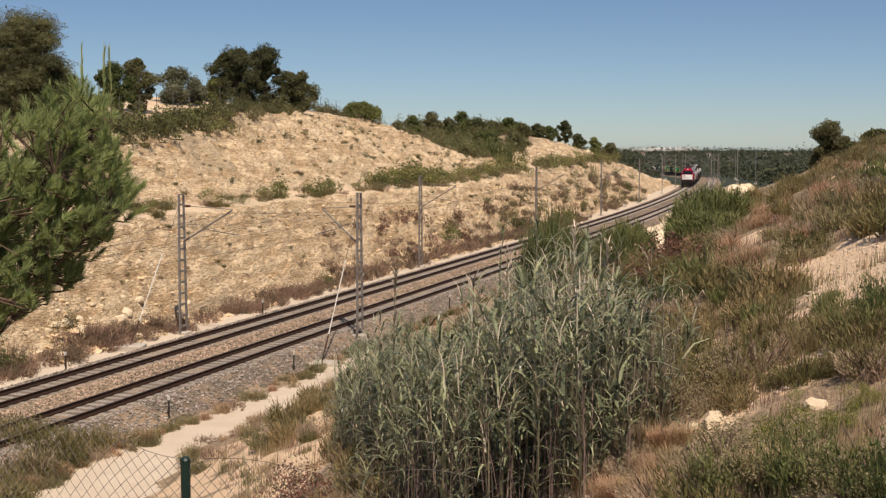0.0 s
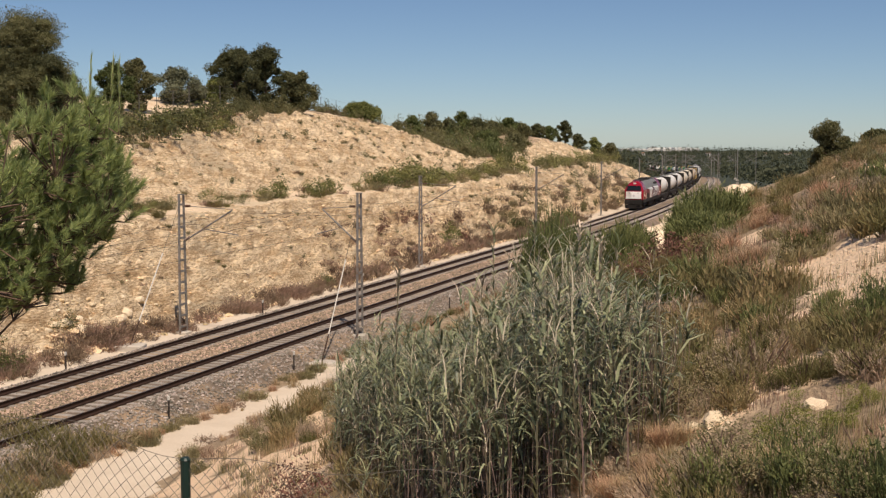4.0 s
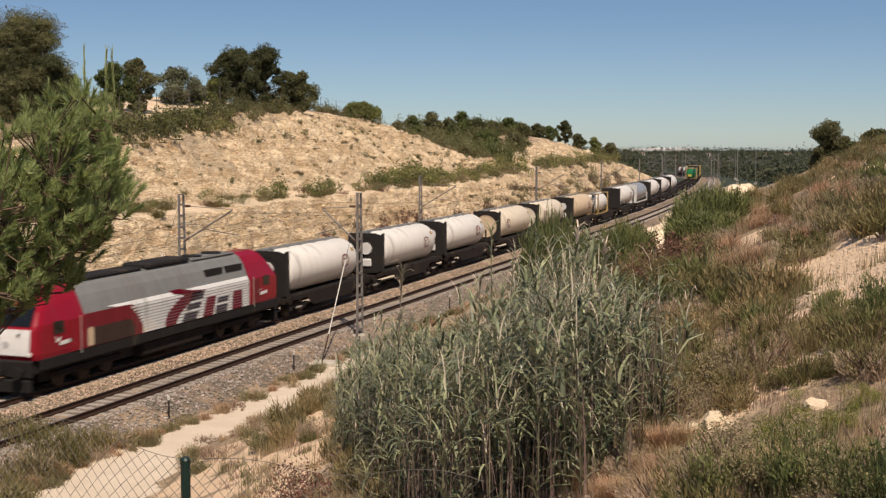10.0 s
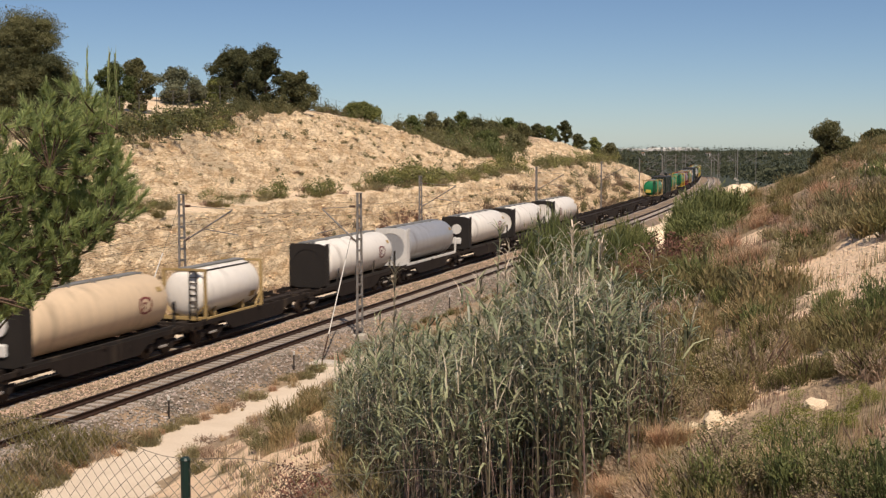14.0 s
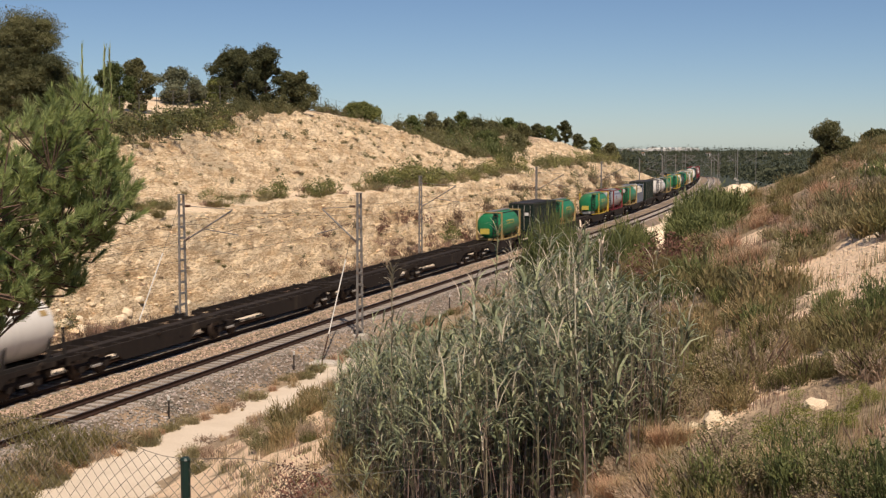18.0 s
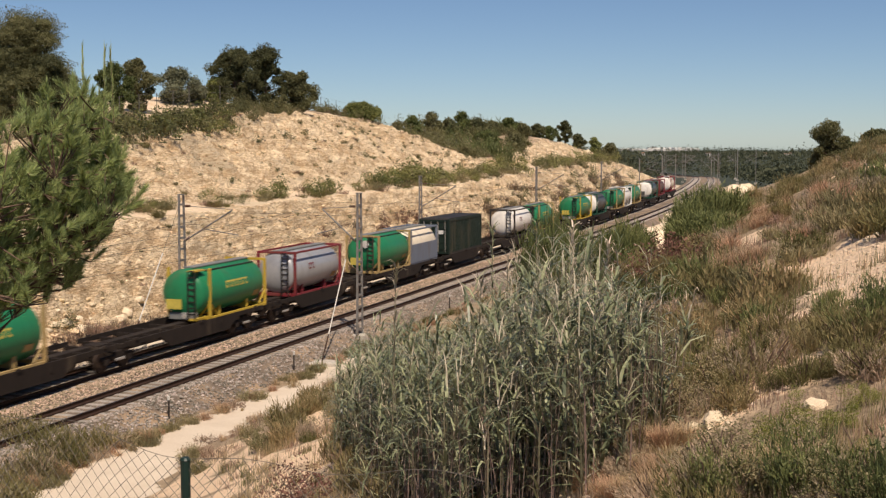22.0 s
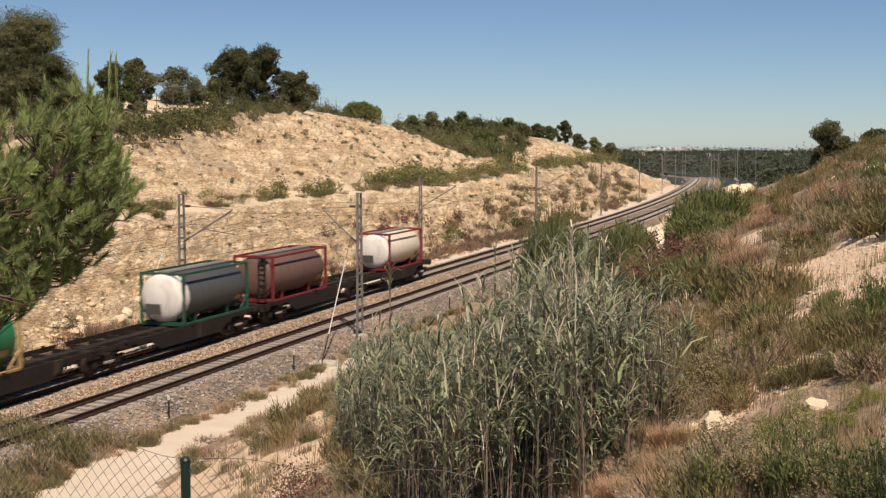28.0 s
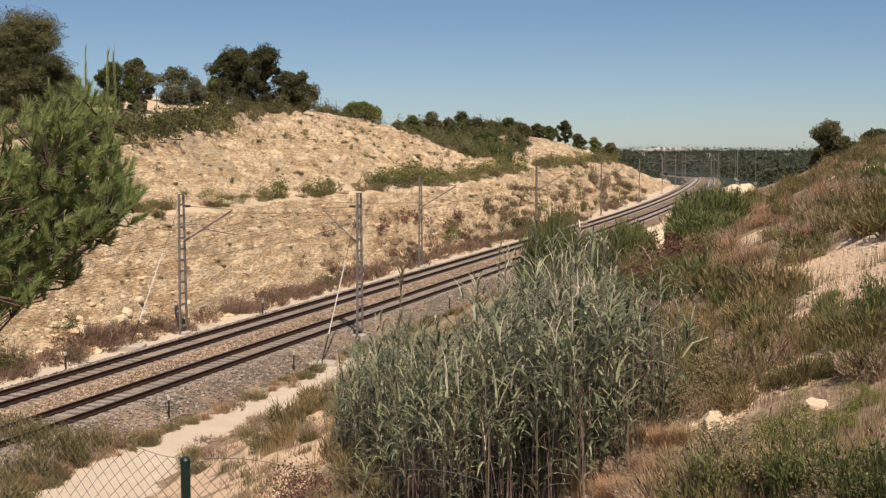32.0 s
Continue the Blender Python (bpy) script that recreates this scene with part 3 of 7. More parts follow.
P_TANK_T = paint("tan_dusty_tank", (0.68, 0.53, 0.36), 0.5, 0.2)
P_TANK_G = paint("grey_tank", (0.42, 0.43, 0.45), 0.35, 0.2, 0.3)
P_TANK_D = paint("dark_grey_tank", (0.085, 0.09, 0.09), 0.4, 0.3)
P_TANK_B = paint("rusty_brown_tank", (0.17, 0.10, 0.08), 0.55, 0.35)
P_GREEN = paint("green_tank", (0.02, 0.20, 0.085), 0.38, 0.25)
P_DGREEN = paint("dark_green_container", (0.013, 0.027, 0.020), 0.6, 0.35)
P_YELLOW = paint("yellow_frame", (0.55, 0.38, 0.05), 0.5, 0.3)
P_OCHRE = paint("faded_ochre_frame", (0.42, 0.30, 0.13), 0.6, 0.3)
P_FRED = paint("red_frame", (0.21, 0.026, 0.034), 0.5, 0.3)
P_FGREEN = paint("green_frame", (0.02, 0.09, 0.06), 0.5, 0.3)
P_FBLACK = paint("black_frame", (0.025, 0.022, 0.02), 0.6, 0.3)
P_FWHITE = paint("white_frame", (0.70, 0.69, 0.66), 0.5, 0.2)
P_BLUEGREY = paint("blue_grey_panel", (0.16, 0.19, 0.25), 0.55, 0.2)
P_GRAPH = paint("dark_graphic", (0.07, 0.06, 0.07), 0.5, 0.3)
P_SOOT = paint("panel_grime", (0.055, 0.032, 0.024), 0.8, 0.3)
P_EMBLEM = material("emblem_maroon", (0.20, 0.035, 0.04), rough=0.5, bump=0.0)
P_LETTER = material("letter_yellow", (0.60, 0.50, 0.10), rough=0.5, bump=0.0)
# pale steel of rails and bars; also colours the bogies' sunlit spots
P_STEEL = material("pale_steel_and_sunlit_spot", (0.55, 0.52, 0.48), rough=0.5, metal=0.4, bump=0.0)
P_WHEEL = material("wheel_steel", (0.07, 0.05, 0.04), rough=0.6, metal=0.5)
M_GLASS = material("cab_glass", (0.012, 0.014, 0.016), rough=0.06, spec=0.6, bump=0.0, dark=(0.008, 0.009, 0.01))
M_LAMP = material("lamp_lens", (0.8, 0.8, 0.75), rough=0.15, bump=0.0)

MOVERS = []   # (thing, its place behind the cab's front corner)
WHEEL = None


def wheel_mesh():
    bm = bmesh.new()
    for x0, x1, r in ((-0.07, 0.07, 0.46), (-0.1, -0.06, 0.49), (-0.13, 0.13, 0.12)):
        bmesh.ops.create_cone(bm, cap_ends=True, segments=20, radius1=r, radius2=r, depth=x1 - x0, matrix=Matrix.Translation(((x0 + x1) / 2, 0, 0)) @ Euler((0, radians(90), 0)).to_matrix().to_4x4())
    me = bpy.data.meshes.new("wheel")
    bm.to_mesh(me)
    bm.free()
    me.materials.append(P_WHEEL)
    return me


WHEEL = wheel_mesh()


def frame_mesh():
    bm = bmesh.new()
    for x in (-1.08, 1.08):
        box_bm(x - 0.06, x + 0.06, -1.35, 1.35, 0.52, 0.72, 0.03, bm)
        for y in (-0.9, 0.9):
            box_bm(x - 0.1, x + 0.1, y - 0.18, y + 0.18, 0.34, 0.62, 0.03, bm)
        box_bm(x - 0.09, x + 0.09, -0.35, 0.35, 0.42, 0.86, 0.03, bm)
    box_bm(-1.0, 1.0, -0.2, 0.2, 0.55, 0.9, 0.02, bm)
    me = bpy.data.meshes.new("side_frame")
    bm.to_mesh(me)
    bm.free()
    me.materials.append(P_UNDER)
    return me


BOGIE_FRAME = frame_mesh()


def bogie(y, parent, axles=(-0.9, 0.9), bright_spot=True):
    b = shared("bogie", BOGIE_FRAME, parent, pose(0, y, 0))
    for a in axles:
        for x in (-0.8, 0.8):
            shared("wheel", WHEEL, b, pose(x, a, 0.46, 0, 0, 0 if x > 0 else 180))
    if bright_spot:
        # a pale plate added in place of a patch of sunlight by the bogie
        part("brake_cover", box_bm(1.18, 1.24, -0.3, 0.42, 0.44, 0.56, 0.02), P_STEEL, b, "pale plate standing in for a sunlit spot")
    return b


LEVELS = [(1.40, 1.39, 0.08), (1.62, 1.42, 0.0), (2.0, 1.43, 0.0), (2.62, 1.43, 0.03), (2.8, 1.42, 0.12), (3.32, 1.22, 0.50), (3.66, 1.06, 0.75), (4.0, 0.80, 1.12), (4.24, 0.42, 1.5)]


def loft(stations):
    """A body shell: for each station, (y, lean, width, roof): lean tips the upper levels back."""
    bm, rings = bmesh.new(), []
    for y, lean, width, low in stations:
        rings.append([bm.verts.new((sx * hw * width, y + lean * off, z + (low if z > 3.6 else 0))) for sx in (1,) for z, hw, off in LEVELS]
                     + [bm.verts.new((-hw * width, y + lean * off, z + (low if z > 3.6 else 0))) for z, hw, off in reversed(LEVELS)])
    k = len(LEVELS) * 2
    for a, b in zip(rings[:-1], rings[1:]):
        for i in range(k - 1):
            bm.faces.new((a[i], a[i + 1], b[i + 1], b[i]))
    for ring, flip in ((rings[0], False), (rings[-1], True)):
        for i in range(len(LEVELS) - 1):
            q = [ring[i], ring[k - 1 - i], ring[k - 2 - i], ring[i + 1]]
            bm.faces.new(q[::-1] if flip else q)
    bmesh.ops.recalc_face_normals(bm, faces=bm.faces)
    return bm


def slab(points, x, thick):
    """A flat panel in a plane x = const from (y, z) points, with thickness."""
    bm = bmesh.new()
    a = [bm.verts.new((x, y, z)) for y, z in points]
    b = [bm.verts.new((x + thick, y, z)) for y, z in points]
    bm.faces.new(a)
    bm.faces.new(b[::-1])
    for i in range(len(points)):
        j = (i + 1) % len(points)
        bm.faces.new((a[j], a[i], b[i], b[j]))
    bmesh.ops.recalc_face_normals(bm, faces=bm.faces)
    return bm


def arch_panel(y0, y1, z0, z1, r0, r1, n=6):
    """Corner points of a side panel with rounded upper corners."""
    pts = [(y0, z0)]
    pts += [(y0 + r0 - r0 * math.cos(a), z1 - r0 + r0 * math.sin(a)) for a in np.linspace(0, math.pi / 2, n)]
    pts += [(y1 - r1 + r1 * math.sin(a), z1 - r1 + r1 * math.cos(a)) for a in np.linspace(0, math.pi / 2, n)]
    return pts + [(y1, z0)]


KL = 1.109      # the body is 21.6 m long


def locomotive():
    loco = new("locomotive")
    tagged(loco, "red and silver diesel locomotive with a white nose panel", "locomotive")
    h = 11.51      # y from -h (front) to h
    yf = -h + 0.7
    part("front_cab", loft([(yf, 1, 0.86, -0.16), (yf + 0.10, 1, 0.94, -0.12), (yf + 0.38, 1, 1.0, -0.06), (yf + KL * 2.6, 0.5, 1.0, 0), (yf + KL * 3.0, 0, 1.0, 0)]), P_RED, loco, "glossy red cab shell")
    part("body_shell", loft([(yf + KL * 3.0, 0, 0.985, 0), (yf + KL * 9.5, 0, 0.985, 0.04), (yf + KL * 16.4, 0, 0.985, 0.04)]), P_ROOF, loco, "grey engine room body")
    part("rear_cab", loft([(h - 4.03, 0, 1.0, 0), (h - 1.25, -0.5, 1.0, 0), (h - 0.95, -1, 1.0, -0.06), (h - 0.7, -1, 0.93, -0.12)]), P_RED, loco, "red rear cab shell")
    for sgn, y in ((-1, yf), (1, h - 0.7)):
        # nose: white panel, windscreen, lamps
        def nose(z0, z1, w0, w1, mat, name, lift, label=""):
            bm = bmesh.new()
            zs = np.linspace(z0, z1, 5)
            offs = [np.interp(z, [l[0] for l in LEVELS], [l[2] for l in LEVELS]) for z in zs]
            fr = [[bm.verts.new((sx * (w0 + (w1 - w0) * i / 4), y - sgn * o + sgn * lift, z)) for sx in (-1, 1)] for i, (z, o) in enumerate(zip(zs, offs))]
            bk = [[bm.verts.new((v.co.x, v.co.y - sgn * (lift + 0.04), v.co.z)) for v in r] for r in fr]
            for i in range(4):
                bm.faces.new((fr[i][0], fr[i][1], fr[i + 1][1], fr[i + 1][0]))
                for q in (0, 1):
                    bm.faces.new((fr[i][q], fr[i + 1][q], bk[i + 1][q], bk[i][q]))
            bm.faces.new((fr[4][0], fr[4][1], bk[4][1], bk[4][0]))
            bm.faces.new((fr[0][0], fr[0][1], bk[0][1], bk[0][0]))
            bmesh.ops.recalc_face_normals(bm, faces=bm.faces)
            return part(name, bm, mat, loco, label)
        nose(1.60, 2.66, 1.10, 1.16, P_WHITE if sgn < 0 else P_DRED, "nose_panel", 0.03, "white nose panel" if sgn < 0 else "dusty red nose panel")
        nose(2.78, 3.52, 1.12, 0.98, M_GLASS, "windscreen", 0.025, "dark cab windscreen")
        for x in (-0.62, 0.62):
            part("marker_lamp", rod_bm((x, y + sgn * 0.02, 2.45), (x, y + sgn * 0.07, 2.45), 0.055, sides=10), P_DARK, loco)
        for x in (-1.12, 1.12):
            part("headlamp", rod_bm((x, y + sgn * 0.0, 1.66), (x, y + sgn * 0.08, 1.66), 0.09, sides=12), M_LAMP, loco, "clear round headlamp")
        part("roof_lamp", box_bm(-0.22, 0.22, y - sgn * 0.95 - 0.08, y - sgn * 0.95 + 0.08, 3.75, 3.95, 0.03), M_LAMP, loco)
        part("emblem", rod_bm((0, y + sgn * 0.02, 2.05), (0, y + sgn * 0.05, 2.05), 0.16, sides=5), P_SILVER, loco)
        part("buffer_beam", box_bm(-1.3, 1.3, min(y, y + sgn * 0.2), max(y, y + sgn * 0.2), 0.72, 1.43, 0.05), P_DARK, loco)
        part("snow_plough", box_bm(-1.25, 1.25, min(y, y + sgn * 0.28), max(y, y + sgn * 0.28), 0.14, 0.66, 0.04), P_DARK, loco)
        for x in (-0.9, 0.9):
            bm = rod_bm((x, y, 1.0), (x, y + sgn * 0.55, 1.0), 0.09, sides=10)
            rod_bm((x, y + sgn * 0.52, 1.0), (x, y + sgn * 0.6, 1.0), 0.25, sides=14, bm=bm)
            part("buffer", bm, P_DARK, loco)
        part("coupling_hook", box_bm(-0.06, 0.06, min(y, y + sgn * 0.45), max(y, y + sgn * 0.45), 0.85, 1.05), P_DARK, loco)
        for x in (-1.44, 1.44):
            e = 0.012 if x > 0 else -0.012
            part("side_window", slab(arch_panel(y - sgn * 1.5 - 0.35, y - sgn * 1.5 + 0.35, 2.34, 2.86, 0.08, 0.08, 3), x * 0.985, e * 3), M_GLASS, loco, "dark cab side window")
            part("cab_door", slab(arch_panel(y - sgn * 2.55 - 0.33, y - sgn * 2.55 + 0.33, 1.45, 2.8, 0.06, 0.06, 3), x, e), P_RED if sgn < 0 else P_DRED, loco)
            part("handrail", rod_bm((x * 1.02, y - sgn * 3.0, 1.3), (x * 1.02, y - sgn * 3.0, 2.9), 0.02), P_STEEL, loco)
            ye = y - sgn * 1.9
            part("cab_emblem", slab([(ye - 0.62, 2.0), (ye - 0.40, 2.02), (ye - 0.22, 2.2), (ye - 0.45, 2.12), (ye - 0.66, 2.26), (ye - 0.56, 2.1)], x, e), P_WHITE, loco, "white winged emblem shape")
            part("name_bar", slab([(ye - 0.36, 1.84), (ye + 0.5, 1.88), (ye + 0.5, 2.04), (ye - 0.36, 2.0)], x, e), P_WHITE, loco, "white lettering bar")
    for x in (-1, 1):
        e = 1 if x > 0 else -1
        part("side_panel", slab(arch_panel(yf + KL * 2.95, yf + KL * 7.0, 1.44, 2.9, 0.1, 1.1), e * 1.415, e * 0.02), P_DRED, loco, "dark red panel with a rounded top")
        part("silver_side", slab([(yf + KL * 6.6, 1.44), (yf + KL * 16.4, 1.44), (yf + KL * 16.4, 2.82), (yf + KL * 5.6, 2.82), (yf + KL * 6.7, 2.55), (yf + KL * 7.05, 2.1)], e * 1.408, e * 0.012), P_SILVER, loco, "silver engine room side")
        part("grime_patch", slab(arch_panel(yf + KL * 3.5, yf + KL * 6.4, 1.46, 2.25, 0.2, 0.5), e * 1.437, e * 0.006), P_SOOT, loco, "dark brown grime over the lower panel")
        part("crest_patch", slab(arch_panel(yf + KL * 3.15, yf + KL * 3.55, 1.5, 2.3, 0.18, 0.18, 4), e * 1.440, e * 0.006), P_TANK_T, loco, "pale worn crest shape")
        part("scuffed_patch", slab([(yf + KL * 6.9, 1.46), (yf + KL * 9.0, 1.46), (yf + KL * 8.2, 1.7), (yf + KL * 7.5, 2.05), (yf + KL * 7.1, 2.15)], e * 1.424, e * 0.006), P_TANK_C, loco, "scuffed pale paint over the lower side")
        for i in range(10):
            z = 1.46 + i * 0.137
            y0 = yf + KL * (7.25 - 0.10 * i - 0.05 * max(0, i - 6))
            part("louvre", box_bm(min(e * 1.42, e * 1.455), max(e * 1.42, e * 1.455), y0, yf + KL * 16.3, z, z + 0.082), P_WHITE, loco)
        # dark red swoosh lying over the louvres
        for i in range(10):
            z = 1.46 + i * 0.137
            q = i / 9
            for ya, yb, mt in ((8.7 + 1.5 * q ** 2.2, 9.6 + 2.2 * q ** 1.6, P_DRED), (10.1 + 0.9 * q, 11.3 + 0.8 * q, P_GRAPH), (11.9 + 0.5 * q, 12.8 + 0.4 * q, P_DRED), (13.0 + 0.5 * q, 14.1 + 0.3 * q, P_GRAPH), (14.6 + 0.2 * q, 15.6, P_DRED)):
                if (i > 6 and ya > 11.4) or (mt is P_GRAPH and i in (3, 6)):
                    continue
                part("louvre_graphic", box_bm(min(e * 1.44, e * 1.462), max(e * 1.44, e * 1.462), yf + KL * ya, yf + KL * yb, z - 0.004, z + 0.086), mt, loco)
        bm = bmesh.new()
        lo, hi = (2.83, 1.406), (3.02, 1.335)
        q = [bm.verts.new((e * (xx + lift), yf + KL * yy, zz)) for lift in (0.0, 0.02) for yy, (zz, xx) in ((5.6, lo), (16.3, lo), (16.3, hi), (4.6, hi))]
        bm.faces.new(q[4:8])
        for a, b in ((0, 1), (1, 2), (2, 3), (3, 0)):
            bm.faces.new((q[a], q[b], q[b + 4], q[a + 4]))
        bmesh.ops.recalc_face_normals(bm, faces=bm.faces)
        part("white_band", bm, P_WHITE, loco, "white band along the upper side")
        bm = bmesh.new()
        q = [bm.verts.new((e * (1.43 - (zz - 2.8) * 0.385 + 0.03), yf + KL * yy, zz)) for yy, zz in ((9.2, 3.1), (9.5, 2.92), (10.2, 2.82), (12.4, 2.80), (11.0, 2.92), (10.0, 3.1))]
        bm.faces.new(q if e > 0 else q[::-1])
        bmesh.ops.solidify(bm, geom=bm.faces[:], thickness=0.01)
        part("red_flash", bm, P_RED, loco, "red flash on the side")
        part("sill", box_bm(min(e * 1.3, e * 1.43), max(e * 1.3, e * 1.43), yf + KL * 0.3, h - 1.03, 0.98, 1.43, 0.02), P_DARK, loco)
        for i, yy in enumerate((yf + KL * 12.6, yf + KL * 14.5)):
            part("roof_grille", slab([(yy, 3.40), (yy + 1.7, 3.40), (yy + 1.7, 3.72), (yy, 3.72)], e * 1.05, e * 0.16), P_DARK, loco, "dark roof grille")
    part("roof_walk", box_bm(-0.62, 0.62, yf + KL * 3.2, yf + KL * 8.2, 4.18, 4.34, 0.06), P_DARK, loco, "dark roof hatch row")
    part("exhaust_housing", box_bm(-0.7, 0.7, yf + KL * 8.4, yf + KL * 12.0, 4.22, 4.46, 0.08), P_DARK, loco, "sooty exhaust housing")
    part("roof_plate", box_bm(-0.66, 0.66, yf + KL * 12.2, yf + KL * 16.2, 4.2, 4.32, 0.05), P_ROOF, loco)
    for yy in (yf + KL * 13.2, yf + KL * 15.0):
        part("fan", rod_bm((0, yy, 4.3), (0, yy, 4.4), 0.52, sides=20), P_DARK, loco)
    part("fuel_tank", box_bm(-1.25, 1.25, yf + KL * 7.2, yf + KL * 12.2, 0.28, 1.0, 0.12), P_UNDER, loco)
    # dark box added in place of the shade beneath; hides lit ballast beyond
    part("centre_sill", box_bm(-0.85, 0.85, yf + KL * 0.8, h - 1.70, 0.36, 0.9), P_DARK, loco)
    part("underframe", box_bm(-1.2, 1.2, yf + KL * 0.2, h - 0.9, 0.85, 1.42), P_DARK, loco)
    for yb in (-6.9, 6.9):
        bogie(yb, loco, (-1.75, 0, 1.75), False)
        for x in (-1.15, 1.15):
            part("bogie_beam", box_bm(x - 0.08, x + 0.08, yb - 2.4, yb + 2.4, 0.5, 0.78, 0.05), P_UNDER, loco)
    return loco


MOVERS.append((locomotive(), 9.65))


# ---- articulated flat wagons ----
def flat_wagon():
    wg = new("container_wagon")
    tagged(wg, "dark grimy articulated container flat wagon", "rail wagon", "container wagons")
    H = 14.3
    for y0, y1 in ((-H + 0.45, -0.35), (0.35, H - 0.45)):
        sec = part("deck_frame", box_bm(-0.24, 0.24, y0 + 0.3, y1 - 0.3, 0.52, 1.10, 0.02), P_UNDER, wg)
        for x in (-1.25, 1.25):
            m0, m1 = y0 + 2.9, y1 - 2.9
            pts = [(y0, 0.98), (m0, 0.98), (m0 + 1.0, 0.42), (m1 - 1.0, 0.42), (m1, 0.98), (y1, 0.98), (y1, 1.2), (y0, 1.2)]
            part("side_sill", slab(pts, x - 0.04, 0.09), P_UNDER, sec)
        for i in range(10):
            yy = y0 + 0.3 + i * (y1 - y0 - 0.6) / 9
            part("cross_member", box_bm(-1.22, 1.22, yy - 0.07, yy + 0.07, 0.86, 1.06), P_UNDER, sec)
        for x in (-0.62, 0.62):
            part("brake_pipe", rod_bm((x, y0 + 0.4, 0.92), (x * 0.8, y1 - 0.4, 0.92), 0.05, sides=5), P_UNDER, sec)
        part("brake_tank", rod_bm((-0.75, (y0 + y1) / 2 - 1.3, 0.72), (-0.75, (y0 + y1) / 2 - 0.2, 0.72), 0.2, sides=10), P_UNDER, sec)
        for x in (-1.27, 1.27):
            for yy in (y0 + 0.9, (y0 + y1) / 2, y1 - 0.9):
                part("lock_peg", box_bm(x - 0.09, x + 0.09, yy - 0.12, yy + 0.12, 1.14, 1.27, 0.02), P_UNDER, sec)
        for x in (-1.2, 1.2):
            part("hand_wheel", rod_bm((x * 1.06, (y0 + y1) / 2 + 2.1, 0.86), (x * 1.1, (y0 + y1) / 2 + 2.1, 0.86), 0.14, sides=12), P_UNDER, sec)
    for y in (-H + 2.3, 0.0, H - 2.3):
        bogie(y, wg)
    for sgn in (-1, 1):
        part("headstock", box_bm(-1.25, 1.25, min(sgn * (H - 0.5), sgn * (H - 0.32)), max(sgn * (H - 0.5), sgn * (H - 0.32)), 0.85, 1.2, 0.02), P_UNDER, wg)
        for x in (-0.88, 0.88):
            bm = rod_bm((x, sgn * (H - 0.4), 1.0), (x, sgn * (H - 0.02), 1.0), 0.08, sides=8)
            rod_bm((x, sgn * (H - 0.05), 1.0), (x, sgn * (H + 0.03), 1.0), 0.22, sides=12, bm=bm)
            part("buffer", bm, P_UNDER, wg)
    part("bellows_plate", box_bm(-0.4, 0.4, -0.45, 0.45, 0.92, 1.1), P_UNDER, wg)
    return wg


first = flat_wagon()
WAGONS = [first] + [copy_thing(first, Matrix()) for _ in range(15)]
for i, wg in enumerate(WAGONS):
    MOVERS.append((wg, 20.05 + 13.0 + 26.0 * i))


# ---- tank and box containers ----
def barrel(L, r, dome, n=28, cone=0.0):
    """A tank shell lying along y, with domed ends."""
    prof = [(-L / 2 + dome * (1 - math.cos(a)), r * math.sin(a)) for a in np.linspace(0.0, math.pi / 2, 7)]
    prof = [(y, max(q, 0.001)) for y, q in prof]
    prof += [(-y, q) for y, q in reversed(prof)]
    bm, rings = bmesh.new(), []
    for y, q in prof:
        rings.append([bm.verts.new((q * math.cos(t), y, q * math.sin(t))) for t in np.linspace(0, 2 * math.pi, n, endpoint=False)])
    for a, b in zip(rings[:-1], rings[1:]):
        for i in range(n):
            j = (i + 1) % n
            bm.faces.new((a[i], b[i], b[j], a[j]))
    bm.faces.new(rings[0])
    bm.faces.new(rings[-1][::-1])
    for f in bm.faces:
        f.smooth = True
    return bm


def on_barrel(pts_faces, r, zc):
    """Bends flat shapes given as (y, up) onto the tank's side."""
    bm = bmesh.new()
    for side in (1,):
        split = []
        for poly in pts_faces:
            us = [u for _, u in poly]
            if len(poly) == 4 and max(us) - min(us) > 0.15:
                ys, n = [y for y, _ in poly], 5
                for k in range(n):
                    ua, ub = min(us) + (max(us) - min(us)) * k / n, min(us) + (max(us) - min(us)) * (k + 1) / n
                    split.append([(min(ys), ua), (max(ys), ua), (max(ys), ub), (min(ys), ub)])
            else:
                split.append(poly)
        for poly in split:
            vs = [bm.verts.new((side * math.cos(u / r) * (r + 0.012), side * y, zc + math.sin(u / r) * (r + 0.012))) for y, u in poly]
            if len(vs) > 2:
                bm.faces.new(vs)
    return bm


def ring_polys(y, u, ry, ru, t, n=20):
    out = []
    for i in range(n):
        a, b = 2 * math.pi * i / n, 2 * math.pi * (i + 1) / n
        out.append([(y + ry * math.cos(a), u + ru * math.sin(a)), (y + ry * math.cos(b), u + ru * math.sin(b)), (y + (ry - t) * math.cos(b), u + (ru - t) * math.sin(b)), (y + (ry - t) * math.cos(a), u + (ru - t) * math.sin(a))])
    return out


def letter_bars(y0, u, h, text):
    """Plain bars standing for lettering of that many characters."""
    out, w = [], h * 0.62
    for i, ch in enumerate(text):
        if ch == " ":
            continue
        a = y0 + i * w * 1.2
        out.append([(a, u), (a + w * 0.28, u), (a + w * 0.28, u + h), (a, u + h)])
        out.append([(a + w * 0.28, u + h * 0.75), (a + w, u + h * 0.75), (a + w, u + h), (a + w * 0.28, u + h)])
        if i % 2 == 0:
            out.append([(a + w * 0.28, u), (a + w, u), (a + w, u + h * 0.25), (a + w * 0.28, u + h * 0.25)])
    return out


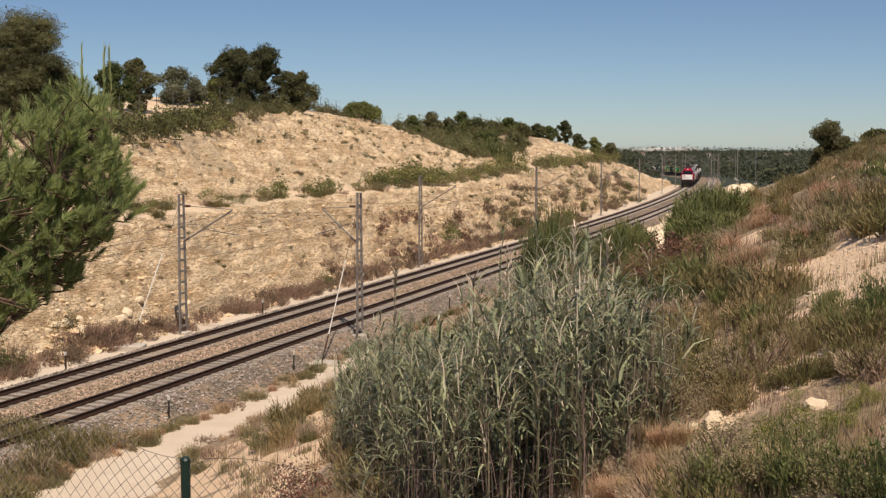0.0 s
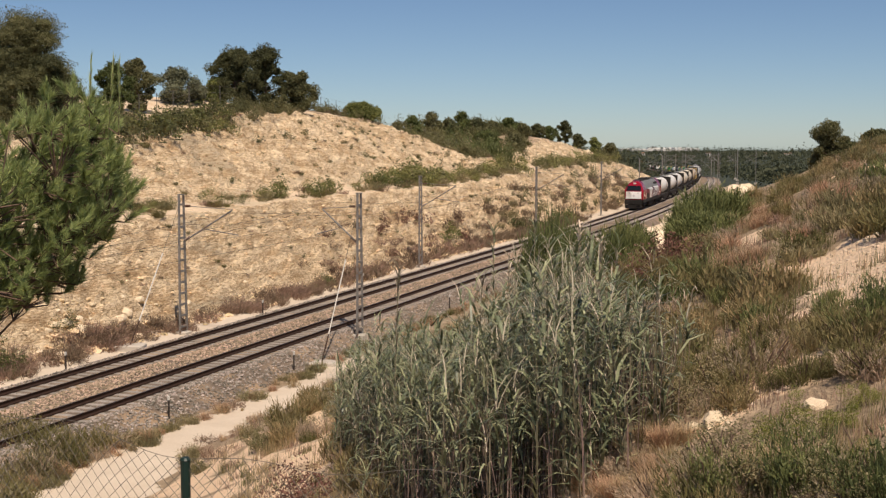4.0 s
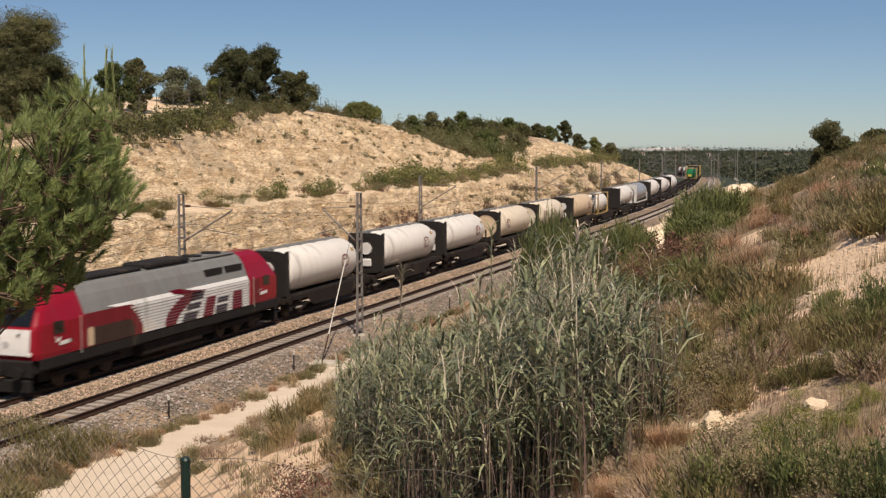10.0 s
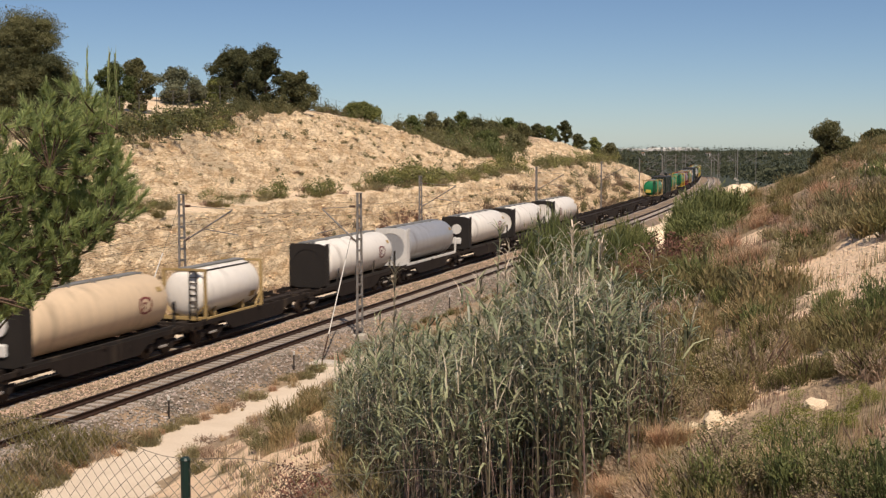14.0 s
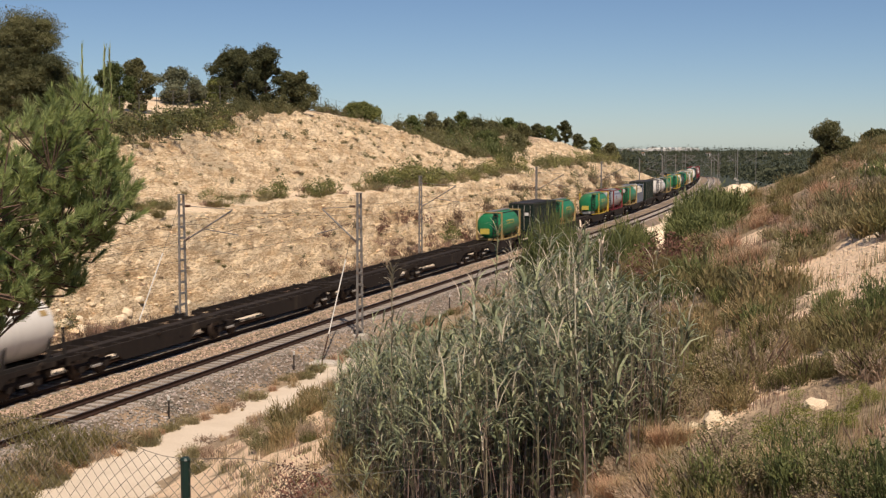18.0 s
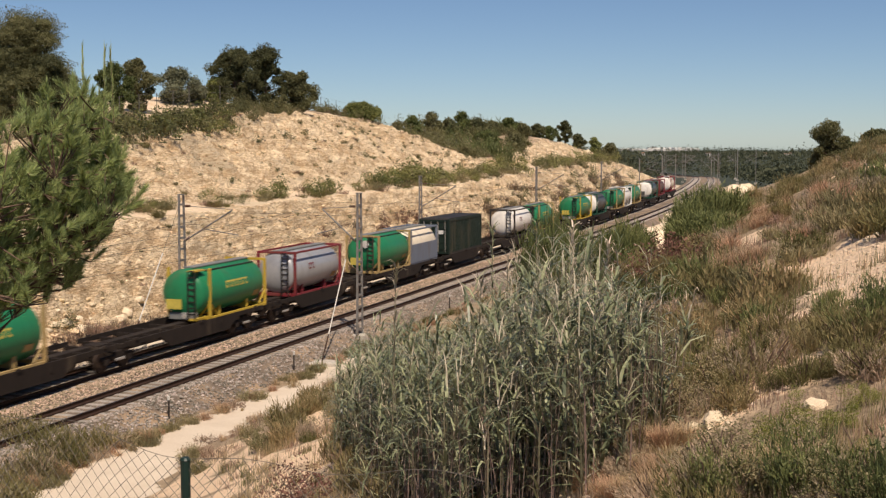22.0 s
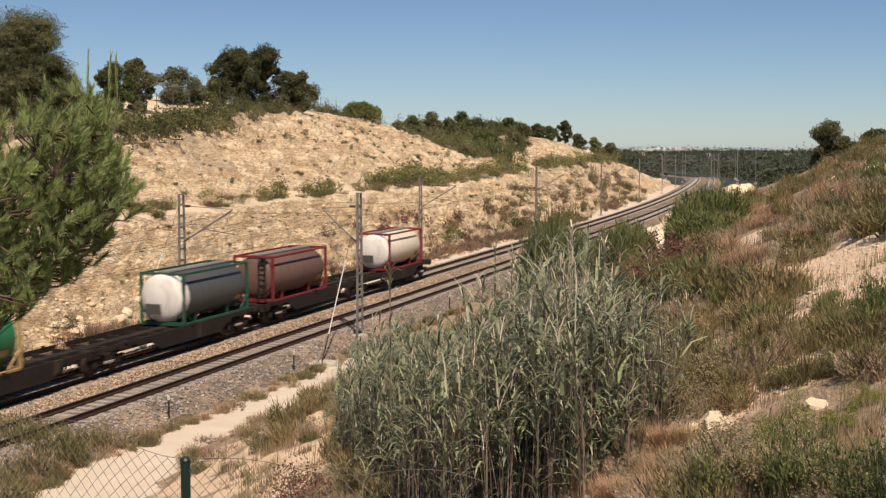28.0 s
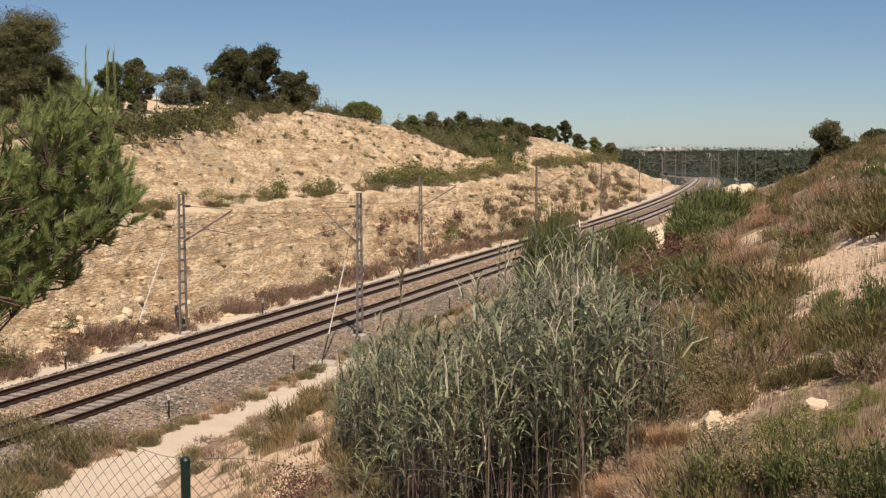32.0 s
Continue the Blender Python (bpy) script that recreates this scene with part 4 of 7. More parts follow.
def silo_tank(u0, u1, shell, plate, words, head=None, emblem=1, ribs=False):
    """A long pressure tank in a frame with a dark end plate at its front."""
    L, r, zc = (u1 - u0) * KS, 1.31, 2.60
    c = new("tank_container")
    tagged(c, words, "tank container", "long tank containers")
    part("shell", barrel(L - 0.7, r, 0.62), shell, c).location = (0, 0.1, zc)
    y0, y1 = -L / 2, L / 2
    # front frame: plate with a round opening, or a solid one
    bm = bmesh.new()
    hole, n = 1.02, 24
    outer, inner = [], []
    for i in range(n):
        a = 2 * math.pi * i / n
        ca, sa = math.cos(a), math.sin(a)
        k = min(1.22 / max(abs(ca), 1e-6), 1.36 / max(abs(sa), 1e-6))
        outer.append((ca * k, sa * k))
        inner.append((ca * hole, sa * hole))
    for y in (y0, y0 + 0.16):
        o = [bm.verts.new((p[0], y, zc - 0.06 + p[1])) for p in outer]
        q = [bm.verts.new((p[0], y, zc - 0.06 + p[1])) for p in inner]
        for i in range(n):
            j = (i + 1) % n
            bm.faces.new((o[i], o[j], q[j], q[i]))
    bm.verts.ensure_lookup_table()
    for i in range(n):
        j = (i + 1) % n
        bm.faces.new((bm.verts[i], bm.verts[j], bm.verts[2 * n + j], bm.verts[2 * n + i]))
        bm.faces.new((bm.verts[n + i], bm.verts[n + j], bm.verts[3 * n + j], bm.verts[3 * n + i]))
    bmesh.ops.recalc_face_normals(bm, faces=bm.faces)
    part("end_plate", bm, plate, c, "dark end plate")
    disc = part("end_disc", rod_bm((0, y0 + 0.03, zc - 0.06), (0, y0 + 0.12, zc - 0.06), 1.02, sides=28), head or P_FBLACK, c, "round tank end" if head else "dark end bulkhead")
    if not head:
        part("valve", rod_bm((0.1, y0 - 0.08, zc + 0.25), (0.1, y0 + 0.05, zc + 0.25), 0.42, sides=16), P_FWHITE, c, "white valve cover")
        part("outlet", box_bm(-0.35, 0.5, y0 - 0.1, y0 + 0.04, zc - 1.0, zc - 0.45, 0.06), P_FWHITE, c)
    for x in (-1.2, 1.2):
        part("side_skirt", box_bm(x - 0.04, x + 0.04, y0 + 0.16, y0 + 0.62, 1.2, 3.88, 0.01), plate, c)
        part("bottom_rail", box_bm(x - 0.06, x + 0.06, y0 + 0.16, y1, 1.19, 1.36, 0.01), plate, c)
        part("rear_post", box_bm(x - 0.06, x + 0.06, y1 - 0.14, y1, 1.36, 2.5, 0.01), plate, c)
        if ribs:
            for k in range(4):
                yy = y0 + 1.8 + k * (L - 3.0) / 3
                part("rib", slab([(yy - 0.12, 1.36), (yy + 0.18, 1.36), (yy + 0.30, 2.25), (yy + 0.22, 2.3)], x - 0.03 * (1 if x < 0 else -1) * 0, 0.05 if x > 0 else -0.05), plate, c)
    part("top_walkway", box_bm(-0.75, -0.2, y0 + 0.3, y1 - 0.7, zc + r - 0.04, zc + r + 0.05, 0.01), P_ROOF, c, "grey top walkway")
    for k in range(6):
        part("pipe_clip", box_bm(-0.12, 0.12, y0 + 0.9 + k * (L - 2) / 5 - 0.05, y0 + 0.9 + k * (L - 2) / 5 + 0.05, zc + r - 0.06, zc + r + 0.1), P_ROOF, c)
    if emblem:
        ye = {1: y1 - 2.7, 2: y0 + 3.0, 3: y1 - 2.2}[emblem]
        part("emblem", on_barrel(ring_polys(ye, 0.05, 0.55, 0.42, 0.1), r, zc), P_EMBLEM, c, "maroon ring emblem")
        part("emblem_bars", on_barrel(letter_bars(ye - 0.3, -0.1, 0.3, "XX"), r, zc), P_EMBLEM, c)
    part("data_plate", on_barrel([[(y1 - 1.5, 0.55), (y1 - 1.05, 0.55), (y1 - 1.05, 0.8), (y1 - 1.5, 0.8)]], r, zc), P_OCHRE, c)
    return c


def frame_tank(u0, u1, shell, bars, words, r=1.22, head=None, title="", walkway=True, ladder=True, tint=None, nose=0.28):
    """A short tank held in an open frame of posts and rails."""
    L, zc, z0, z1 = (u1 - u0) * KS, 2.52, 1.25, 3.78
    c = new("tank_container")
    tagged(c, words, "tank container", "framed tank containers")
    part("shell", barrel(L + nose + 0.14, r, 0.42), shell, c).location = (0, 0.07 - nose / 2, zc)
    if head:
        part("front_head", barrel(1.3, r + 0.012, 0.43), head, c, "white painted tank end").location = (0, -L / 2 + 0.28, zc)
    y0, y1 = -L / 2, L / 2
    for y in (y0, y1):
        s = 1 if y > 0 else -1
        for x in (-1.19, 1.19):
            part("corner_post", box_bm(x - 0.07, x + 0.07, y - 0.07, y + 0.07, z0, z1, 0.01), bars, c)
            part("brace", rod_bm((x, y, z0 + 0.75), (x * 0.5, y, z0 + 0.04), 0.05, sides=4), bars, c)
            part("side_brace", rod_bm((x, y - s * 0.05, z0 + 0.75), (x, y - s * 0.75, z0 + 0.08), 0.05, sides=4), bars, c)
        if y > 0 or nose < 0.5:
            part("top_bar", box_bm(-1.19, 1.19, y - 0.06, y + 0.06, z1 - 0.13, z1, 0.01), bars, c)
        part("bottom_bar", box_bm(-1.19, 1.19, y - 0.06, y + 0.06, z0 - 0.1, z0 + 0.08, 0.01), bars, c)
    for x in (-1.19, 1.19):
        part("bottom_rail", box_bm(x - 0.06, x + 0.06, y0, y1, z0 - 0.1, z0 + 0.05, 0.01), bars, c)
        if bars not in (P_OCHRE, P_YELLOW):
            part("top_rail", box_bm(x - 0.05, x + 0.05, y0, y1, z1 - 0.11, z1 - 0.01, 0.01), bars, c)
    for yy in (-L / 4, L / 4):
        part("saddle", box_bm(-0.9, 0.9, yy - 0.12, yy + 0.12, z0 - 0.02, 1.75, 0.02), bars, c)
    if nose > 0.5:
        valve = part("valve_box", box_bm(-0.7, 0.75, y0 - nose + 0.05, y0 - nose + 0.45, z0 - 0.05, z0 + 0.32, 0.03), P_ROOF, c, "grey outlet valve box")
        part("valve_wheel", rod_bm((0.2, y0 - nose + 0.0, z0 + 0.14), (0.2, y0 - nose + 0.05, z0 + 0.14), 0.13, sides=12), P_STEEL, valve)
    if walkway:
        part("walkway", box_bm(-0.35, 0.25, y0 + 0.1, y1 - 0.1, zc + r, zc + r + 0.07, 0.01), P_ROOF, c, "grey top walkway")
        part("top_pipe", rod_bm((0.62, y0 + 0.5, zc + r * 0.87), (0.62, y1 - 0.4, zc + r * 0.87), 0.05, sides=6), P_FBLACK, c)
    if ladder and not head:
        part("ladder_stay", box_bm(0.5, 0.96, y0 - nose - 0.12, y0, z0 - 0.06, z0 + 0.04), bars, c)
        part("ladder_hook", box_bm(0.5, 0.96, y0 - nose - 0.12, y0, z1 - 0.12, z1 - 0.05), bars, c)
        lad = part("ladder", box_bm(0.5, 0.56, y0 - nose - 0.16, y0 - nose - 0.10, z0, z1 - 0.1), P_FBLACK, c)
        part("ladder_side", box_bm(0.9, 0.96, y0 - nose - 0.16, y0 - nose - 0.10, z0, z1 - 0.1), P_FBLACK, lad)
        for k in range(8):
            part("rung", box_bm(0.56, 0.9, y0 - nose - 0.15, y0 - nose - 0.11, z0 + 0.25 + k * 0.31, z0 + 0.31 + k * 0.31), P_FBLACK, lad)
    if title:
        part("side_lettering", on_barrel(letter_bars(-1.35, 0.08, 0.36, title), r, zc), P_LETTER if tint is None else tint, c, "faded yellow lettering bars" if tint is None else "dark lettering bars")
    part("placard", on_barrel([[(y1 - 1.2, -0.75), (y1 - 0.6, -0.75), (y1 - 0.6, -0.4), (y1 - 1.2, -0.4)]], r, zc), P_OCHRE, c)
    if head or shell is P_GREEN:
        part("end_placard", box_bm(-0.75, 0.1, y0 - nose - 0.10, y0 - nose - 0.02, 1.75, 2.25), P_TANK_D if head else P_LETTER, c)
    return c


def box_container(u0, u1, top, words):
    L = (u1 - u0) * KS
    c = new("box_container")
    tagged(c, words, "container", "dark box containers")
    y0, y1 = -L / 2, L / 2
    part("body", box_bm(-1.2, 1.2, y0 + 0.04, y1 - 0.04, 1.22, top - 0.06, 0.02), P_DGREEN, c)
    for x in (-1.2, 1.2):
        n = int(L / 0.32)
        for k in range(n):
            yy = y0 + 0.2 + k * (L - 0.4) / n
            part("corrugation", box_bm(min(x, x * 1.035), max(x, x * 1.035), yy, yy + 0.16, 1.35, top - 0.25), P_DGREEN, c)
        part("bottom_rail", box_bm(x * 1.0 - 0.06, x * 1.0 + 0.06, y0, y1, 1.19, 1.34, 0.01), P_FBLACK, c)
        part("top_rail", box_bm(x - 0.06, x + 0.06, y0, y1, top - 0.2, top - 0.02, 0.02), P_DGREEN, c)
        for y in (y0, y1):
            part("corner_post", box_bm(x - 0.08, x + 0.08, y - 0.08, y + 0.08, 1.22, top, 0.01), P_DGREEN, c)
    for x in (-0.9, -0.3, 0.3, 0.9):
        part("lock_bar", rod_bm((x, y0 - 0.03, 1.4), (x, y0 - 0.03, top - 0.2), 0.025, sides=5), P_STEEL, c)
    for k in range(5):
        part("end_rib", box_bm(-1.1, 1.1, y0 - 0.02, y0 + 0.05, 1.6 + k * 0.55, 1.72 + k * 0.55), P_DGREEN, c)
    part("notice", box_bm(0.35, 0.75, y0 - 0.05, y0 - 0.02, top - 1.2, top - 0.9), P_FWHITE, c, "pale notice plate")
    part("roof", slab([(0, 0)] * 0 + [(y0, top - 0.06), (y1, top - 0.06), (y1, top + 0.02), (y0 + 0.1, top + 0.05)], -1.18, 2.36), P_FBLACK, c, "dark roof sheet")
    return c


W = "dusty white long tank container with a dark end frame"
LOADS = [
    (21.0, 31.2, silo_tank(21.0, 31.2, P_TANK_W, P_FBLACK, W)),
    (34.5, 45.1, silo_tank(34.5, 45.1, P_TANK_W, P_FBLACK, W)),
    (46.6, 56.9, silo_tank(46.6, 56.9, P_TANK_W, P_FBLACK, W)),
    (60.4, 70.9, silo_tank(60.4, 70.9, P_TANK_C, P_FBLACK, "cream long tank container with a beige round end", P_TANK_T, 2)),
    (73.0, 83.6, silo_tank(73.0, 83.6, P_TANK_C, P_FBLACK, "cream ribbed long tank container in a dark frame", P_TANK_C, 2, True)),
    (87.0, 97.4, silo_tank(87.0, 97.4, P_TANK_T, P_FBLACK, "tan dust-stained long tank container with a dark end frame")),
    (100.1, 105.6, frame_tank(100.1, 105.6, P_TANK_W, P_OCHRE, "white tank container in a faded ochre frame")),
    (113.3, 124.1, silo_tank(113.3, 124.1, P_TANK_W, P_FBLACK, "white ribbed long tank container with a solid dark end plate", P_FBLACK, 1, True)),
    (126.2, 136.4, silo_tank(126.2, 136.4, P_TANK_G, P_FWHITE, "grey long tank container in a pale frame", P_TANK_G, 0)),
    (139.7, 150.2, silo_tank(139.7, 150.2, P_TANK_W, P_FBLACK, W)),
    (152.1, 162.6, silo_tank(152.1, 162.6, P_TANK_W, P_FBLACK, "dusty white long tank container with a white round end", P_TANK_W)),
    (166.2, 176.7, silo_tank(166.2, 176.7, P_TANK_W, P_FBLACK, "white ribbed long tank container with a striped round end", P_TANK_W, 2, True)),
    (235.8, 241.3, frame_tank(235.8, 241.3, P_GREEN, P_OCHRE, "green tank container in an ochre frame", title="XXXXXXXXX")),
    (245.8, 254.0, box_container(245.8, 254.0, 4.02, "dark green corrugated box container with a black roof")),
    (257.2, 262.7, frame_tank(257.2, 262.7, P_GREEN, P_OCHRE, "green tank container in an ochre frame", title="XXXXXXXXX")),
    (274.9, 280.4, frame_tank(274.9, 280.4, P_GREEN, P_YELLOW, "bright green tank container in a yellow frame", nose=0.9, title="XXXXXXXXX")),
    (283.9, 289.8, frame_tank(283.9, 289.8, P_TANK_G, P_FRED, "silver-grey tank container in a red frame", title="XXX", tint=P_EMBLEM)),
    (295.8, 301.2, frame_tank(295.8, 301.2, P_GREEN, P_OCHRE, "green tank container in an ochre frame with a white disc")),
    (301.5, 306.6, frame_tank(301.5, 306.6, P_TANK_C, P_BLUEGREY, "cream tank container behind blue-grey side panels", ladder=False)),
    (309.3, 317.0, box_container(309.3, 317.0, 4.02, "dark green corrugated box container with a ladder end")),
    (326.9, 332.8, frame_tank(326.9, 332.8, P_TANK_W, P_FBLACK, "bright white tank container in a black frame", 1.22, title="XXX", tint=P_EMBLEM)),
    (335.2, 340.6, frame_tank(335.2, 340.6, P_GREEN, P_OCHRE, "green tank container in an ochre frame", nose=0.9, title="XXXXXXXXX")),
    (352.4, 357.9, frame_tank(352.4, 357.9, P_GREEN, P_YELLOW, "bright green tank container in a yellow frame", nose=0.9, title="XXXXXXXXX")),
    (361.0, 366.4, frame_tank(361.0, 366.4, P_TANK_D, P_FGREEN, "dark grey tank container with a white round end", 1.22, P_TANK_W)),
    (373.2, 378.5, frame_tank(373.2, 378.5, P_GREEN, P_OCHRE, "green tank container in an ochre frame", nose=0.9, title="XXXXXXXXX")),
    (378.8, 384.1, frame_tank(378.8, 384.1, P_TANK_W, P_FWHITE, "white tank container in a white frame")),
    (386.5, 392.1, frame_tank(386.5, 392.1, P_GREEN, P_OCHRE, "green tank container in an ochre frame", nose=0.9, title="XXXXXXXXX")),
    (403.4, 409.3, frame_tank(403.4, 409.3, P_TANK_D, P_FGREEN, "dark grey tank container with a white end and green frame", 1.22, P_TANK_W)),
    (412.1, 418.6, frame_tank(412.1, 418.6, P_TANK_B, P_FRED, "rust-brown tank container in a red frame", 1.21)),
    (428.4, 434.2, frame_tank(428.4, 434.2, P_TANK_C, P_FRED, "cream tank container with a white end and red frame", 1.22, P_TANK_W)),
]
for u0, u1, c in LOADS:
    MOVERS.append((c, (u0 + u1) / 2 - 0.45))
disc_tank = LOADS[17][2]
part("end_disc", rod_bm((0.35, -3.42, 3.2), (0.35, -3.36, 3.2), 0.26, sides=18), P_FWHITE, disc_tank, "white disc on the tank end")
# blue-grey panels along one tank's lower side
panelled = LOADS[18][2]
for x in (-1.26, 1.26):
    part("side_panel", box_bm(x - 0.02, x + 0.02, -2.8, 2.8, 1.3, 2.65, 0.01), P_BLUEGREY, panelled, "blue-grey side panel")

SPEED, FRONT_AT_9 = 21.8, 21.6

# ---- plants ----
SWAYERS = []   # (thing, pose at rest, lean, turn, pace, phase)


def leafmat(name, base, dark=None, k=0.35, tr=0.25, rough=0.6, each=0.3):
    return material(name, base, dark, rough, scale=2.0, fine=20.0, bump=0.0, island=k * 0.7, object_random=each, translucent=tr, spec=0.25)


L_REED = leafmat("reed_leaf", (0.34, 0.375, 0.225), (0.095, 0.11, 0.052), 0.85, 0.22, 0.30, 0.2)
L_STRAW = leafmat("dead_reed_leaf", (0.62, 0.55, 0.42), (0.40, 0.34, 0.25), 0.4)
L_CANE = leafmat("reed_cane", (0.25, 0.22, 0.145), (0.125, 0.11, 0.07), 0.4, 0.0)
L_NEEDLE = leafmat("pine_needle", (0.44, 0.52, 0.21), (0.22, 0.27, 0.10), 0.45, 0.42, 0.5, 0.12)
L_MASTIC = leafmat("mastic_leaf", (0.225, 0.20, 0.08), (0.105, 0.095, 0.036), 0.45, 0.15)
L_PINE = leafmat("far_pine_foliage", (0.15, 0.15, 0.066), (0.10, 0.103, 0.046), 0.28, 0.3)
L_PINE2 = leafmat("light_pine_foliage", (0.15, 0.175, 0.055), (0.075, 0.09, 0.03), 0.45, 0.15)
L_PINE3 = leafmat("grey_pine_foliage", (0.17, 0.18, 0.11), (0.09, 0.10, 0.06), 0.4, 0.15)
L_BROOM = leafmat("broom_shoot", (0.19, 0.215, 0.08), (0.085, 0.10, 0.035), 0.45, 0.15)
L_OLIVE = leafmat("rosemary_shoot", (0.30, 0.26, 0.135), (0.155, 0.135, 0.07), 0.45, 0.15)
L_SAGE = leafmat("grey_heath_shoot", (0.47, 0.375, 0.265), (0.29, 0.22, 0.15), 0.4, 0.15)
L_LIME = leafmat("olive_bush_leaf", (0.22, 0.23, 0.08), (0.10, 0.11, 0.038), 0.45, 0.2)
L_HEATH = leafmat("heather_shoot", (0.32, 0.255, 0.12), (0.155, 0.125, 0.056), 0.5, 0.15)
L_BROWN = leafmat("dry_brown_twig", (0.31, 0.215, 0.15), (0.17, 0.118, 0.083), 0.4, 0.1)
L_RUST = leafmat("rusty_red_twig", (0.21, 0.115, 0.078), (0.11, 0.06, 0.042), 0.4, 0.1)
L_PINK = leafmat("pinkish_dry_grass", (0.50, 0.33, 0.205), (0.31, 0.20, 0.12), 0.35, 0.2)
L_TAN = leafmat("tan_dry_grass", (0.55, 0.42, 0.25), (0.34, 0.25, 0.14), 0.4, 0.25)
L_GRASS = leafmat("green_grass", (0.22, 0.205, 0.085), (0.12, 0.115, 0.045), 0.45, 0.25)
L_YELLOW = leafmat("yellow_green_shrub", (0.34, 0.34, 0.075), (0.15, 0.165, 0.035), 0.45, 0.2)
L_FAR = leafmat("far_wood_foliage", (0.105, 0.115, 0.065), (0.06, 0.068, 0.04), 0.2, 0.4)
M_BARK = material("pine_bark", (0.16, 0.105, 0.075), (0.075, 0.05, 0.036), 0.9, scale=4, fine=30, bump=0.6, dist=0.03, stretch=(1, 1, 0.35))


def blades(base, az, tilt, droop, length, width, rows=3):
    """Tapering bent blades: verts and faces. tilt from upright, growing by droop along the blade."""
    n = len(az)
    p = np.array(base, float)
    d2 = np.stack([np.cos(az), np.sin(az)], 1)
    side = np.stack([-d2[:, 1], d2[:, 0], np.zeros(n)], 1)
    lev, t = [], np.array(tilt, float)
    wk = [1.0, 0.95, 0.7, 0.4] if rows == 3 else [1.0, 0.75] if rows == 2 else [1.0]
    for k in range(rows):
        lev += [p + side * (width * wk[k] / 2)[:, None], p - side * (width * wk[k] / 2)[:, None]]
        step = (length / rows)[:, None]
        p = p + step * np.concatenate([d2 * np.sin(t)[:, None], np.cos(t)[:, None]], 1)
        t = t + droop / rows
    v = np.stack(lev + [p], 1)
    m = 2 * rows + 1
    quads, tris = [], []
    o = m * np.arange(n)
    for k in range(rows - 1):
        quads.append(np.stack([o + 2 * k, o + 2 * k + 1, o + 2 * k + 3, o + 2 * k + 2], 1))
    tri = np.stack([o + 2 * rows - 2, o + 2 * rows - 1, o + 2 * rows], 1)
    return v.reshape(-1, 3), (np.concatenate(quads).tolist() if quads else []) + tri.tolist()


def flakes(centre, size, rng, long=1.6):
    """Small leaf plates at random turns."""
    n = len(centre)
    a = rng.normal(size=(n, 3))
    a /= np.linalg.norm(a, axis=1)[:, None]
    b = np.cross(a, rng.normal(size=(n, 3)))
    b /= np.linalg.norm(b, axis=1)[:, None]
    a, b = a * (size * long / 2)[:, None], b * (size / 2)[:, None]
    v = np.stack([centre - a, centre + b * 0.8, centre + a, centre - b * 0.8], 1).reshape(-1, 3)
    o = 4 * np.arange(n)
    return v, np.stack([o, o + 1, o + 2, o + 3], 1).tolist()


def tuft_mesh(name, mat, n, height, spread, width, seed, droop=0.6, flare=0.5, rows=3):
    """An upright tussock or broom-like bush: blades that rise from a patch of ground."""
    r = np.random.default_rng(seed)
    rad = spread * np.sqrt(r.random(n)) * 0.6
    an = r.uniform(0, 6.283, n)
    lump = 0.75 + 0.35 * np.sin(an * 2 + seed) + 0.2 * np.sin(an * 5 + seed * 2)
    z = r.random(n) ** 1.5 * height * 0.45
    base = np.stack([rad * lump * np.cos(an), rad * lump * np.sin(an), z - 0.05], 1)
    length = height * (0.55 + 0.45 * r.random(n)) * (1 - 0.35 * rad / max(spread, 1e-3)) * (1 - 0.35 * z / height)
    v, f = blades(base, an + r.normal(0, 0.7, n), flare * rad / spread + np.abs(r.normal(0, 0.22, n)), droop * r.uniform(0.3, 1.2, n), length, width * r.uniform(0.6, 1.3, n), rows)
    return raw_mesh(name, v, f, mat)


def sprig_mesh(name, mat, stems, leaves, height, spread, leaf, seed, flare=0.6):
    """A bushy clump of upright stems, each set with small leaves."""
    r = np.random.default_rng(seed)
    rad = spread * np.sqrt(r.random(stems)) * 0.75
    an = r.uniform(0, 6.283, stems)
    tilt = flare * rad / spread + r.normal(0, 0.16, stems)
    az = an + r.normal(0, 0.5, stems)
    ln = height * r.uniform(0.4, 1.05, stems) * (1 - 0.3 * rad / spread)
    base = np.stack([rad * np.cos(an), rad * np.sin(an), np.full(stems, -0.04)], 1)
    d = np.stack([np.sin(tilt) * np.cos(az), np.sin(tilt) * np.sin(az), np.cos(tilt)], 1)
    v0, f0 = blades(base, az, tilt, np.zeros(stems), ln, np.full(stems, leaf * 0.22), 1)
    t = r.uniform(0.12, 1.0, (stems, leaves))
    o = (base[:, None] + d[:, None] * (ln[:, None] * t)[:, :, None] + r.normal(0, leaf * 0.35, (stems, leaves, 3))).reshape(-1, 3)
    g = np.repeat(d, leaves, 0) * 1.0 + r.normal(0, 0.36, (stems * leaves, 3))
    g /= np.linalg.norm(g, axis=1)[:, None]
    size = leaf * r.uniform(0.6, 1.4, stems * leaves) * (1.15 - 0.4 * t.reshape(-1))
    side = np.cross(g, r.normal(size=g.shape))
    side /= np.linalg.norm(side, axis=1)[:, None]
    side *= (size * 0.085)[:, None]
    v1 = np.stack([o + side, o - side, o + g * size[:, None]], 1).reshape(-1, 3)
    f1 = 3 * np.arange(len(o))[:, None] + np.array([0, 1, 2]) + len(v0)
    return raw_mesh(name, np.concatenate([v0, v1]), [tuple(q) for q in f0] + f1.tolist(), mat)


